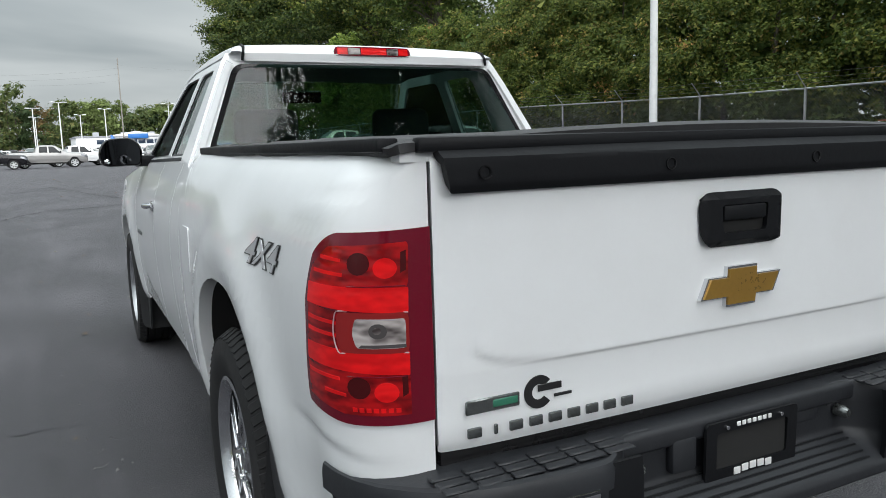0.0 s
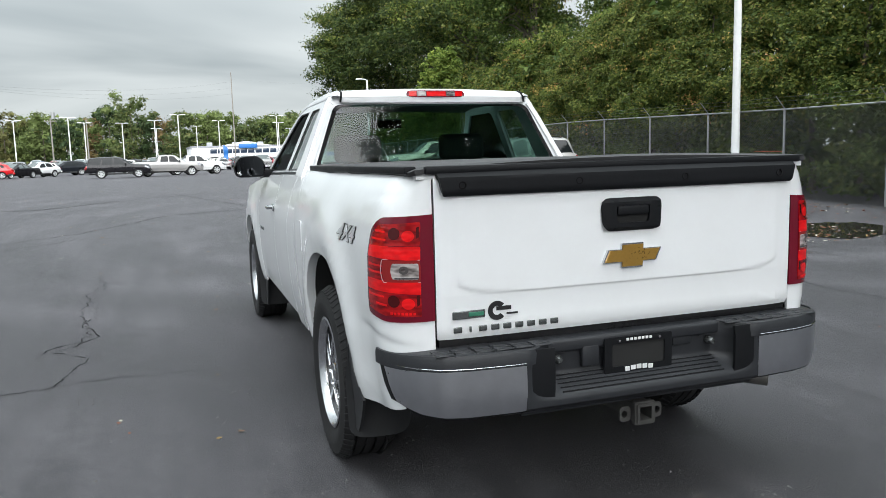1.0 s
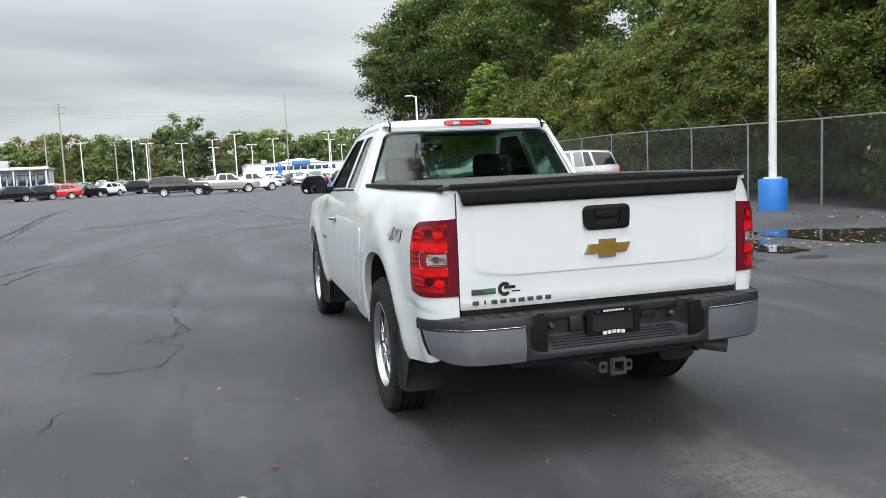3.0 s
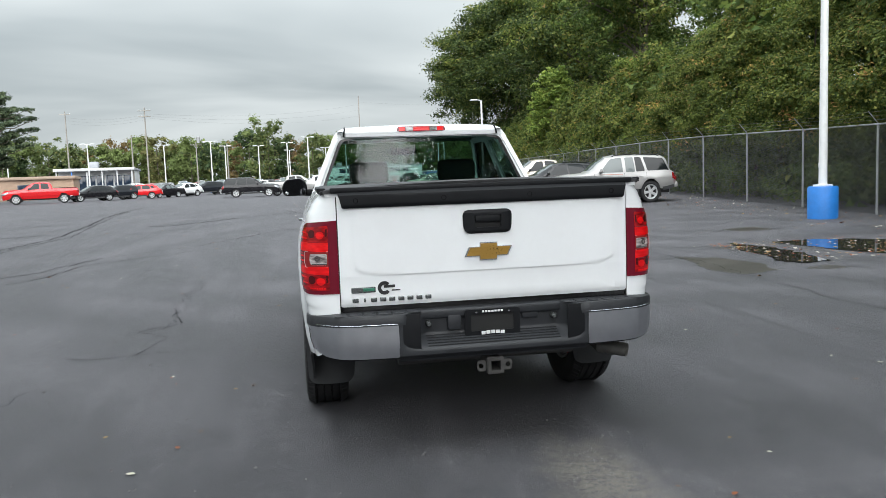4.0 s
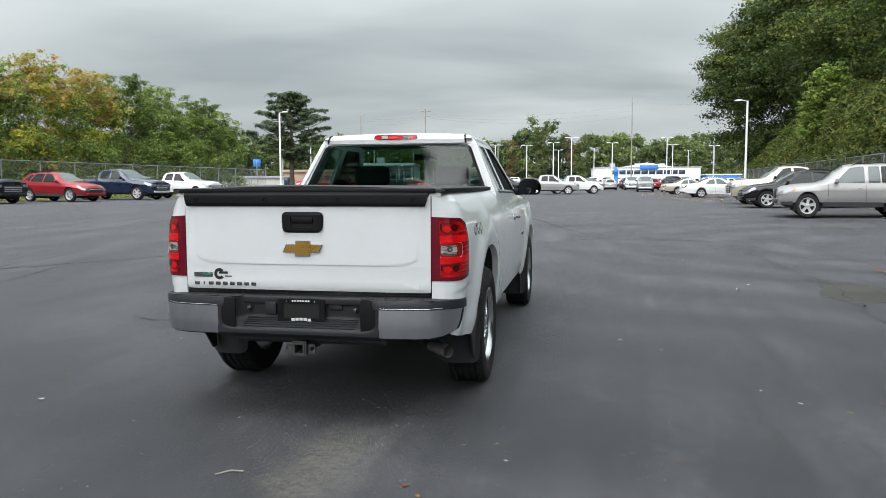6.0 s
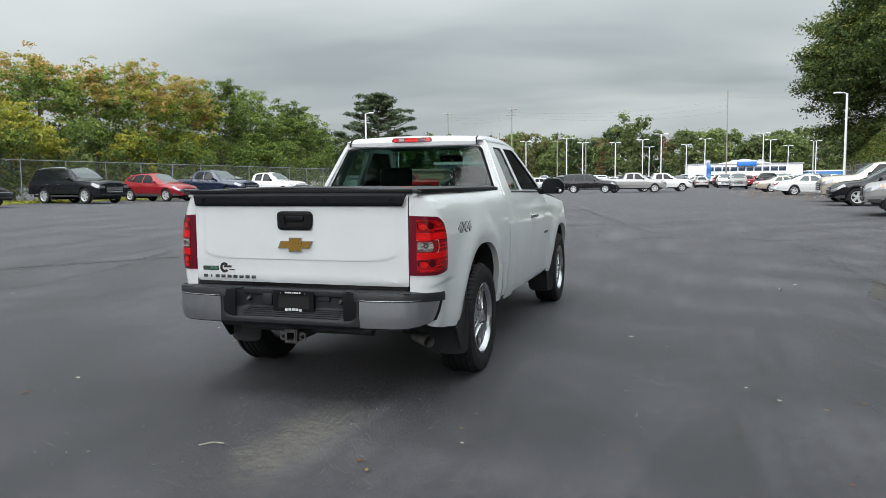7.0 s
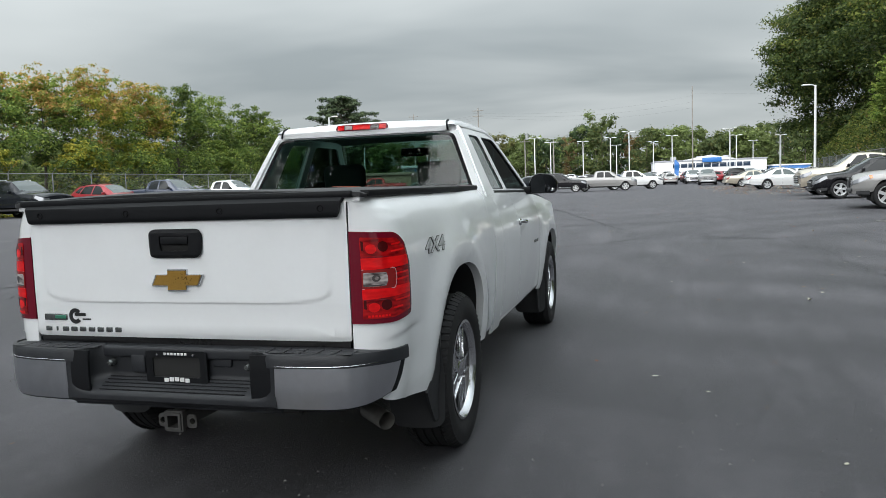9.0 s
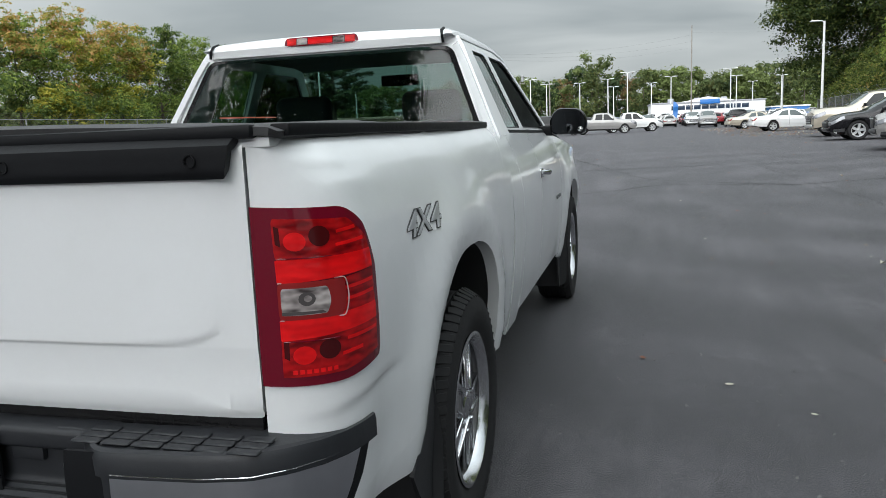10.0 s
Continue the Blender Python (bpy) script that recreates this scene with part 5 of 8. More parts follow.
# tables run from the tail (0) to the nose (L): roof line, belt line, lower edge, plan width, roof width
SPECS = {
    "suv": dict(L=4.87, W=1.90, wb=2.87, fo=0.98, R=0.385,
                top=[(0, 0.98), (0.06, 1.06), (0.12, 1.12), (0.36, 1.64), (0.52, 1.715), (1.4, 1.76), (2.3, 1.755), (2.75, 1.695), (3.05, 1.52), (3.45, 1.19), (3.60, 1.135), (4.2, 1.10), (4.62, 1.045), (4.80, 0.99), (4.87, 0.90)],
                belt=[(0, 0.94), (0.12, 1.08), (3.4, 1.09), (3.65, 1.06), (4.4, 0.99), (4.87, 0.84)],
                low=[(0, 0.52), (0.5, 0.42), (1.2, 0.36), (3.6, 0.36), (4.3, 0.40), (4.87, 0.42)],
                wide=[(0, 0.86), (0.12, 0.93), (0.5, 0.985), (1.5, 1.0), (3.4, 1.0), (4.3, 0.97), (4.70, 0.92), (4.87, 0.82)],
                roof=[(0, 0.74), (0.4, 0.66), (2.6, 0.66), (3.4, 0.76), (4.87, 0.56)],
                panes=[([(2.10, 0.04), (3.10, 0.04), (2.58, 0.90), (2.13, 0.92)], 1), ([(1.62, 0.05), (1.99, 0.04), (2.0, 0.92), (1.66, 0.92)], 1), ([(1.23, 0.09), (1.58, 0.05), (1.61, 0.92), (1.36, 0.91)], 0), ([(0.26, 0.14), (1.13, 0.09), (1.26, 0.91), (0.46, 0.90)], 0)],
                gaps=[3.24, 2.05, 1.18], screen=(3.40, 2.74), back=(0.14, 0.40), grips=[2.24, 1.42], clad=1, rails=(0.6, 2.5)),
    "big": dict(L=5.35, W=2.06, wb=3.07, fo=1.00, R=0.405,
                top=[(0, 1.05), (0.05, 1.14), (0.10, 1.20), (0.34, 1.76), (0.50, 1.85), (1.5, 1.915), (2.6, 1.905), (3.0, 1.845), (3.3, 1.66), (3.78, 1.31), (3.92, 1.265), (4.6, 1.245), (5.05, 1.21), (5.27, 1.16), (5.35, 1.06)],
                belt=[(0, 1.02), (0.12, 1.17), (3.7, 1.19), (4.0, 1.18), (4.8, 1.12), (5.35, 0.98)],
                low=[(0, 0.50), (0.5, 0.42), (1.3, 0.37), (3.9, 0.37), (4.6, 0.38), (5.35, 0.34)],
                wide=[(0, 0.90), (0.12, 0.95), (0.5, 0.99), (1.5, 1.0), (3.8, 1.0), (4.7, 0.99), (5.20, 0.955), (5.35, 0.88)],
                roof=[(0, 0.76), (0.4, 0.70), (2.9, 0.70), (3.7, 0.80), (5.35, 0.62)],
                panes=[([(2.36, 0.05), (3.45, 0.05), (2.88, 0.90), (2.38, 0.92)], 0), ([(1.40, 0.06), (2.26, 0.05), (2.27, 0.92), (1.48, 0.92)], 0), ([(0.30, 0.10), (1.20, 0.08), (1.42, 0.92), (0.42, 0.90)], 0)],
                gaps=[3.60, 2.31, 1.36], screen=(3.74, 2.98), back=(0.12, 0.38), grips=[2.50, 1.62], clad=0, rails=(0.6, 2.7)),
    "wagon": dict(L=4.70, W=1.88, wb=2.78, fo=0.93, R=0.36,
                  top=[(0, 0.98), (0.06, 1.06), (0.12, 1.10), (0.52, 1.50), (0.75, 1.58), (1.5, 1.645), (2.2, 1.645), (2.6, 1.575), (3.0, 1.36), (3.42, 1.12), (3.58, 1.07), (4.1, 1.02), (4.45, 0.94), (4.63, 0.87), (4.70, 0.76)],
                  belt=[(0, 0.92), (0.15, 1.06), (1.2, 1.05), (3.4, 1.00), (3.65, 0.98), (4.3, 0.90), (4.70, 0.70)],
                  low=[(0, 0.46), (0.5, 0.36), (1.2, 0.30), (3.5, 0.29), (4.2, 0.32), (4.70, 0.32)],
                  wide=[(0, 0.80), (0.15, 0.90), (0.6, 0.98), (1.5, 1.0), (3.3, 1.0), (4.1, 0.96), (4.52, 0.89), (4.70, 0.77)],
                  roof=[(0, 0.66), (0.6, 0.60), (2.4, 0.63), (3.4, 0.76), (4.70, 0.50)],
                  panes=[([(1.98, 0.05), (3.05, 0.05), (2.42, 0.88), (2.02, 0.91)], 0), ([(1.06, 0.12), (1.90, 0.06), (1.94, 0.91), (1.24, 0.88)], 0), ([(0.66, 0.34), (0.99, 0.16), (1.15, 0.87), (0.86, 0.82)], 0)],
                  gaps=[3.18, 1.94, 1.02], screen=(3.40, 2.58), back=(0.15, 0.56), grips=[2.12, 1.24], clad=1, rails=(0.8, 2.2)),
    "sedan": dict(L=5.05, W=1.85, wb=2.80, fo=1.05, R=0.335,
                  top=[(0, 0.86), (0.06, 0.96), (0.16, 1.00), (0.8, 1.04), (1.05, 1.09), (1.5, 1.32), (1.85, 1.43), (2.4, 1.475), (2.75, 1.43), (3.1, 1.26), (3.52, 1.03), (3.70, 0.985), (4.4, 0.90), (4.8, 0.76), (4.98, 0.62), (5.05, 0.52)],
                  belt=[(0, 0.80), (0.2, 0.95), (1.2, 0.97), (3.4, 0.93), (3.7, 0.91), (4.5, 0.80), (5.05, 0.48)],
                  low=[(0, 0.40), (0.6, 0.30), (1.4, 0.26), (3.6, 0.25), (4.4, 0.26), (5.05, 0.28)],
                  wide=[(0, 0.74), (0.15, 0.86), (0.7, 0.97), (1.5, 1.0), (3.3, 1.0), (4.2, 0.95), (4.8, 0.82), (5.05, 0.64)],
                  roof=[(0, 0.62), (0.9, 0.72), (1.8, 0.58), (2.6, 0.60), (3.5, 0.76), (5.05, 0.48)],
                  panes=[([(2.24, 0.05), (3.18, 0.05), (2.64, 0.86), (2.28, 0.90)], 1), ([(1.44, 0.10), (2.14, 0.05), (2.18, 0.90), (1.84, 0.86)], 1)],
                  gaps=[3.32, 2.19, 1.30], screen=(3.50, 2.72), back=(1.08, 1.82), grips=[2.40, 1.50], clad=0, rails=None),
    "crew": dict(L=5.85, W=2.02, wb=3.68, fo=0.98, R=0.405,
                 top=[(0, 1.18), (0.04, 1.29), (0.3, 1.33), (1.90, 1.33), (2.02, 1.35), (2.12, 1.72), (2.25, 1.84), (2.7, 1.89), (3.3, 1.885), (3.6, 1.82), (3.9, 1.62), (4.32, 1.32), (4.45, 1.285), (5.1, 1.265), (5.5, 1.23), (5.77, 1.17), (5.85, 1.06)],
                 belt=[(0, 1.10), (0.05, 1.23), (1.95, 1.24), (4.3, 1.20), (4.5, 1.18), (5.3, 1.13), (5.85, 0.98)],
                 low=[(0, 0.62), (0.4, 0.54), (1.4, 0.46), (4.3, 0.44), (5.0, 0.44), (5.85, 0.38)],
                 wide=[(0, 0.93), (0.1, 0.96), (0.5, 0.99), (2.0, 0.985), (2.1, 1.0), (4.4, 1.0), (5.2, 0.985), (5.68, 0.95), (5.85, 0.87)],
                 roof=[(0, 0.86), (1.95, 0.86), (2.2, 0.68), (3.5, 0.68), (4.3, 0.82), (5.85, 0.60)],
                 panes=[([(3.02, 0.05), (3.98, 0.05), (3.44, 0.88), (3.04, 0.91)], 0), ([(2.28, 0.07), (2.92, 0.05), (2.94, 0.91), (2.36, 0.90)], 0)],
                 gaps=[4.12, 2.97, 2.16, 2.02], screen=(4.28, 3.58), back=(2.06, 2.20), grips=[3.16, 2.42], clad=0, rails=None),
}


def vehicle(kind, paint, name, label, category, m, scale=(1, 1, 1), group="cars on the lot", detail=1):
    """A car with one smooth skin: along its length u, and v up the side, over the shoulder and across the roof."""
    s = SPECS[kind]
    L, W, R = s["L"], s["W"], s["R"]
    half, cy = W / 2, L / 2
    body = PAINTS[paint]
    car = thing(name, label, category, group, "", m)
    car.scale = scale
    rear_y, front_y = L - s["fo"] - s["wb"], L - s["fo"]
    V1, V2, V3 = 0.80, 1.36, 2.05

    def skin(u, v, out=0.0):
        zb, zs, zt = lerp_table(s["low"], u), lerp_table(s["belt"], u), lerp_table(s["top"], u)
        w, wt = half * lerp_table(s["wide"], u), half * lerp_table(s["wide"], u) * lerp_table(s["roof"], u)
        ze = zt - min(0.075, 0.30 * max(0.0, zt - zs) + 0.012)
        if v <= V1:
            k = v / V1
            z = zb + k * (zs - zb)
            x = w * (0.925 + 0.075 * math.sin(min(1.0, k / 0.62) * math.pi / 2) - 0.060 * max(0.0, (k - 0.62) / 0.38) ** 2)
            x += 0.010 * step(0.66, 0.70, k) - 0.010 * step(0.70, 0.90, k) - 0.012 * step(0.30, 0.24, k)
            for yc in (rear_y, front_y):
                d = math.hypot((u - yc) / (R + 0.10), (z - 0.34) / (R + 0.16))
                x += 0.022 * math.exp(-((d - 1) / 0.22) ** 2)
        elif v <= V2:
            k = (v - V1) / (V2 - V1)
            a = w * 0.94
            z, x = zs + k * (ze - zs), a + (wt - a) * k + 0.028 * math.sin(math.pi * k) * min(1, (zt - zs) / 0.3)
        else:
            k = (v - V2) / (V3 - V2)
            z, x = ze + (zt - ze) * math.sin(k * math.pi / 2) ** 0.7, wt * (1 - k)
        return Vector((x + (out if v < V2 else 0), u - cy, z + (out if v >= V2 else 0)))

    def vz(u, z):
        zb, zs = lerp_table(s["low"], u), lerp_table(s["belt"], u)
        return V1 * (z - zb) / (zs - zb)

    def whole(bm):
        other = mirrored(bm)
        tmp = bpy.data.meshes.new("tmp")
        other.to_mesh(tmp)
        other.free()
        bm.from_mesh(tmp)
        bpy.data.meshes.remove(tmp)
        return bm

    notch = []
    for yc in (rear_y, front_y):
        pts = arch(yc, R + 0.075, 0.0, R * 2 + 0.075, 16, 2.2)
        notch += [(y, max(0.0, vz(y, z))) for y, z in pts if vz(y, z) > 0.01]
    outline = [(0, 0)] + [p for p in notch] + [(L, 0), (L, V3), (0, V3)]
    (c0, c1), (b0, b1) = s["screen"], s["back"]
    # a screen's panes: half of it, the other half mirrored
    screen = rounded([(c1 + 0.05, V2 + 0.05), (c0 - 0.02, V2 + 0.05), (c0 + 0.04, V3), (c1 - 0.01, V3)], [0.04, 0.04, 0, 0], 3)
    back = rounded([(b0 + 0.02, V2 + 0.10), (b1 - 0.02, V2 + 0.10), (b1, V3), (b0, V3)], [0.03, 0.03, 0, 0], 3)
    side = []
    for pts, clear in s["panes"]:
        side.append((rounded([(y, V1 + f * (V2 - V1)) for y, f in pts], 0.045, 3), clear))
    cu = sorted(set(spread(0, L, 30 if detail else 18) + [0.04, 0.10, L - 0.05, L - 0.12] + [u for u, _ in s["top"][1:-1]]))
    cv = [V1 * k for k in (0.12, 0.24, 0.30, 0.45, 0.62, 0.68, 0.72, 0.82, 0.92, 1.0)] + [V1 + 0.2, V1 + 0.38, V2, V2 + 0.04, V2 + 0.10, V2 + 0.2, V2 + 0.4]
    part("body", whole(plate(outline, skin, cu, cv, [p for p, _ in side])), body, car, angle=50)
    for loop, clear in side:
        both_sides("side_window", plate(loop, lambda u, v: skin(u, v, -0.008), (), [V1 + 0.2, V1 + 0.38]), PANE_CLEAR if clear else PANE, car)
    part("windscreen", whole(plate(screen, lambda u, v: skin(u, v, 0.006), cu, cv)), PANE_CLEAR, car)
    part("rear_window", whole(plate(back, lambda u, v: skin(u, v, 0.006), cu, cv)), PANE, car)
    # closed ends
    for u, nm, bow in ((0.0, "rear_panel", -0.05), (L, "front_panel", 0.07)):
        sec = [skin(u, V3 * i / 30) for i in range(31)]
        loop = [(p.x, p.z) for p in sec] + [(-p.x, p.z) for p in sec[-2::-1]]
        w = max(p.x for p in sec)
        part(nm, plate(loop, lambda x, z: Vector((x, u - cy + bow * (1 - (x / w) ** 2), z)), spread(-w, w, 8), ()), body, car)
    if kind == "crew":
        part("bed_cover", plate([(-0.78, 0.12), (0.78, 0.12), (0.78, 1.92), (-0.78, 1.92)], lambda x, y: Vector((x, y - cy, 1.345)), (), (), thick=0.01), UNDER, car)
    if s["rails"] and detail:
        r0, r1 = s["rails"]
        for sg in (1, -1):
            pts = [(r0, -0.01), (r0 + 0.12, 0.035), ((r0 + r1) / 2, 0.045), (r1 - 0.12, 0.035), (r1, -0.01)]
            part("roof_rail", tube([(sg * (skin(u, V2).x - 0.05), u - cy, skin(u, V2 + 0.06).z + h) for u, h in pts], 0.016, 6), TRIM if kind != "big" else RIM_FAR, car)
    # underside and wheel wells
    part("underside", rbox((W * 0.80, L * 0.9, 0.12), (0, 0, 0.40), 0.02), UNDER, car)
    for yc in (rear_y, front_y):
        part("wheel_well", rbox((W * 0.86, R * 2 + 0.13, R + 0.30), (0, yc - cy, R + 0.16), 0.02), UNDER, car)
    gap_v = [V1 * k for k in (0.14, 0.3, 0.5, 0.68, 0.72, 0.86, 1.0)]
    for sg in (1, -1):
        def on(u, v, out):
            p = skin(u, v, out)
            return Vector((p.x * sg, p.y, p.z))

        def sheet(nm, pts, mat, out=0.006, cuts=4, label=""):
            us, vs = [p[0] for p in pts], [p[1] for p in pts]
            return part(nm, plate(pts, lambda u, v: on(u, v, out), spread(min(us), max(us), cuts), spread(min(vs), max(vs), cuts), thick=0.004), mat, car, label)

        if s["clad"]:
            for a, b in ((rear_y + R + 0.10, front_y - R - 0.10), (0.06, rear_y - R - 0.10), (front_y + R + 0.10, L - 0.10)):
                sheet("lower_cladding", [(a, 0.0), (b, 0.0), (b, V1 * 0.20), (a, V1 * 0.20)], CLAD, 0.010, 8)
        else:
            sheet("sill_trim", [(rear_y + R + 0.10, 0.0), (front_y - R - 0.10, 0.0), (front_y - R - 0.10, V1 * 0.10), (rear_y + R + 0.10, V1 * 0.10)], CLAD if kind == "big" else body, 0.012, 6)
        if detail:
            for yy in s["gaps"]:
                strip = bmesh.new()
                rows = [[strip.verts.new(on(yy + o, v, 0.003)) for o in (-0.005, 0.005)] for v in gap_v]
                for p, q in zip(rows, rows[1:]):
                    strip.faces.new((p[0], p[1], q[1], q[0]))
                part("door_gap", strip, UNDER, car)
            for yy in s["grips"]:
                q = on(yy, V1 * 0.80, 0.014)
                part("door_handle", rbox((0.03, 0.17, 0.035), q, 0.012), CHROME if kind == "big" else body, car)
        # lamps that follow the corners
        ny = L - 0.02
        sheet("head_lamp", rounded([(ny - 0.46, V1 * 0.80), (ny, V1 * 0.66), (ny, V1 * 0.97), (ny - 0.42, V1 * 0.99)], 0.03, 3), LAMP_CLEAR, 0.010, 6)
        if kind == "suv":
            sheet("side_lamp", [(ny - 0.56, V1 * 0.82), (ny - 0.48, V1 * 0.80), (ny - 0.44, V1 * 0.98), (ny - 0.54, V1 * 0.97)], AMBER, 0.011, 2)
        t0, t1 = (0.55, 0.97) if kind in ("suv", "big", "crew") else (0.72, 0.97)
        sheet("tail_lamp", rounded([(0.01, V1 * t0), (0.16, V1 * (t0 + 0.04)), (0.24 if t0 > 0.6 else 0.17, V1 * t1), (0.01, V1 * t1)], 0.03, 3), LAMP_RED, 0.010, 5)
        tz = skin(0, V1 * (t0 + t1) / 2).z
        th = skin(0, V1 * t1).z - skin(0, V1 * t0).z
        part("tail_lamp", rbox((0.20 if t0 < 0.6 else 0.36, 0.06, th), (sg * (skin(0, V1 * 0.8).x - (0.11 if t0 < 0.6 else 0.19)), -0.005 - cy, tz), 0.02, 2), LAMP_RED, car)
        hz = skin(L, V1 * 0.80).z
        part("head_lamp", rbox((0.34, 0.08, 0.15), (sg * (skin(L, V1 * 0.7).x - 0.16), L - cy + 0.01, hz), 0.03, 2), LAMP_CLEAR, car)
        part("fog_lamp", rbox((0.20, 0.06, 0.09), (sg * (skin(L, 0.2).x - 0.14), L - cy + 0.01, lerp_table(s["low"], L) + 0.13), 0.02, 2), GRILLE, car)
        mu = s["screen"][0] - 0.42
        mp = skin(mu, V1)
        part("side_mirror", rbox((0.21, 0.11, 0.15), (sg * (mp.x + 0.13), mu - cy, mp.z + 0.10), 0.045, 2), body if kind in ("suv", "big", "wagon", "sedan") else TRIM, car)
        part("mirror_arm", rbox((0.14, 0.06, 0.05), (sg * (mp.x + 0.02), mu - cy + 0.02, mp.z + 0.045), 0.015, 1), TRIM, car)
    zf = lerp_table(s["low"], L)
    gz, gh = (zf + 0.36, 0.34) if kind in ("suv", "crew", "big") else (zf + 0.28, 0.22)
    part("grille", rbox((W * 0.50, 0.07, gh), (0, L - cy + 0.055, gz), 0.03), GRILLE, car)
    for k in range(3 if kind in ("crew", "big") else 1):
        part("grille_bar", rbox((W * 0.49, 0.03, 0.028), (0, L - cy + 0.095, gz + gh * (0.28 - 0.28 * k)), 0.010), RIM_FAR, car)
    part("front_bumper", rbox((W * 0.72, 0.10, 0.13), (0, L - cy + 0.06, zf + 0.10), 0.045), RIM_FAR if kind == "crew" else CLAD if kind == "suv" else body, car)
    part("rear_bumper", rbox((W * 0.86, 0.14, 0.20), (0, 0.0 - cy - 0.02, lerp_table(s["low"], 0) + 0.10), 0.05), RIM_FAR if kind == "crew" else body, car)
    part("rear_plate", rbox((0.30, 0.02, 0.15), (0, -cy - 0.055, 0.82), 0.004), STICKER_WHITE, car)
    for yc in (rear_y, front_y):
        for sg in (1, -1):
            wheel(car, "wheel", pose(sg * (W / 2 - 0.125), yc - cy, R, 17 * sg + 40 * yc, 0, 0 if sg > 0 else 180), 5 + (kind in ("crew", "big")), R, 0.22, R * 0.68, False, RIM_FAR, 26)
    return car


def on_ground(x, y, rz):
    return pose(x, y, ground_z(x, y) - 0.01, 0, 0, rz)


PARKED = [
    # kind, paint, name, label, category, x, y, heading, scale
    ("suv", "silver", "silver_suv", "silver older sport utility vehicle with roof rails, parked near the fence", "suv", 10.3, 23.9, 81, (1, 0.95, 1.05)),
    ("wagon", "black", "black_crossover", "black crossover parked between two larger vehicles", "crossover", 10.2, 30.3, 88, (1, 0.97, 0.98)),
    ("crew", "pewter", "tan_pickup", "tan metallic full-size pickup with chrome grille", "pickup truck", 11.0, 35.3, 90, (1, 0.95, 1)),
    ("sedan", "white", "white_sedan", "white four-door sedan parked on the asphalt", "sedan", 10.3, 53.4, -82, (1, 1, 1)),
    ("sedan", "pewter", "beige_sedan", "beige sedan parked beyond the white sedan", "sedan", 10.2, 69.0, -80, (1, 1, 1)),
    ("crew", "black", "black_pickup", "black pickup seen from behind", "pickup truck", 10.4, 87.5, 4, (1, 1, 1)),
    ("crew", "silver", "silver_pickup", "silver pickup facing the open lot", "pickup truck", 7.6, 92.0, 178, (1, 1, 1)),
    ("big", "black", "black_suv", "black three-row crossover parked across the lane", "crossover", -6.8, 67.2, -86, (0.95, 0.94, 0.94)),
    ("crew", "silver", "silver_work_pickup", "silver crew-cab pickup parked behind a black crossover", "pickup truck", -2.9, 69.4, -84, (1, 1, 1)),
    ("crew", "white", "white_pickup", "white pickup with a dark grille", "pickup truck", -0.6, 75.0, -78, (1, 1, 1)),
    ("crew", "red", "red_pickup", "bright red crew-cab pickup near the corner", "pickup truck", -24.6, 67.0, 108, (1, 1, 1)),
    ("wagon", "black", "black_wagon", "black crossover parked behind the red pickup", "crossover", -21.8, 72.0, 122, (0.96, 0.92, 0.90)),
    ("wagon", "charcoal", "dark_wagon", "dark grey crossover in the corner row", "crossover", -20.6, 76.5, 120, (0.95, 0.95, 0.90)),
    ("wagon", "red", "red_crossover", "bright red low crossover in the far row", "crossover", -18.9, 77.5, 100, (1, 0.98, 0.90)),
    ("sedan", "black", "black_sedan", "black sedan in the far row", "sedan", -17.3, 82.5, 140, (1, 0.90, 1)),
    ("wagon", "white", "white_crossover", "white crossover in the far row", "crossover", -16.0, 86.5, 138, (1, 0.95, 0.95)),
    ("wagon", "charcoal", "grey_minivan", "dark grey minivan in the far row", "minivan", -14.2, 92.5, 120, (1, 1.05, 1.02)),
    ("big", "charcoal", "large_dark_suv", "large dark blue-grey sport utility vehicle with chrome grille by the fence", "suv", -28.6, 27.7, -96, (1, 0.98, 1)),
    ("wagon", "maroon", "maroon_crossover", "metallic red crossover parked along the fence", "crossover", -27.2, 32.4, -96, (1, 0.98, 1)),
    ("crew", "navy", "navy_pickup", "dark navy crew-cab pickup parked along the fence", "pickup truck", -26.9, 37.2, -94, (1, 1, 1)),
    ("crew", "white", "small_white_pickup", "white mid-size pickup parked along the fence", "pickup truck", -25.6, 41.9, -94, (0.93, 0.92, 0.94)),
    ("wagon", "black", "black_hatchback", "black crossover parked apart by the fence", "crossover", -28.0, 19.9, -78, (1, 1, 1)),
]
for kind, paint, nm, label, cat, x, y, rz, sc in PARKED:
    vehicle(kind, paint, nm, label, cat, on_ground(x, y, rz), sc, "cars on the lot", 1 if y < 60 else 0)

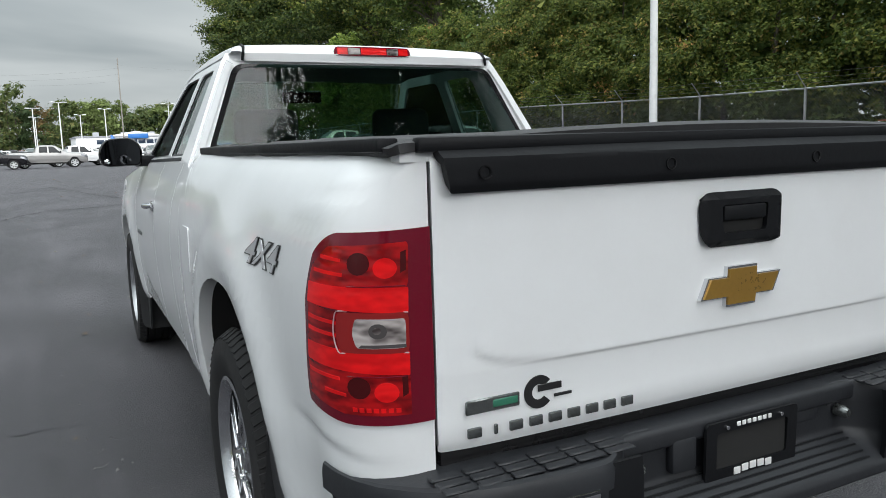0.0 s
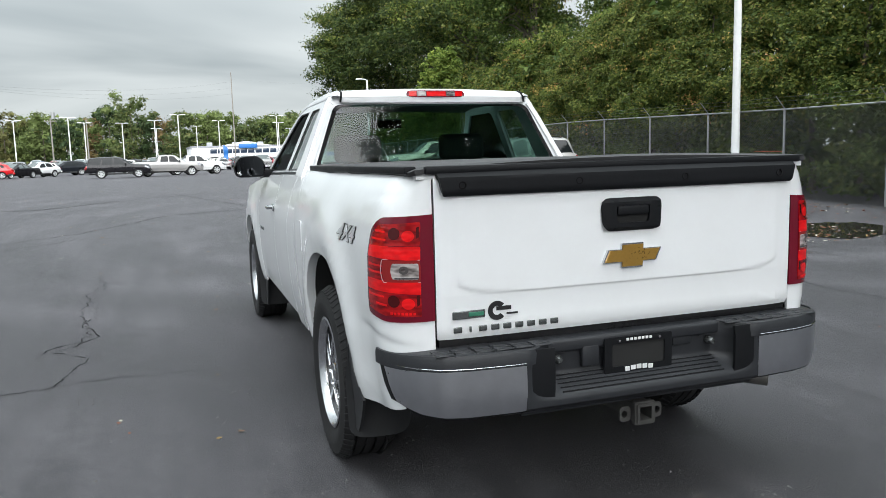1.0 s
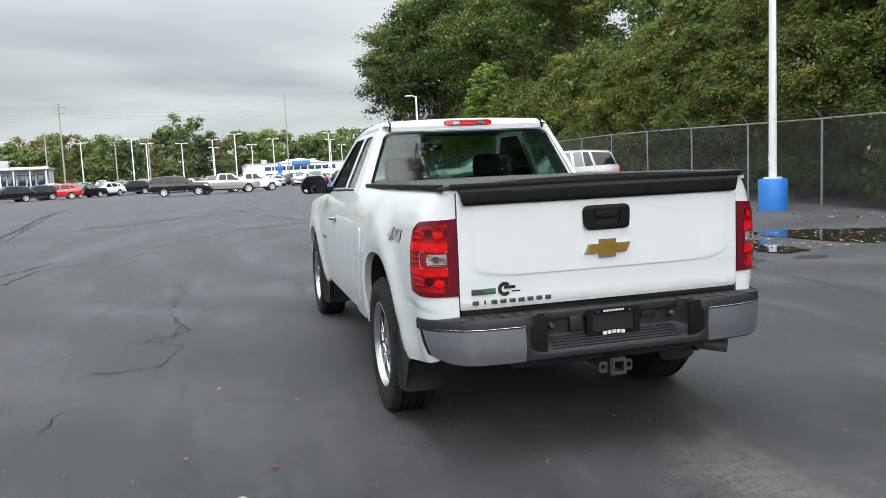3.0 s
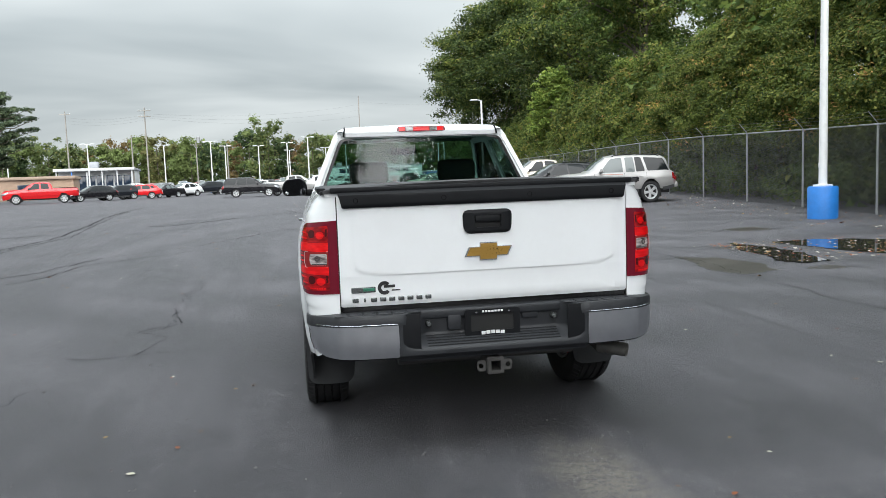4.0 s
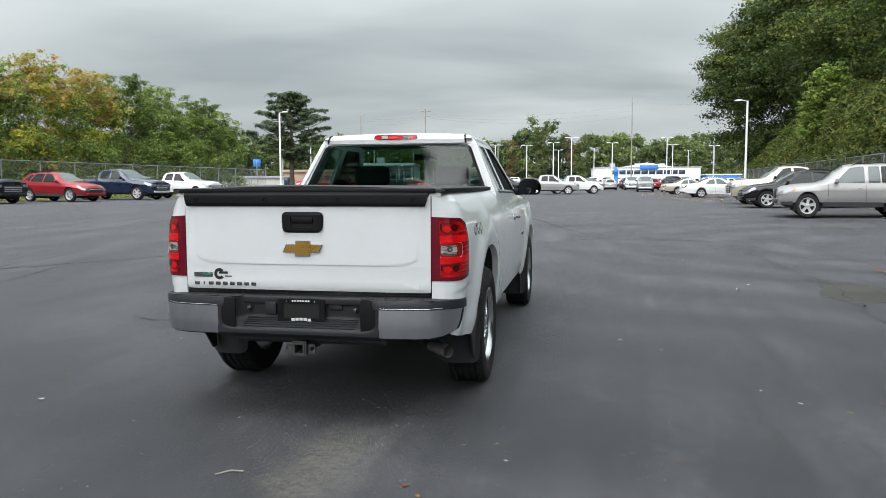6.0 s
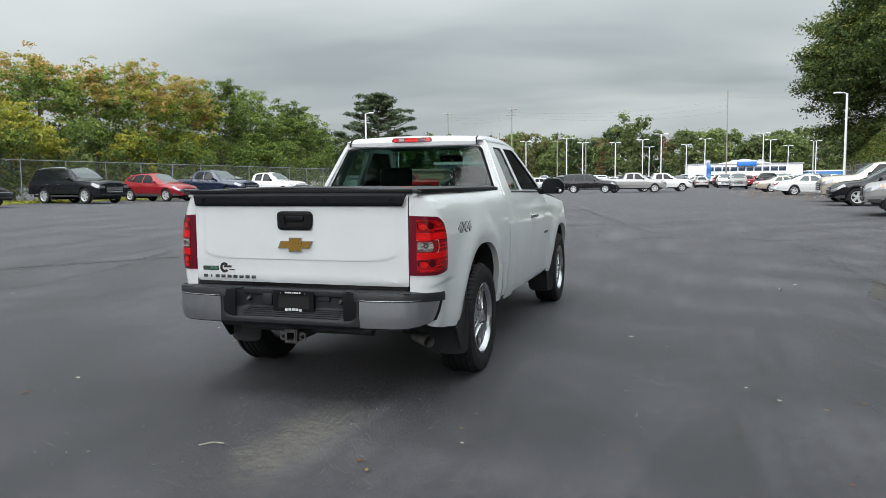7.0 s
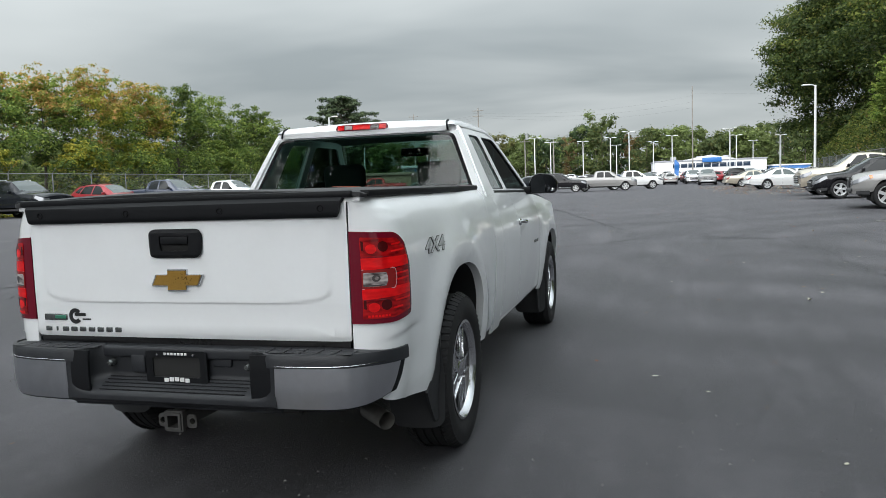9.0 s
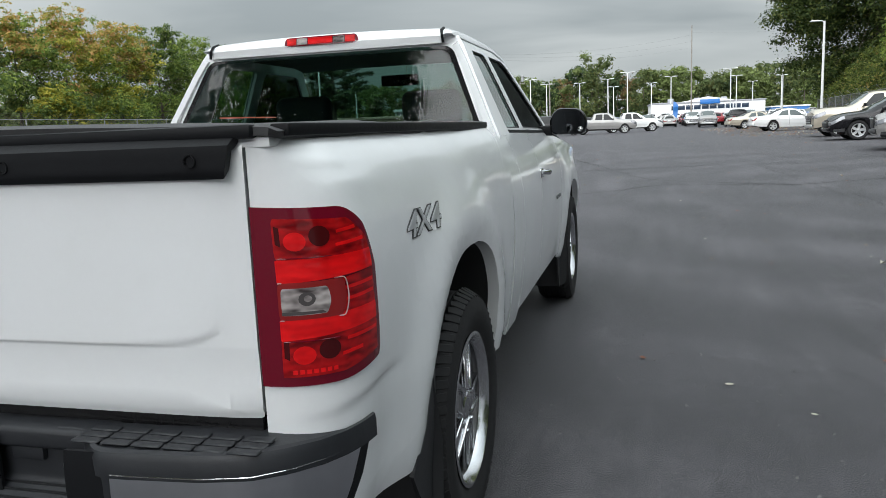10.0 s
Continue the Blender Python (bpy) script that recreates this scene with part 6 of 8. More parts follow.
# crowded rows of the sales lot further off
fleet = []
for i, (kind, paint, word) in enumerate((("wagon", "white", "white crossover"), ("crew", "silver", "silver pickup"), ("wagon", "grey", "grey crossover"), ("suv", "black", "black suv"), ("sedan", "silver", "silver sedan"), ("crew", "white", "white pickup"), ("wagon", "maroon", "dark red crossover"), ("wagon", "blue", "blue crossover"))):
    fleet.append(vehicle(kind, paint, word.replace(" ", "_"), word + " in the crowded rows of the sales lot", word.split()[-1], on_ground(-8 + 2.9 * i, 104, 180 if i % 2 else 0), (1, 1, 1), "sales lot rows", 0))
rng = random.Random(5)
for row, (y, x0, x1) in enumerate(((113, -12, 18), (121, -14, 20), (130, -30, 22), (142, -32, 26), (156, -30, 30), (172, -26, 34))):
    x = x0 + rng.random() * 2
    while x < x1:
        src = rng.choice(fleet)
        if rng.random() < 0.88:
            copy_thing(src, on_ground(x, y + rng.uniform(-0.4, 0.4), rng.choice((0, 180)) + rng.uniform(-4, 4)))
        x += rng.uniform(2.6, 3.1)
for x, y, rz, k in ((-24, 97, 140, 0), (-21, 99, 150, 2), (-12, 96, 120, 3), (-9.5, 98, 100, 4), (-28, 101, 100, 4)):
    copy_thing(fleet[k], on_ground(x, y, rz))


# ---- lamp posts, fences, buildings ----
POLE_WHITE = simple("pole_white", (0.72, 0.73, 0.73), 0.45, scale=12, grain=0.06, dirt=(0.45, 0.43, 0.40))
BASE_BLUE = simple("base_blue", (0.015, 0.16, 0.50), 0.5, scale=10, grain=0.15, bump=0.2, dirt=(0.10, 0.16, 0.28))
GALV = simple("galvanised", (0.34, 0.35, 0.35), 0.45, 0.6, scale=14, grain=0.15)
WIRE = simple("fence_wire", (0.17, 0.175, 0.175), 0.5, 0.4)
WOOD_POLE = simple("wood_pole", (0.24, 0.225, 0.20), 0.85, scale=8, grain=0.3)
LAMP_GLASS = simple("lamp_glass", (0.70, 0.71, 0.70), 0.3)
WALL_WHITE = simple("wall_white", (0.74, 0.75, 0.76), 0.6, scale=2, grain=0.06)
WALL_GREY = simple("wall_grey", (0.46, 0.47, 0.47), 0.7, scale=2, grain=0.08)
WALL_TAN = simple("wall_tan", (0.36, 0.25, 0.18), 0.8, scale=3, grain=0.15)
DARK_GLASS = simple("dark_window", (0.02, 0.035, 0.06), 0.08)
SIGN_BLUE = simple("sign_blue", (0.02, 0.14, 0.42), 0.4)
ROOF_GREY = simple("roof_grey", (0.30, 0.31, 0.33), 0.7)


def lamp_post(x, y, height=7.6, heads=1, facing=0.0, base=True, post_r=0.085, base_h=0.80, base_r=0.36, group="lamp posts"):
    z = ground_z(x, y)
    label = "white steel lamp post on a bright blue concrete base" if base else "white steel lamp post between parked cars"
    post = thing("lamp_post", label, "lamp post", group, "", pose(x, y, z, 0, 0, facing))
    if base:
        part("concrete_base", lathe([(0, -0.3), (base_r, -0.3), (base_r, base_h - 0.04), (base_r - 0.03, base_h), (0, base_h)], 28, "z"), BASE_BLUE, post, "blue painted concrete base")
        part("foot_plate", rbox((0.34, 0.34, 0.05), (0, 0, base_h + 0.025), 0.006), POLE_WHITE, post)
        part("hand_hole", rbox((0.07, 0.02, 0.13), (0.0, -post_r, base_h + 0.55), 0.004), POLE_WHITE, post)
    part("mast", tube([(0, 0, 0.0 if not base else base_h), (0, 0, height)], [post_r, post_r * 0.78], 12), POLE_WHITE, post)
    for k in range(heads):
        sgn = 1 if k == 0 else -1
        part("arm", tube([(0, 0, height - 0.10), (sgn * 0.14, 0, height + 0.02), (sgn * 0.42, 0, height + 0.06)], 0.035, 8), POLE_WHITE, post)
        bm = lathe([(0.0, 0.075), (0.16, 0.06), (0.22, 0.015), (0.225, -0.02), (0.18, -0.045), (0, -0.05)], 18, "z")
        for v in bm.verts:
            v.co = Vector((sgn * (0.66 + v.co.x * 1.55), v.co.y * 0.85, height + 0.045 + v.co.z))
        part("lamp_head", bm, LAMP_GLASS, post)
    return post


lamp_post(12.15, 13.9, 8.4, 1, 200, True, 0.105, 0.84, 0.37)
lamp_post(13.7, 61.5, 7.7, 1, 180, True, 0.10)
lamp_post(-28.9, 66.0, 7.9, 1, -10, True, 0.10)
far = lamp_post(-15.8, 111.0, 7.4, 2, 10, True)
for x, y in ((-15.6, 127.1), (-5.2, 120.2), (-5.9, 151.8), (-1.8, 105.4), (1.2, 143.7), (4.2, 123.5), (11.7, 110.3), (14.6, 132.6), (16.2, 96.5), (20.4, 161.2), (-10.3, 129.0), (-24, 120), (-33, 112), (-46, 118), (22.5, 140)):
    copy_thing(far, pose(x, y, ground_z(x, y), 0, 0, 10))


def chain_fence(name, x_at, y0, y1, gap, height, wire_gap, label, sgn):
    fence = thing(name, label, "fence")
    n = round((y1 - y0) / gap)
    pos = [(x_at(y0 + gap * i), y0 + gap * i) for i in range(n + 1)]
    z_at = [ground_z(*p) for p in pos]
    post_mesh = finish("post", tube([(0, 0, -0.2), (0, 0, height)], 0.032, 8), GALV)
    cap_mesh = finish("post_arm", tube([(0, 0, height), (sgn * 0.16, 0, height + 0.17), (sgn * 0.30, 0, height + 0.32)], 0.012, 6), GALV)
    for (x, y), z in zip(pos, z_at):
        for nm, me in (("post", post_mesh), ("post_arm", cap_mesh)):
            ob = new(nm, me)
            ob.parent = fence
            ob.matrix_basis = pose(x, y, z)
    for (a, za), (b, zb) in zip(zip(pos, z_at), zip(pos[1:], z_at[1:])):
        part("top_rail", tube([(*a, za + height - 0.02), (*b, zb + height - 0.02)], 0.022, 6), GALV, fence)
        for k in range(3):
            dx, dz = sgn * (0.08 + 0.10 * k), 0.09 + 0.10 * k
            part("barbed_wire", tube([(a[0] + dx, a[1], za + height + dz), ((a[0] + b[0]) / 2 + dx, (a[1] + b[1]) / 2, (za + zb) / 2 + height + dz - 0.02), (b[0] + dx, b[1], zb + height + dz)], 0.004, 3, cap=False), WIRE, fence)
    # woven wire, one diagonal after another
    verts, faces = [], []
    r = 0.0028 if wire_gap < 0.1 else 0.004

    def bar(p, q):
        i = len(verts)
        d = (q - p).normalized()
        s = d.cross(Vector((1, 0, 0))).normalized() * r
        u = Vector((r, 0, 0))
        for c in (p, q):
            verts.extend([tuple(c + s), tuple(c + u * 0.9 - s * 0.5), tuple(c - u * 0.9 - s * 0.5)])
        faces.extend([(i, i + 1, i + 4, i + 3), (i + 1, i + 2, i + 5, i + 4), (i + 2, i, i + 3, i + 5)])

    def place(s, h):
        y = y0 + s
        x = x_at(y)
        k = min(n - 1, max(0, int(s / gap)))
        z = z_at[k] + (z_at[k + 1] - z_at[k]) * (s / gap - k)
        return Vector((x - sgn * 0.0, y, z + 0.03 + h))

    span, hh = gap * n, height - 0.06
    c = -hh
    while c < span:
        for up in (1, -1):
            s0, s1 = max(0, c), min(span, c + hh)
            if s1 - s0 > 0.05:
                h0, h1 = s0 - c, s1 - c
                if up < 0:
                    h0, h1 = hh - h0, hh - h1
                bar(place(s0, h0), place(s1, h1))
        c += wire_gap
    me = bpy.data.meshes.new("wire_mesh")
    me.from_pydata(verts, [], faces)
    me.materials.append(WIRE)
    ob = new("wire_mesh", me)
    ob.parent = fence
    tagged(ob, kind="stuff")
    return fence


def right_fence_x(y):
    return 13.75 + 0.05 * (y - 14.1)


def left_fence_x(y):
    return -31.6 + 0.03 * (y - 30)


chain_fence("chain_link_fence", right_fence_x, 0.5, 81, 3.35, 2.40, 0.075, "galvanised chain-link fence with barbed wire along the hedge", -1)
chain_fence("chain_link_fence", left_fence_x, 6, 66, 3.0, 2.35, 0.14, "galvanised chain-link fence with barbed wire before trees", 1)


def building(name, label, x, y, rz, width, depth, height, wall, windows=(), fascia=None):
    z = ground_z(x, y)
    b = thing(name, label, "building", "", "", pose(x, y, z - 0.1, 0, 0, rz))
    part("wall", rbox((width, depth, height), (0, 0, height / 2), 0.03), wall, b)
    part("roof", rbox((width + 0.5, depth + 0.5, 0.35), (0, 0, height + 0.17), 0.03), fascia or ROOF_GREY, b)
    for x0, x1, z0, z1 in windows:
        win = new("window")
        win.parent = b
        part("pane", rbox((x1 - x0, 0.08, z1 - z0), ((x0 + x1) / 2, -depth / 2 - 0.01, (z0 + z1) / 2), 0.01), DARK_GLASS, win)
        part("frame", rbox((x1 - x0 + 0.15, 0.05, 0.10), ((x0 + x1) / 2, -depth / 2 - 0.03, z0 - 0.03), 0.01), ROOF_GREY, win)
    return b


show = building("showroom", "long white showroom with dark strip windows and blue gable sign", 15.5, 235, 3, 30, 22, 4.7, WALL_WHITE, [(-10 + 2.1 * i, -8.15 + 2.1 * i, 2.9, 4.1) for i in range(10)])
bm = bmesh.new()
vs = [bm.verts.new(p) for p in ((-7.5, -11.3, 4.95), (7.5, -11.3, 4.95), (0, -11.3, 6.3), (-7.5, 8, 4.95), (7.5, 8, 4.95), (0, 8, 6.3))]
for f in ((0, 1, 2), (5, 4, 3), (0, 2, 5, 3), (1, 4, 5, 2), (0, 3, 4, 1)):
    bm.faces.new([vs[i] for i in f])
part("gable", bm, WALL_WHITE, show)
part("sign", rbox((5.2, 0.3, 1.3), (0.5, -11.55, 4.9), 0.1), SIGN_BLUE, show, "blue fascia sign")
for k in range(3):
    part("roof_unit", rbox((1.6, 1.6, 1.5), (-9 + k * 7.5, 2, 5.6), 0.1), ROOF_GREY, show)
building("office", "low blue-roofed office beside the showroom", 39, 240, 0, 10, 10, 2.6, SIGN_BLUE, (), WALL_WHITE)
mall = building("shop_row", "low pale shop row with a long flat canopy", -37.2, 134, 8, 11.4, 12, 4.0, WALL_GREY, [(-5.4 + 1.36 * i, -4.3 + 1.36 * i, 0.4, 3.2) for i in range(8)], ROOF_GREY)
part("canopy", rbox((12.0, 3.0, 0.45), (0, -6.8, 4.15), 0.05), WALL_GREY, mall)
for k in range(6):
    part("pillar", rbox((0.18, 0.18, 3.9), (-5.6 + 2.24 * k, -8.0, 1.95), 0.02), WALL_GREY if k != 1 else SIGN_BLUE, mall)
part("roof_unit", rbox((1.5, 1.5, 1.3), (-1.0, 0, 5.0), 0.1), ROOF_GREY, mall)
building("brick_shop", "tan brick building with a shallow roof", -35.6, 97, 12, 10, 9, 2.5, WALL_TAN, [(-5, -3.6, 0.8, 1.9), (-1, 0.4, 0.8, 1.9)], simple("tan_roof", (0.36, 0.27, 0.21), 0.85, scale=4))
building("shed", "long low white shed behind the fence", -58, 96, 20, 34, 8, 1.7, simple("shed_wall", (0.42, 0.42, 0.40), 0.8, scale=3), ())


def utility_pole(x, y, h, arms=2):
    z = ground_z(x, y)
    p = thing("utility_pole", "weathered wooden utility pole carrying wires", "utility pole", "utility poles", "", pose(x, y, z))
    part("mast", tube([(0, 0, -0.3), (0, 0, h)], [0.14, 0.09], 10), WOOD_POLE, p)
    for k in range(arms):
        part("crossarm", rbox((1.9, 0.10, 0.11), (0, -0.12, h - 0.5 - 0.9 * k), 0.01), WOOD_POLE, p)
        for s in (-0.85, -0.4, 0.4, 0.85):
            part("insulator", lathe([(0, 0.0), (0.05, 0.0), (0.04, 0.10), (0.0, 0.14)], 8, "z", centre=(s, -0.12, h - 0.42 - 0.9 * k)), GALV, p)
    return p


for x, y, h, arms in ((-27.1, 122.9, 13.5, 2), (-43.5, 138.3, 14.5, 1), (-21.5, 136, 8.6, 1), (-16, 134, 8.2, 1), (8.7, 157.0, 18.5, 0), (-52, 120, 14.5, 0), (-30.5, 128, 9.5, 0)):
    utility_pole(x, y, h, arms)
part("transformer", lathe([(0, -0.55), (0.28, -0.55), (0.30, 0.5), (0.0, 0.6)], 14, "z", centre=(0.45, -0.2, 9.0)), GALV, bpy.data.objects["utility_pole.002"])


def wire_run(a, b, sag, h):
    pts = []
    for i in range(13):
        k = i / 12
        pts.append((a[0] + (b[0] - a[0]) * k, a[1] + (b[1] - a[1]) * k, a[2] + (b[2] - a[2]) * k - sag * 4 * k * (1 - k)))
    w = part("power_line", tube(pts, 0.009, 4, cap=False), WIRE)
    tagged(w, "thin dark overhead power line between poles", "cable", "power lines")


for k in range(3):
    wire_run((-27.1 + 0.8 * k - 0.8, 122.9, 13.4 - k * 0.4), (8.7, 157.0, 17.5 - k * 1.2), 1.2, 0)
    wire_run((-43.5, 138.3, 14.4 - 0.5 * k), (-27.1, 122.9, 13.2 - 0.4 * k), 0.6, 0)
wire_run((8.7, 157, 18.0), (46, 150, 17.0), 0.8, 0)
sg = thing("pole_sign", "small blue sign on a tall thin post", "sign", "", "", pose(-45.4, 95.7, ground_z(-45.4, 95.7), 0, 0, 15))
part("post", tube([(0, 0, -0.2), (0, 0, 4.2)], 0.07, 8), GALV, sg)
part("panel", rbox((1.0, 0.12, 1.0), (0, 0, 3.8), 0.03), SIGN_BLUE, sg)
fl = thing("banner_flag", "narrow blue feather flag on the sales lot", "flag", "", "", pose(4.4, 118, ground_z(4.4, 118)))
part("staff", tube([(0, 0, 0), (0, 0, 3.6)], 0.03, 6), GALV, fl)
part("cloth", plate(rounded([(0.02, 0.8), (0.6, 0.9), (0.75, 2.9), (0.3, 3.5), (0.02, 3.5)], 0.15), lambda x, z: Vector((x, 0.08 * math.sin(4 * z), z)), (), spread(0.8, 3.5, 8), thick=0.01), SIGN_BLUE, fl)


# ---- trees and hedge ----
BARK = simple("bark", (0.10, 0.085, 0.065), 0.9, scale=5, grain=0.35, bump=0.4)
GREENS = {
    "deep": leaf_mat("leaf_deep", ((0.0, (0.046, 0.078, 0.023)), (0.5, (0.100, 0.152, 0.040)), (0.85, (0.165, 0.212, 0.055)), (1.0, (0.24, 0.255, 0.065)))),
    # darker copy of deep: the shade within dense crowns is put into the colour
    "dark": leaf_mat("leaf_shaded", ((0.0, (0.024, 0.042, 0.014)), (0.5, (0.055, 0.085, 0.024)), (0.85, (0.100, 0.130, 0.034)), (1.0, (0.17, 0.18, 0.05)))),
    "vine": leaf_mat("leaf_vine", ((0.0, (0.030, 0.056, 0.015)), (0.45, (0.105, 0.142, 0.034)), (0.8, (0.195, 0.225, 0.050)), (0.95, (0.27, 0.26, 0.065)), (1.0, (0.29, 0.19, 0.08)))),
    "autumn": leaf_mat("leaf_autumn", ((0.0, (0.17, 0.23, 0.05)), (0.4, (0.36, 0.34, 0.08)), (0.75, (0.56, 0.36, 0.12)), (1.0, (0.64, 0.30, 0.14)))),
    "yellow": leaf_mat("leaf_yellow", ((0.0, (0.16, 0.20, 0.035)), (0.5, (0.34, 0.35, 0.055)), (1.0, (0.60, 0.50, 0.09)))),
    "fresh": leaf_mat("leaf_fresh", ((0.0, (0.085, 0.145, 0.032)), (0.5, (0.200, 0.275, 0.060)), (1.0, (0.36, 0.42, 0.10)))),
    "pine": leaf_mat("needles", ((0.0, (0.040, 0.062, 0.034)), (0.6, (0.075, 0.105, 0.055)), (1.0, (0.125, 0.150, 0.075))), 0.15),
    "far": leaf_mat("leaf_far", ((0.0, (0.078, 0.110, 0.048)), (0.5, (0.120, 0.155, 0.060)), (0.85, (0.175, 0.195, 0.075)), (1.0, (0.23, 0.22, 0.085)))),
}


def leaf_cloud(rng, centres, radii, count, size, flat=0.0, drop=0.0, shell=0.5):
    """Corners of many small pointed leaves that clothe rounded clumps, turned outward and up."""
    centres, radii = np.asarray(centres, float), np.asarray(radii, float)
    weight = radii.prod(1) ** (2 / 3)
    pick = rng.choice(len(centres), count, p=weight / weight.sum())
    d = rng.normal(size=(count, 3))
    d /= np.linalg.norm(d, axis=1)[:, None]
    up = rng.random(count) < 0.55
    d[up, 2] = np.abs(d[up, 2])
    r = 1.02 - (0.35 + 0.5 * (1 - shell)) * rng.random(count) ** 1.3 + 0.24 * rng.normal(size=count)
    p = centres[pick] + d * r[:, None] * radii[pick]
    p[:, 2] -= drop * rng.random(count) ** 2
    n = d + rng.normal(size=(count, 3)) * 0.55
    n[:, 2] += 0.55 + flat
    n /= np.linalg.norm(n, axis=1)[:, None]
    a = np.cross(n, rng.normal(size=(count, 3)))
    a /= np.linalg.norm(a, axis=1)[:, None]
    b = np.cross(n, a)
    s = size * (0.6 + 0.8 * rng.random(count))[:, None]
    c = np.stack([p + a * s * 0.6, p - a * s * 0.4 + b * s * 0.36, p - a * s * 0.4 - b * s * 0.36], 1)
    return c.reshape(-1, 3)


def leaf_mesh(name, clouds, mats, corners=3):
    """One mesh of leaves; each cloud has its own material."""
    verts = np.concatenate(clouds)
    n = len(verts) // corners
    me = bpy.data.meshes.new(name)
    me.vertices.add(len(verts))
    me.vertices.foreach_set("co", verts.ravel())
    me.loops.add(n * corners)
    me.loops.foreach_set("vertex_index", np.arange(n * corners, dtype=np.int32))
    me.polygons.add(n)
    me.polygons.foreach_set("loop_start", np.arange(0, n * corners, corners, dtype=np.int32))
    idx = np.concatenate([np.full(len(c) // corners, i, dtype=np.int32) for i, c in enumerate(clouds)])
    for m in mats:
        me.materials.append(m)
    me.polygons.foreach_set("material_index", idx)
    me.update(calc_edges=True)
    return me


def tree(name, label, x, y, height, spread_r, crown_low, seed, mats, leaves, size, trunk_r=0.22, open_=0.35, droop=0.0, lean=(0, 0), z=None, full=1.0, clumps=0):
    """Trunk, limbs and twigs carrying leafy clumps inside an uneven crown; mats: (material, share) pairs, later ones towards the top."""
    rng = np.random.default_rng(seed)
    t = thing(name, label, "tree", "", "", pose(x, y, ground_z(x, y) - 0.1 if z is None else z))
    mid_z, half_z = (height + crown_low) / 2, (height - crown_low) / 2
    count = clumps or int(130 + 22 * height)
    cs, rs, rel = [], [], []
    for i in range(count):
        d = Vector(rng.normal(size=3)).normalized()
        if rng.random() < 0.35:
            d.z = abs(d.z)
        lump = 1 + 0.38 * noise.noise(d * 1.9 + Vector((seed, 0, 0))) + 0.30 * noise.noise(d * 4.3 + Vector((0, seed, 0)))
        u = (0.38 + 0.62 * rng.random() ** 0.6) * lump * 0.90
        taper = 1.0 - 0.22 * d.z
        p = Vector((lean[0] * 0.7 + d.x * spread_r * u * taper, lean[1] * 0.7 + d.y * spread_r * u * taper, mid_z + d.z * half_z * min(u, 1.0)))
        p.z -= droop * 2.0 * max(0.0, u - 0.6)
        cr = spread_r * (0.075 + 0.085 * rng.random()) * full
        cs.append(p[:])
        rs.append((cr * 1.15, cr * 1.15, cr * (0.80 - 0.3 * open_)))
        rel.append((p.z - crown_low) / (height - crown_low))
    cs, rs, rel = np.array(cs), np.array(rs), np.array(rel)
    bm = bmesh.new()
    top = height * 0.86
    trunk = [Vector((lean[0] * k + 0.25 * math.sin(3 * k + seed) * k, lean[1] * k + 0.2 * math.cos(2.3 * k + seed) * k, top * k)) for k in np.linspace(0, 1, 9)]
    tube(trunk, [trunk_r * (1.25 if i == 0 else 1 - 0.85 * i / 8) for i in range(9)], 9, bm=bm)
    # limbs reach for clumps spread over the crown, twigs for the clumps next to them
    limbs = []
    for i in range(10 + int(height * 0.6)):
        end = Vector(cs[rng.integers(count)])
        k = min(0.96, max(0.18, (end.z - 0.55 * math.hypot(end.x, end.y)) / top))
        j = min(7, int(k * 8))
        base = trunk[j].lerp(trunk[j + 1], k * 8 - j)
        bend = base.lerp(end, 0.5) + Vector((0, 0, 0.10 * (end - base).length))
        r0 = trunk_r * (0.46 - 0.28 * k)
        tube([base, bend, end], [r0, r0 * 0.6, r0 * 0.22], 6, bm=bm)
        limbs += [(base.lerp(bend, 0.5), r0 * 0.8), (bend, r0 * 0.6), (bend.lerp(end, 0.5), r0 * 0.4)]
    for i in range(0, count, 2):
        end = Vector(cs[i])
        start, r0 = min(limbs, key=lambda q: (q[0] - end).length)
        tube([start, end], [r0 * 0.5, r0 * 0.12], 4, bm=bm, cap=False)
    part("trunk", bm, BARK, t)
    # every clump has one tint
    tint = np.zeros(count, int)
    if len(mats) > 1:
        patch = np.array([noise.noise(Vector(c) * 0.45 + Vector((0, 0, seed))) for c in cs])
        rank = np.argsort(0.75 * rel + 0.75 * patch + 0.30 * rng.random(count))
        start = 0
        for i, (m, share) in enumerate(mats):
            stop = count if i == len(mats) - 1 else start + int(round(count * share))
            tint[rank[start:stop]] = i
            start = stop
    clouds, used = [], []
    for i, (m, share) in enumerate(mats):
        own = tint == i
        if own.any():
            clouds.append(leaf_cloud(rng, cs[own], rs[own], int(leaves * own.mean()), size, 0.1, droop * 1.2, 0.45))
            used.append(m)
    ob = new("crown", leaf_mesh("crown", clouds, used))
    ob.parent = t
    return t


G = GREENS
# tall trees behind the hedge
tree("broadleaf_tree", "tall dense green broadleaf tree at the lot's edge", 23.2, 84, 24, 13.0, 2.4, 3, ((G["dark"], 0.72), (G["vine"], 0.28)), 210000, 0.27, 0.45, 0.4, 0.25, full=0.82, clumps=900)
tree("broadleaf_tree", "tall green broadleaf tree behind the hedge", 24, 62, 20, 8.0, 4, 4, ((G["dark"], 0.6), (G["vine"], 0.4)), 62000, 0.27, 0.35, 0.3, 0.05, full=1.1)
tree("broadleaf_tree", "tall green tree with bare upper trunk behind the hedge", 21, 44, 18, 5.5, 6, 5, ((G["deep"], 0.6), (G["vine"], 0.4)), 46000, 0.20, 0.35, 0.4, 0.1)
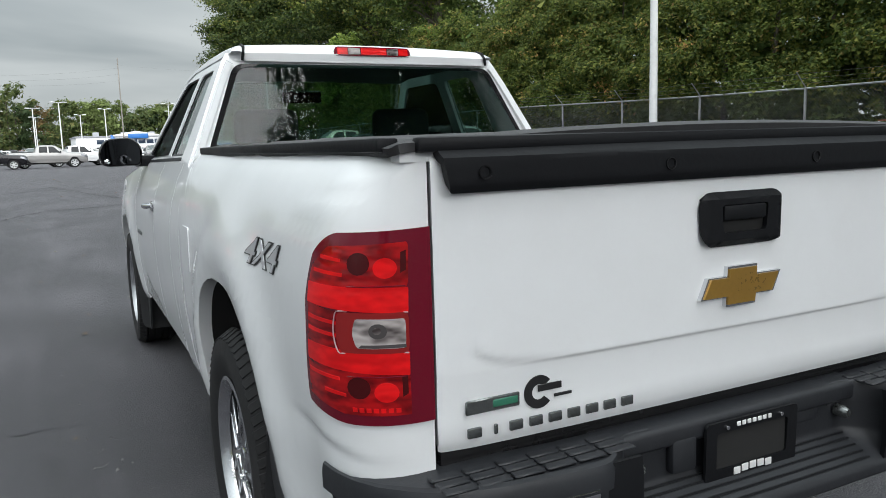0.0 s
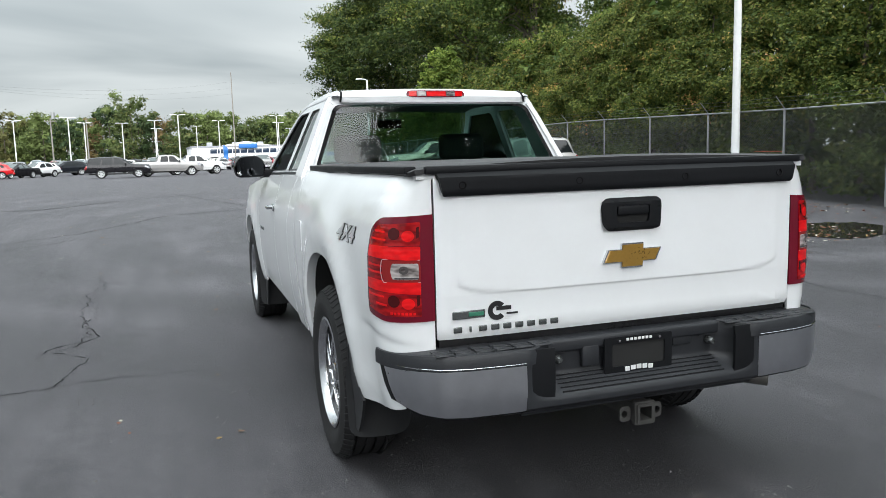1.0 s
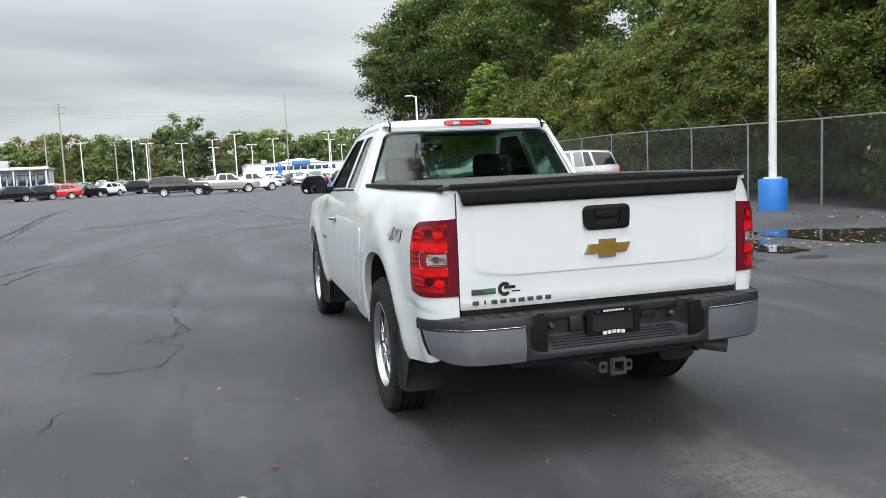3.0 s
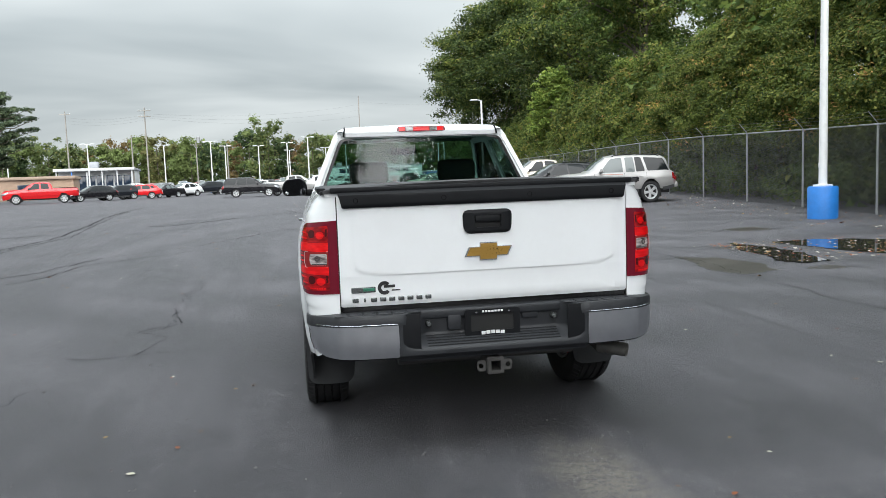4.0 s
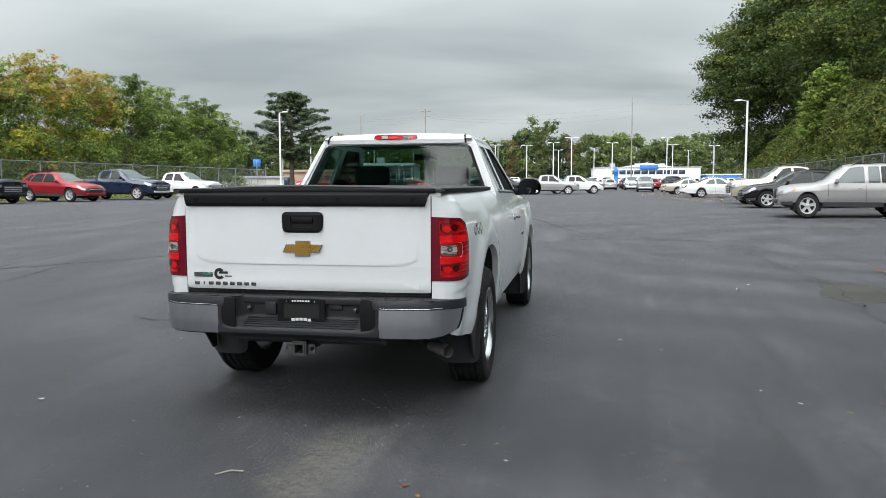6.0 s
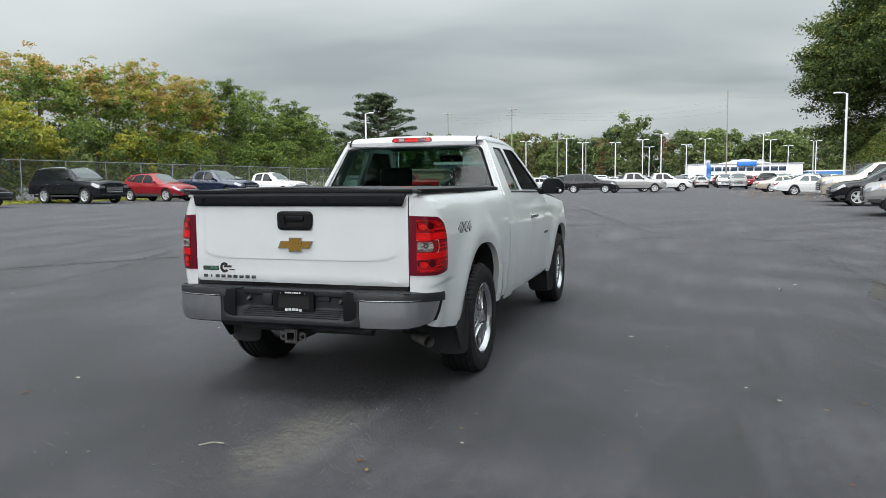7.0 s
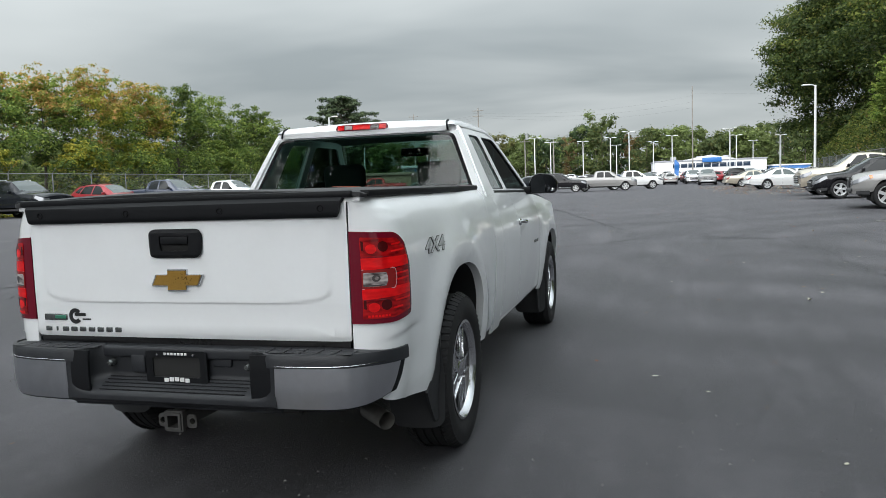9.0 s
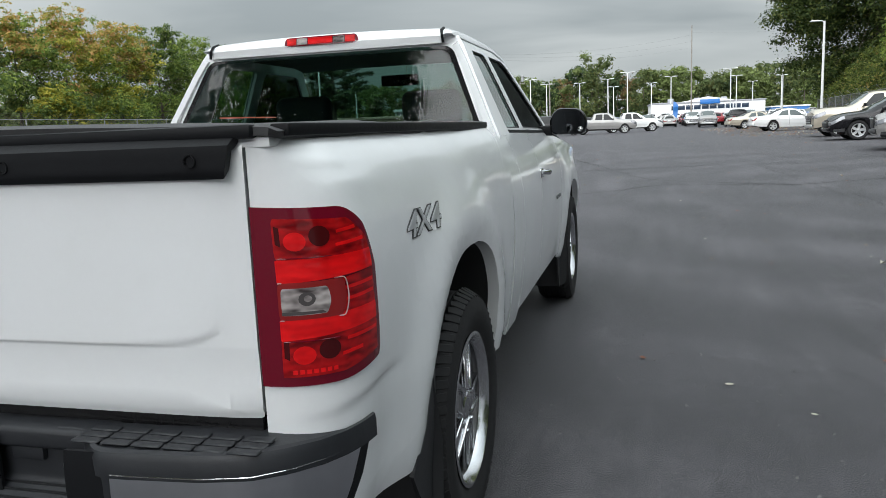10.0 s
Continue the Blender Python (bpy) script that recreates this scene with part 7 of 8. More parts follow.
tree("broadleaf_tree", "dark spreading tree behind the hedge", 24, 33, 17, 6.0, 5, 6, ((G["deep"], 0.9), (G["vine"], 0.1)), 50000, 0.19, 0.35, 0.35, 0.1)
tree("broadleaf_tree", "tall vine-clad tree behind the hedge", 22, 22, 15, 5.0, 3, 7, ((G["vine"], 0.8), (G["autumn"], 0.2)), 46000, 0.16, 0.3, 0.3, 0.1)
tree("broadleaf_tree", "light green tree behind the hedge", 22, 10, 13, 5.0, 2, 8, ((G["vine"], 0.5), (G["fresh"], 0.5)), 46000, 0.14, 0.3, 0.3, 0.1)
tree("young_tree", "slim light green sapling rising out of the hedge", 17.2, 52, 9.5, 2.0, 3, 9, ((G["fresh"], 1.0),), 11000, 0.20, 0.12, 0.3)
# trees behind the other fence
for i, (x, y, h, r, low, mats) in enumerate((
    (-38.0, 13, 6.0, 3.6, 1.0, (("fresh", 0.3), ("yellow", 0.7))),
    (-37.0, 20, 6.2, 3.6, 0.8, (("fresh", 0.2), ("yellow", 0.8))),
    (-37.0, 25.5, 7.6, 3.4, 0.8, (("fresh", 0.25), ("yellow", 0.75))),
    (-35.6, 30, 6.2, 3.0, 0.6, (("fresh", 0.2), ("yellow", 0.8))),
    (-38.8, 35, 10.3, 3.7, 1.8, (("deep", 0.30), ("fresh", 0.40), ("autumn", 0.30))),
    (-38.2, 39.5, 10.2, 3.4, 2.0, (("deep", 0.25), ("fresh", 0.37), ("autumn", 0.38))),
    (-38.6, 44.5, 10.9, 3.7, 2.0, (("fresh", 0.30), ("yellow", 0.25), ("autumn", 0.45))),
    (-38.4, 49.5, 10.8, 3.6, 1.8, (("fresh", 0.35), ("yellow", 0.15), ("autumn", 0.50))),
    (-38.0, 54.5, 10.7, 3.6, 1.0, (("fresh", 0.55), ("deep", 0.45))),
    (-38.5, 60, 10.2, 3.6, 1.0, (("deep", 0.6), ("fresh", 0.4))),
    (-37.5, 65.5, 9.9, 3.4, 0.8, (("fresh", 0.5), ("deep", 0.5))),
    (-38.5, 71, 9.2, 3.6, 0.8, (("deep", 0.6), ("fresh", 0.4))),
    (-34.6, 38.8, 4.9, 2.0, 0.4, (("fresh", 0.2), ("yellow", 0.8))),
    (-36.4, 47.5, 5.4, 2.4, 0.4, (("fresh", 0.6), ("yellow", 0.4))),
    (-36.2, 57.5, 6.0, 2.6, 0.4, (("fresh", 1.0),)),
)):
    tree("broadleaf_tree", ("autumn-tinted" if any(m == "autumn" for m, _ in mats) else "yellow-green" if mats[0][0] == "yellow" else "dense green") + " tree growing behind the chain-link fence", x, y, h, r, low, 20 + i, [(G[m], k) for m, k in mats], 16500 if h > 7 else 12000, 0.17, 0.13, 0.5, full=0.86, clumps=int(190 + 26 * h))
# undergrowth along the fence
rng = np.random.default_rng(77)
cs = [(-34.2 + rng.normal() * 0.7, 4 + 64 * rng.random(), 0.4 + 4.2 * rng.random() ** 1.3) for _ in range(230)]
ob = new("undergrowth", leaf_mesh("undergrowth", [leaf_cloud(rng, cs, [(0.9, 0.9, 0.8)] * len(cs), n, 0.17) + (0, 0, 0.55) for n in (26000, 16000)], [G["deep"], G["fresh"]]))
tagged(ob, "dense green undergrowth along the chain-link fence", "bushes", kind="stuff")
ob = new("verge", leaf_mesh("verge", [leaf_cloud(rng, [(-30.6 - rng.random() * 1.2, 5 + 62 * rng.random(), 0.55) for _ in range(400)], [(0.5, 0.6, 0.16)] * 400, 9000, 0.14)], [G["yellow"]]))
tagged(ob, "rough dry grass at the foot of the fence", "grass", kind="stuff")


# long hedge overgrown with vines, behind the near fence
def hedge_top(y):
    return 7.6 - 0.045 * max(0, y - 22) + 0.5 * math.sin(y * 0.55) + 0.35 * math.sin(y * 1.3 + 1)


rng = np.random.default_rng(12)


def hedge_front(y, z):
    """How far the leafy face stands behind the fence: set back below, bulging over it, leaning away above."""
    top = hedge_top(y)
    k = min(1.0, max(0.0, (z - 2.2) / (top - 2.2)))
    swell = noise.noise(Vector((0, y * 0.35, z * 0.45))) * 0.75 + noise.noise(Vector((5, y * 0.9, z * 1.0))) * 0.40
    return (0.95 if z < 2.0 else 0.45) + 1.9 * k ** 1.7 + swell


near, far_c, fence_c, tint, low_c = [], [], [], [], []
for i in range(3400):
    y = -6 + 84 * rng.random() ** 0.92
    z = (hedge_top(y) + 0.3) * rng.random() ** 0.85
    x = right_fence_x(y) + max(0.25, hedge_front(y, z)) + 0.45 * rng.random()
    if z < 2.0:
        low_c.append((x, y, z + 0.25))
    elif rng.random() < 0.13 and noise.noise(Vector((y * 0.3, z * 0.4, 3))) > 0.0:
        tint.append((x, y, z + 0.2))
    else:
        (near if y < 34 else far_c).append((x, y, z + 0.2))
for i in range(420):
    y = -4 + 76 * rng.random()
    if math.sin(y * 1.7) + math.sin(y * 0.63) > 0.55:
        fence_c.append((right_fence_x(y) + 0.22, y, 0.3 + 2.6 * rng.random() ** 0.6))
crest = [(right_fence_x(y) + hedge_front(y, hedge_top(y)) + 0.2, y, hedge_top(y) + 0.25 * rng.random()) for y in np.linspace(-6, 78, 420)]
clouds = [
    leaf_cloud(rng, near, [(0.40, 0.42, 0.34)] * len(near), 270000, 0.092, shell=0.6),
    leaf_cloud(rng, far_c, [(0.60, 0.62, 0.46)] * len(far_c), 90000, 0.165, shell=0.6),
    leaf_cloud(rng, fence_c, [(0.20, 0.5, 0.42)] * len(fence_c), 16000, 0.095),
    leaf_cloud(rng, tint, [(0.38, 0.42, 0.34)] * len(tint), 15000, 0.10),
    leaf_cloud(rng, crest, [(0.45, 0.5, 0.40)] * len(crest), 30000, 0.12),
    leaf_cloud(rng, low_c, [(0.45, 0.5, 0.42)] * len(low_c), 60000, 0.12),
]
hedge = thing("hedge", "tall dense green hedge overgrown with vines behind the fence", "hedge")
bm = bmesh.new()
for i in range(46):
    y = -4 + 1.75 * i
    x = right_fence_x(y) + 2.3
    g = ground_z(x, y)
    tube([(x, y, g - 0.2), (x + 0.1, y + 0.2, g + 2.5), (x + 0.2, y - 0.1, g + hedge_top(y) * 0.8)], [0.11, 0.08, 0.03], 6, bm=bm)
tagged(part("brushwood", bm, BARK, hedge), kind="stuff")
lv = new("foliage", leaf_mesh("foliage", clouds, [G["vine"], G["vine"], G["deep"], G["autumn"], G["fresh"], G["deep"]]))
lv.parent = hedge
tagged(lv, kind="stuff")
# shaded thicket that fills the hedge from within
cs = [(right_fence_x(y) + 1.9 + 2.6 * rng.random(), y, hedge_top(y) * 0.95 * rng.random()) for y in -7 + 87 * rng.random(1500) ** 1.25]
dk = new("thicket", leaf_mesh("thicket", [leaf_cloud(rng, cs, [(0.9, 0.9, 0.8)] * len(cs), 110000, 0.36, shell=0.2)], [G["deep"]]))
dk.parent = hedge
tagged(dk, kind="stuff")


# pine by the far corner
def pine(x, y, height, spread_r, seed):
    rng = np.random.default_rng(seed)
    t = thing("pine_tree", "broad dark green pine with a bare lower trunk", "pine", "", "", pose(x, y, ground_z(x, y) - 0.1))
    bm = bmesh.new()
    tube([(0, 0, 0), (0.1, 0, height * 0.5), (0, 0.1, height * 0.96)], [0.30, 0.20, 0.05], 10, bm=bm)
    cs, rs = [], []
    for i in range(40):
        k = 0.30 + 0.68 * i / 40
        a = i * 2.4 + rng.normal() * 0.2
        reach = spread_r * math.sin(math.pi * (0.20 + 0.78 * (k - 0.3) / 0.7) * 0.98) * (0.65 + 0.5 * rng.random())
        z = height * k
        end = Vector((math.cos(a) * reach, math.sin(a) * reach, z + 0.22 * reach))
        tube([(0, 0, z), tuple(Vector((0, 0, z)).lerp(end, 0.6) - Vector((0, 0, 0.1 * reach))), tuple(end)], [0.07, 0.05, 0.02], 5, bm=bm)
        for q in range(4):
            c = Vector((0, 0, z)).lerp(end, 0.4 + 0.2 * q) + Vector((rng.normal() * 0.3, rng.normal() * 0.3, 0.15))
            cs.append(c[:])
            rs.append((0.62, 0.62, 0.26))
    part("trunk", bm, BARK, t)
    ob = new("crown", leaf_mesh("crown", [leaf_cloud(rng, cs, rs, 30000, 0.22, 0.2)], [G["pine"]]))
    ob.parent = t


pine(-33.2, 79, 11.4, 4.3, 41)

# woods along the horizon
rng = np.random.default_rng(9)
FAR_LEAVES = [G["far"]] + [leaf_mat("leaf_far_" + n, ((0.0, tuple(v * 0.6 for v in c)), (0.6, c), (1.0, tuple(v * 1.5 for v in c)))) for n, c in (("dark", (0.055, 0.085, 0.036)), ("light", (0.18, 0.225, 0.080)), ("olive", (0.15, 0.145, 0.055)), ("rust", (0.22, 0.15, 0.07)))]
groves, stems = [([], []) for _ in FAR_LEAVES], bmesh.new()
for az in np.arange(-62, 30, 0.46):
    d = 262 + 60 * rng.random()
    h = 17.5 + 3.5 * rng.random() + 2.0 * math.sin(az * 0.9) + (6 if abs(az + 4.2) < 1.2 else 0)
    if az < -30:
        d, h = d * 0.8, h * 0.8
    kind = rng.choice(len(FAR_LEAVES), p=(0.38, 0.18, 0.36, 0.06, 0.02))
    x, y = d * math.sin(math.radians(az)), d * math.cos(math.radians(az))
    w = 3.8 + 1.8 * rng.random()
    tube([(x, y, 0), (x, y, h * 0.7)], [0.30, 0.1], 5, bm=stems)
    for k in range(26):
        up = rng.random() ** 0.85
        c = (x + rng.normal() * w * 0.55 * (1.05 - 0.22 * up), y + rng.normal() * w * 0.4, 0.6 + h * (0.03 + 0.86 * up))
        r = w * (0.34 + 0.22 * rng.random()) * (1.1 - 0.22 * up)
        groves[kind][0].append(c)
        groves[kind][1].append((r, r, r * 0.8))
woods = thing("far_woods", "mixed green woods along the horizon with some autumn colour", "woods", kind="stuff")
tagged(part("brushwood", stems, BARK, woods), kind="stuff")
total_c = sum(len(c) for c, _ in groves)
clouds = [leaf_cloud(rng, c, r, int(330000 * len(c) / total_c), 0.62, shell=0.3) for c, r in groves]
clouds += [leaf_cloud(rng, c, np.array(r) * 0.75, int(120000 * len(c) / total_c), 1.3) for c, r in groves]
ob = new("foliage", leaf_mesh("foliage", clouds, FAR_LEAVES * 2))
ob.parent = woods


# trees behind the camera, mirrored in windows and mirrors
back = tree("broadleaf_tree", "dense green tree at the back of the lot", -14, -40, 14, 6.0, 0.8, 61, ((G["deep"], 1.0),), 9000, 0.7, 0.25, 0.3)
for k, x in enumerate((-34, -24, -4, 6, 16, 26)):
    copy_thing(back, pose(x, -40 - (k % 3) * 1.5, -0.1, 0, 0, 50 * k))
tree("broadleaf_tree", "tall spreading tree mirrored in the rear window", 10.0, -14.0, 29, 8.6, 6.0, 51, ((G["dark"], 1.0),), 90000, 0.24, 0.40, 0.5, full=1.0, clumps=520)
tree("broadleaf_tree", "tall open tree mirrored in the rear window", -10.5, -14.5, 29, 8.8, 6.0, 52, ((G["dark"], 1.0),), 90000, 0.24, 0.40, 0.5, full=1.0, clumps=520)


# ---- cracks, puddles, litter on the asphalt ----
def crack(points, width, seed, z_lift=0.004, mat=None, label="dark jagged crack in the worn asphalt"):
    rng = random.Random(seed)
    dense = []
    for a, b in zip(points, points[1:]):
        n = max(2, int(math.dist(a, b) / 0.05))
        for i in range(n):
            k = i / n
            dense.append((a[0] + (b[0] - a[0]) * k, a[1] + (b[1] - a[1]) * k))
    dense.append(points[-1])
    bm = bmesh.new()
    rows, off = [], 0.0
    for i, (x, y) in enumerate(dense):
        a, b = dense[max(0, i - 1)], dense[min(len(dense) - 1, i + 1)]
        d = Vector((b[0] - a[0], b[1] - a[1])).normalized()
        off = off * 0.8 + rng.uniform(-0.035, 0.035)
        w = width * rng.uniform(0.15, 1.2) * (0.2 if i in (0, len(dense) - 1) else 1)
        q = []
        for s in (-1, 1):
            px, py = x - d.y * (off + s * w / 2), y + d.x * (off + s * w / 2)
            q.append(bm.verts.new((px, py, ground_z(px, py) + z_lift)))
        rows.append(q)
    for r, s in zip(rows, rows[1:]):
        bm.faces.new((r[0], r[1], s[1], s[0]))
    ob = part("crack", bm, mat or CRACK)
    tagged(ob, label, "crack", "cracks in the asphalt", "structure")


CRACKS = [
    ([(-9.5, 5.0), (-6.05, 10.77), (-5.53, 13.2), (-4.94, 14.14), (-3.9, 15.4), (-2.17, 19.3), (-0.2, 20.2), (3.5, 21.0)], 0.06),
    ([(-8.0, 11.6), (-8.5, 13.7), (-8.8, 16.6), (-8.45, 19.6), (-8.8, 24.3), (-9.8, 33.4), (-10.5, 41.0)], 0.09),
    ([(-6.8, 22.8), (-5.9, 22.6), (-3.9, 25.0), (-1.0, 27.5)], 0.08),
    ([(-5.9, 9.1), (-5.6, 9.9), (-5.5, 11.8), (-4.7, 12.75), (-3.5, 14.4)], 0.04),
    ([(-2.8, 8.2), (-2.6, 7.6), (-2.76, 6.6), (-2.6, 5.4), (-2.46, 4.5), (-2.58, 4.26), (-2.81, 3.87)], 0.022),
    ([(-2.6, 5.3), (-2.5, 4.4), (-2.7, 4.0), (-2.44, 3.65), (-2.53, 3.24), (-2.52, 2.94), (-2.78, 2.86), (-3.15, 2.9)], 0.022),
    ([(-2.52, 2.94), (-2.18, 3.0), (-1.92, 2.96), (-1.45, 3.02)], 0.014),
    ([(-3.11, 1.42), (-3.06, 1.84), (-2.86, 1.9)], 0.016),
    ([(-4.0, 9.6), (-2.74, 7.83), (-2.54, 5.26)], 0.012),
    ([(4.99, 13.3), (4.94, 9.8), (5.03, 7.1), (4.77, 4.84), (4.64, 3.3), (4.7, 1.5)], 0.018),
    ([(3.9, 24.1), (4.6, 17.6), (4.85, 11.4)], 0.022),
    ([(-6.0, 2.0), (-6.8, 3.3), (-6.72, 4.2), (-7.29, 6.4), (-8.48, 9.5)], 0.03),
    ([(-9.04, 5.2), (-8.5, 6.15), (-8.8, 8.2), (-9.47, 10.9)], 0.03),
    ([(-2.1, 28.0), (1.5, 17.3), (2.3, 16.6), (4.4, 15.3)], 0.045),
    ([(-0.05, 13.6), (1.8, 15.9), (4.4, 15.3), (6.8, 16.5)], 0.05),
    ([(1.2, 11.0), (3.0, 11.6), (5.2, 11.2)], 0.025),
    ([(-14, 18), (-11, 19.5), (-9.0, 20.5)], 0.07),
]
for i, (pts, w) in enumerate(CRACKS):
    crack(pts, w * (0.9 if w > 0.03 else 0.6), 100 + i)
    if w > 0.065:
        # a second, finer break beside the wide ones
        crack([(x + 0.25 + 0.1 * math.sin(3 * y), y + 0.1) for x, y in pts[:-1]] if len(pts) > 3 else pts, w * 0.5, 300 + i)


def puddle(outline, seed, label, mat, lift):
    rng = random.Random(seed)
    pts = []
    n = len(outline)
    for i in range(n):
        a, b = Vector(outline[i]), Vector(outline[(i + 1) % n])
        for k in range(6):
            p = a.lerp(b, k / 6)
            pts.append((p.x + rng.uniform(-0.06, 0.06), p.y + rng.uniform(-0.08, 0.08)))
    x0, y0 = pts[0]
    base = sum(ground_z(*p) for p in pts) / len(pts)
    bm = plate(pts, lambda x, y: Vector((x, y, (base if lift > 0.01 else ground_z(x, y)) + lift)))
    ob = part("puddle", bm, mat)
    tagged(ob, label, "puddle", "puddles", "structure")


WET = simple("wet_asphalt", (0.030, 0.025, 0.021), 0.38, scale=20, grain=0.4, bump=0.3)
puddle([(6.94, 9.5), (7.14, 8.4), (7.0, 7.2), (6.74, 6.3), (6.2, 6.15), (6.05, 6.6), (6.35, 7.2), (6.4, 8.2)], 1, "shallow dark puddle with fallen leaves on the asphalt", WATER, 0.012)
puddle([(7.7, 9.3), (8.5, 9.4), (9.2, 9.1), (10.3, 8.4), (10.2, 6.9), (8.9, 6.6), (8.2, 6.5), (7.87, 7.1), (7.8, 8.2)], 2, "wide dark puddle mirroring the fence and lamp base", WATER, 0.012)
puddle([(4.99, 7.8), (5.5, 7.4), (5.7, 6.4), (5.45, 5.75), (4.8, 5.4), (4.6, 6.0), (4.8, 6.7)], 3, "damp brownish stain on the asphalt", WET, 0.003)
puddle([(5.9, 5.7), (6.3, 5.9), (6.5, 5.6), (6.1, 5.4)], 4, "small damp patch on the asphalt", WET, 0.003)
puddle([(8.6, 12.6), (9.6, 12.9), (9.5, 12.0), (8.7, 11.8)], 5, "damp patch beside the blue lamp base", WET, 0.003)
puddle([(7.5, 19.5), (9.0, 19.8), (9.2, 18.8), (7.8, 18.6)], 6, "damp patch before the parked vehicles", WET, 0.003)


def fallen_leaf(x, y, size, rz, curl, mat, name="fallen_leaf", label="dry fallen leaf lying on the asphalt"):
    out = [(0.5 * math.cos(a) * (0.55 + 0.12 * math.cos(3 * a)), 0.5 * math.sin(a)) for a in [2 * math.pi * i / 12 for i in range(12)]]
    bm = plate([(u * size, v * size) for u, v in out], lambda u, v: Vector((u, v, 0.006 + curl * (u * u + 0.5 * v * v) / size + 0.25 * curl * abs(u))), [0.0], [0.0])
    ob = part(name, bm, mat)
    ob.matrix_basis = pose(x, y, ground_z(x, y), 0, 0, rz)
    tagged(ob, label, "leaf", "fallen leaves")


rng_l = random.Random(8)
SPOTS = [(-1.65, 0.59), (-1.74, 0.33), (-1.91, -0.02), (-2.2, 0.63), (2.66, 2.01), (3.59, 1.95), (2.91, 1.11), (1.24, -0.32), (0.68, -0.84), (0.88, -0.98), (3.1, 0.83), (3.36, 0.69), (3.62, 0.92), (1.55, 3.11), (2.0, 2.7), (2.5, 13.8), (2.8, 0.08), (-1.96, -0.45), (1.32, -0.56), (0.97, -1.09), (2.64, 0.5), (3.28, -0.58), (-0.07, -1.86), (2.29, 9.9), (3.57, 14.8), (5.46, 15.9), (4.42, 12.9), (2.55, 10.2), (2.21, -0.39), (-2.07, 1.98), (-3.45, 3.8), (-1.54, 1.5), (-1.42, 1.56), (-2.0, 1.78), (-2.06, 2.01), (1.9, 5.4), (2.7, 6.3), (3.4, 4.6), (2.2, 7.9)]
LEAF_TONES = [leaf_mat("dry_leaf_" + n, ((0.0, c), (1.0, tuple(v * 1.3 for v in c))), 0.05) for n, c in (("brown", (0.15, 0.080, 0.040)), ("ochre", (0.25, 0.16, 0.07)), ("pale", (0.42, 0.39, 0.33)), ("rust", (0.20, 0.065, 0.03)))]
for i, (x, y) in enumerate(SPOTS):
    fallen_leaf(x, y, rng_l.uniform(0.025, 0.052), rng_l.uniform(0, 360), rng_l.uniform(0.2, 0.8), LEAF_TONES[(i * 7) % 4])
tw = part("twig", tube([(-0.09, -1.02, -0.015), (-0.03, -0.97, -0.008), (0.03, -0.955, -0.014)], 0.004, 5), LEAF_TONES[2])
tagged(tw, "thin pale twig lying on the asphalt", "twig")

# leaf litter and grit that cannot be counted
nrng = np.random.default_rng(31)


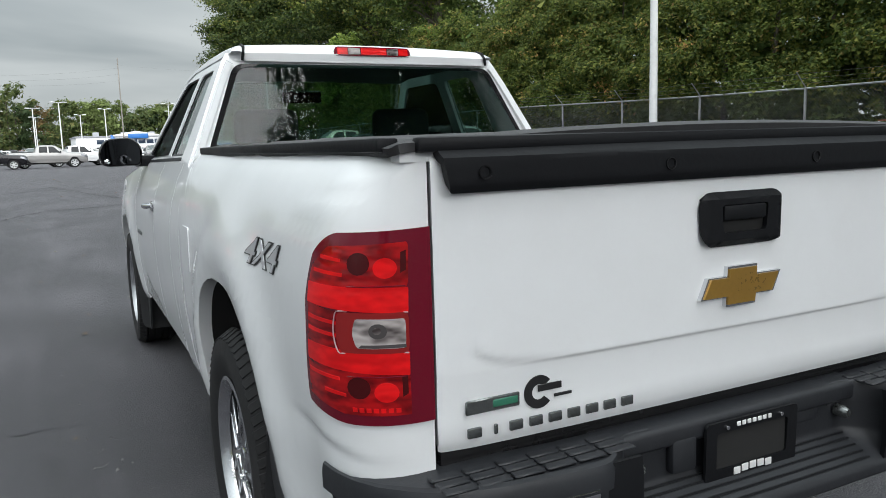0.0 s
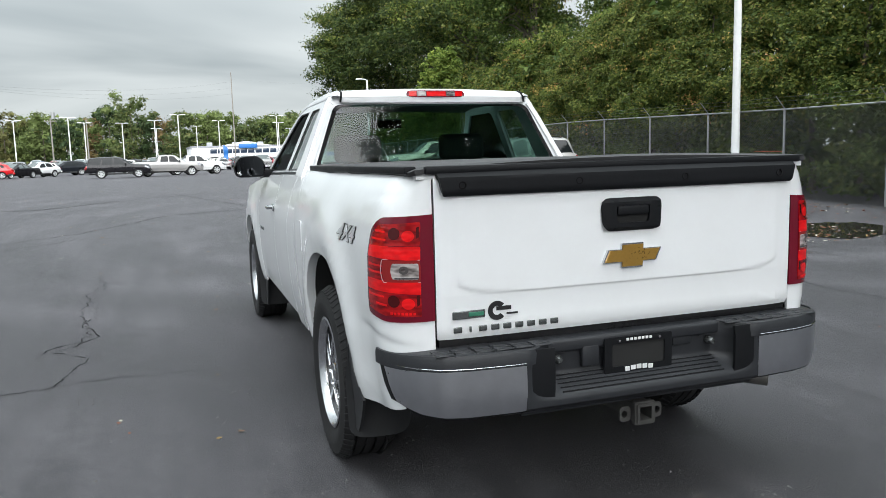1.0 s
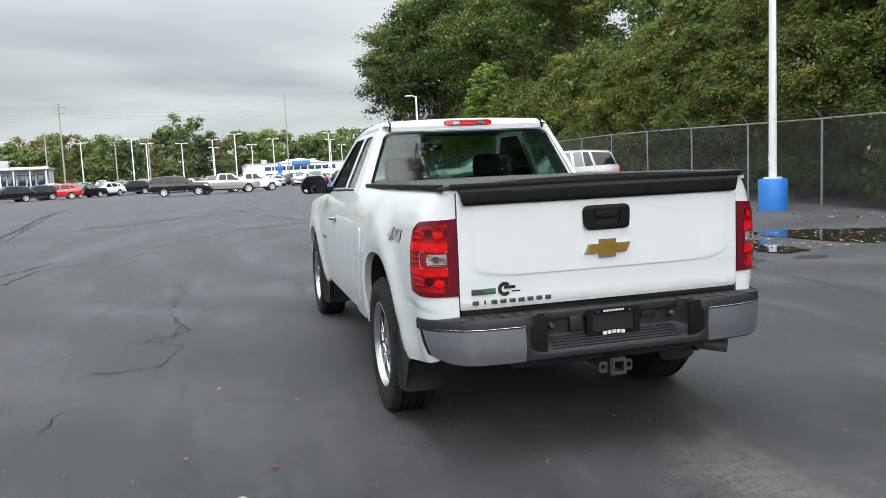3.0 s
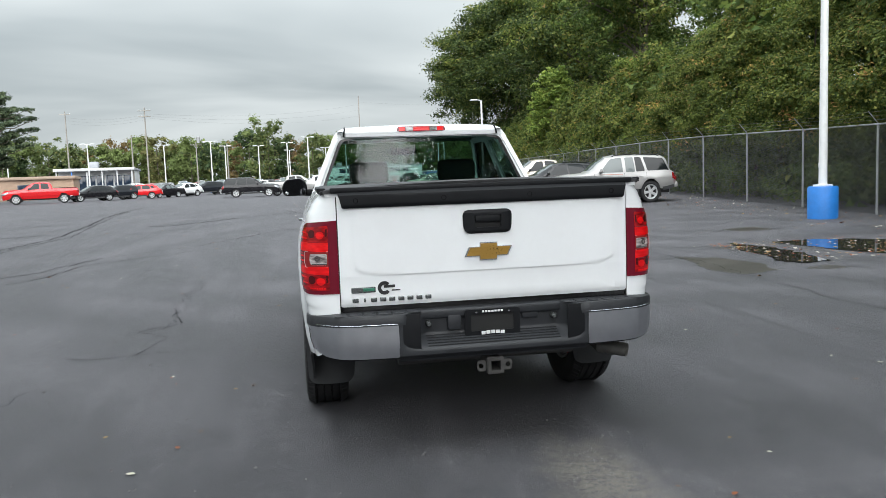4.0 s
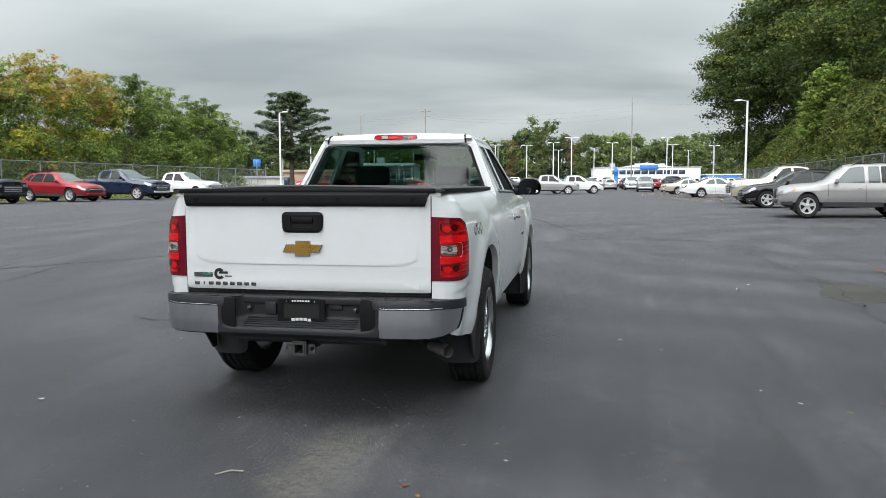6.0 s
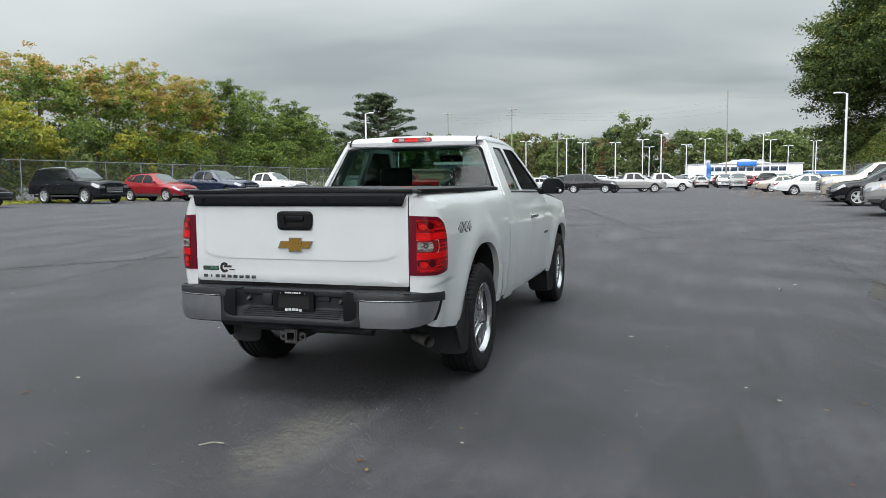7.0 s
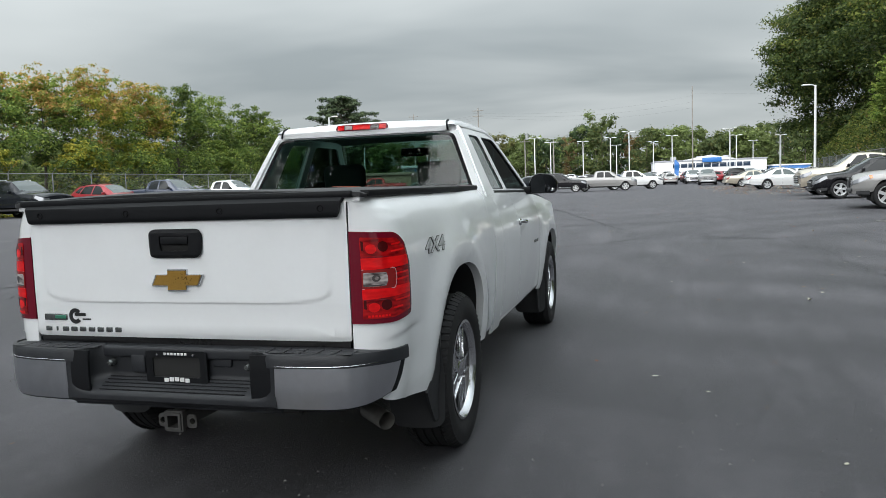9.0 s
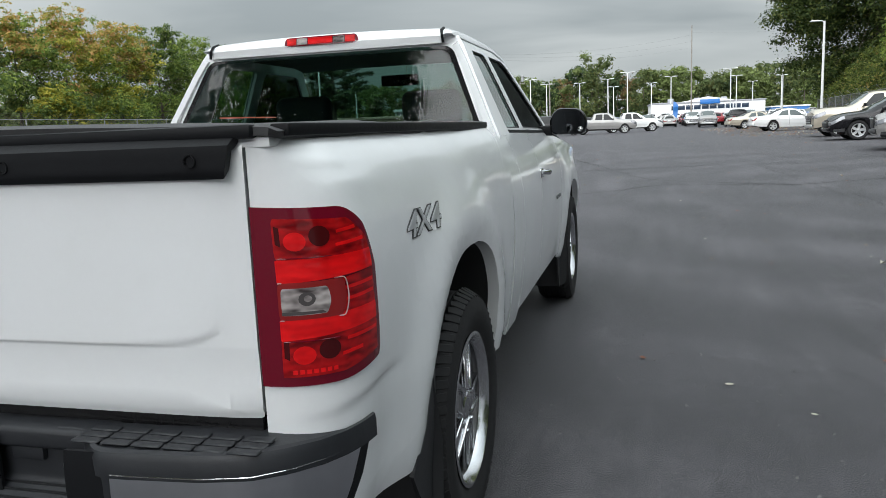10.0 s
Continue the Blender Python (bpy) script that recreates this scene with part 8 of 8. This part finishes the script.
def scatter(name, label, category, n, spots, size, mats, height):
    clouds = []
    for m in range(len(mats)):
        k = n // len(mats)
        x, y = spots(k)
        z = np.array([ground_z(a, b) for a, b in zip(x, y)]) + height
        ang, s = nrng.random(k) * 6.283, size * (0.5 + nrng.random(k))
        tilt = nrng.normal(size=(k, 2)) * 0.35
        c, d = np.cos(ang) * s / 2, np.sin(ang) * s / 2
        q = []
        for u, v in ((c, d), (-d * 0.6, c * 0.6), (-c, -d), (d * 0.6, -c * 0.6)):
            q.append(np.stack([x + u, y + v, z + np.abs(u * tilt[:, 0] + v * tilt[:, 1])], 1))
        clouds.append(np.stack(q, 1).reshape(-1, 3))
    ob = new(name, leaf_mesh(name, clouds, mats, 4))
    tagged(ob, label, category, kind="stuff")


scatter("leaf_litter", "dry leaf litter blown along the fence and lot", "leaf litter", 1300, lambda k: (lambda y: (np.array([right_fence_x(v) for v in y]) - 0.3 - np.abs(nrng.normal(size=k)) * 1.4, y))(nrng.random(k) * 60 - 2), 0.085, LEAF_TONES, 0.01)
scatter("leaf_litter", "dry leaves drifted round the parked cars", "leaf litter", 2600, lambda k: (7 + 9 * nrng.random(k) - 2 * nrng.random(k), 38 + 40 * nrng.random(k)), 0.11, LEAF_TONES, 0.01)
scatter("leaf_litter", "scattered dry leaves on open asphalt", "leaf litter", 700, lambda k: (nrng.normal(size=k) * 7 + 2, 2 + 36 * nrng.random(k) ** 0.8), 0.05, LEAF_TONES, 0.008)
scatter("leaf_litter", "wet leaves floating in the puddles", "leaf litter", 260, lambda k: (6.2 + 3.2 * nrng.random(k) ** 1.4, 6.2 + 3.0 * nrng.random(k)), 0.07, LEAF_TONES, 0.03)


def grit(n, seed, name, label, sx, sy, cx, cy, size):
    r = np.random.default_rng(seed)
    verts, faces = [], []
    x, y = cx + sx * r.normal(size=n), cy + sy * r.normal(size=n)
    for i in range(n):
        s = size * (0.4 + r.random() ** 2 * 1.6)
        b = len(verts)
        g = ground_z(x[i], y[i])
        for dx, dy, dz in ((1, 0, 0), (-0.5, 0.8, 0), (-0.6, -0.7, 0), (0.1, 0.1, 0.9)):
            verts.append((x[i] + dx * s * (0.7 + 0.5 * r.random()), y[i] + dy * s * (0.7 + 0.5 * r.random()), g + dz * s))
        faces += [(b, b + 1, b + 3), (b + 1, b + 2, b + 3), (b + 2, b, b + 3)]
    me = bpy.data.meshes.new(name)
    me.from_pydata(verts, [], faces)
    me.materials.append(PEBBLE)
    tagged(new(name, me), label, "gravel", kind="stuff")


grit(7000, 3, "loose_grit", "pale loose grit scattered over the asphalt", 4.2, 4.5, 0.5, 1.0, 0.005)
grit(3000, 4, "loose_grit", "sandy grit on the worn patch", 0.35, 0.5, 0.42, -0.8, 0.003)
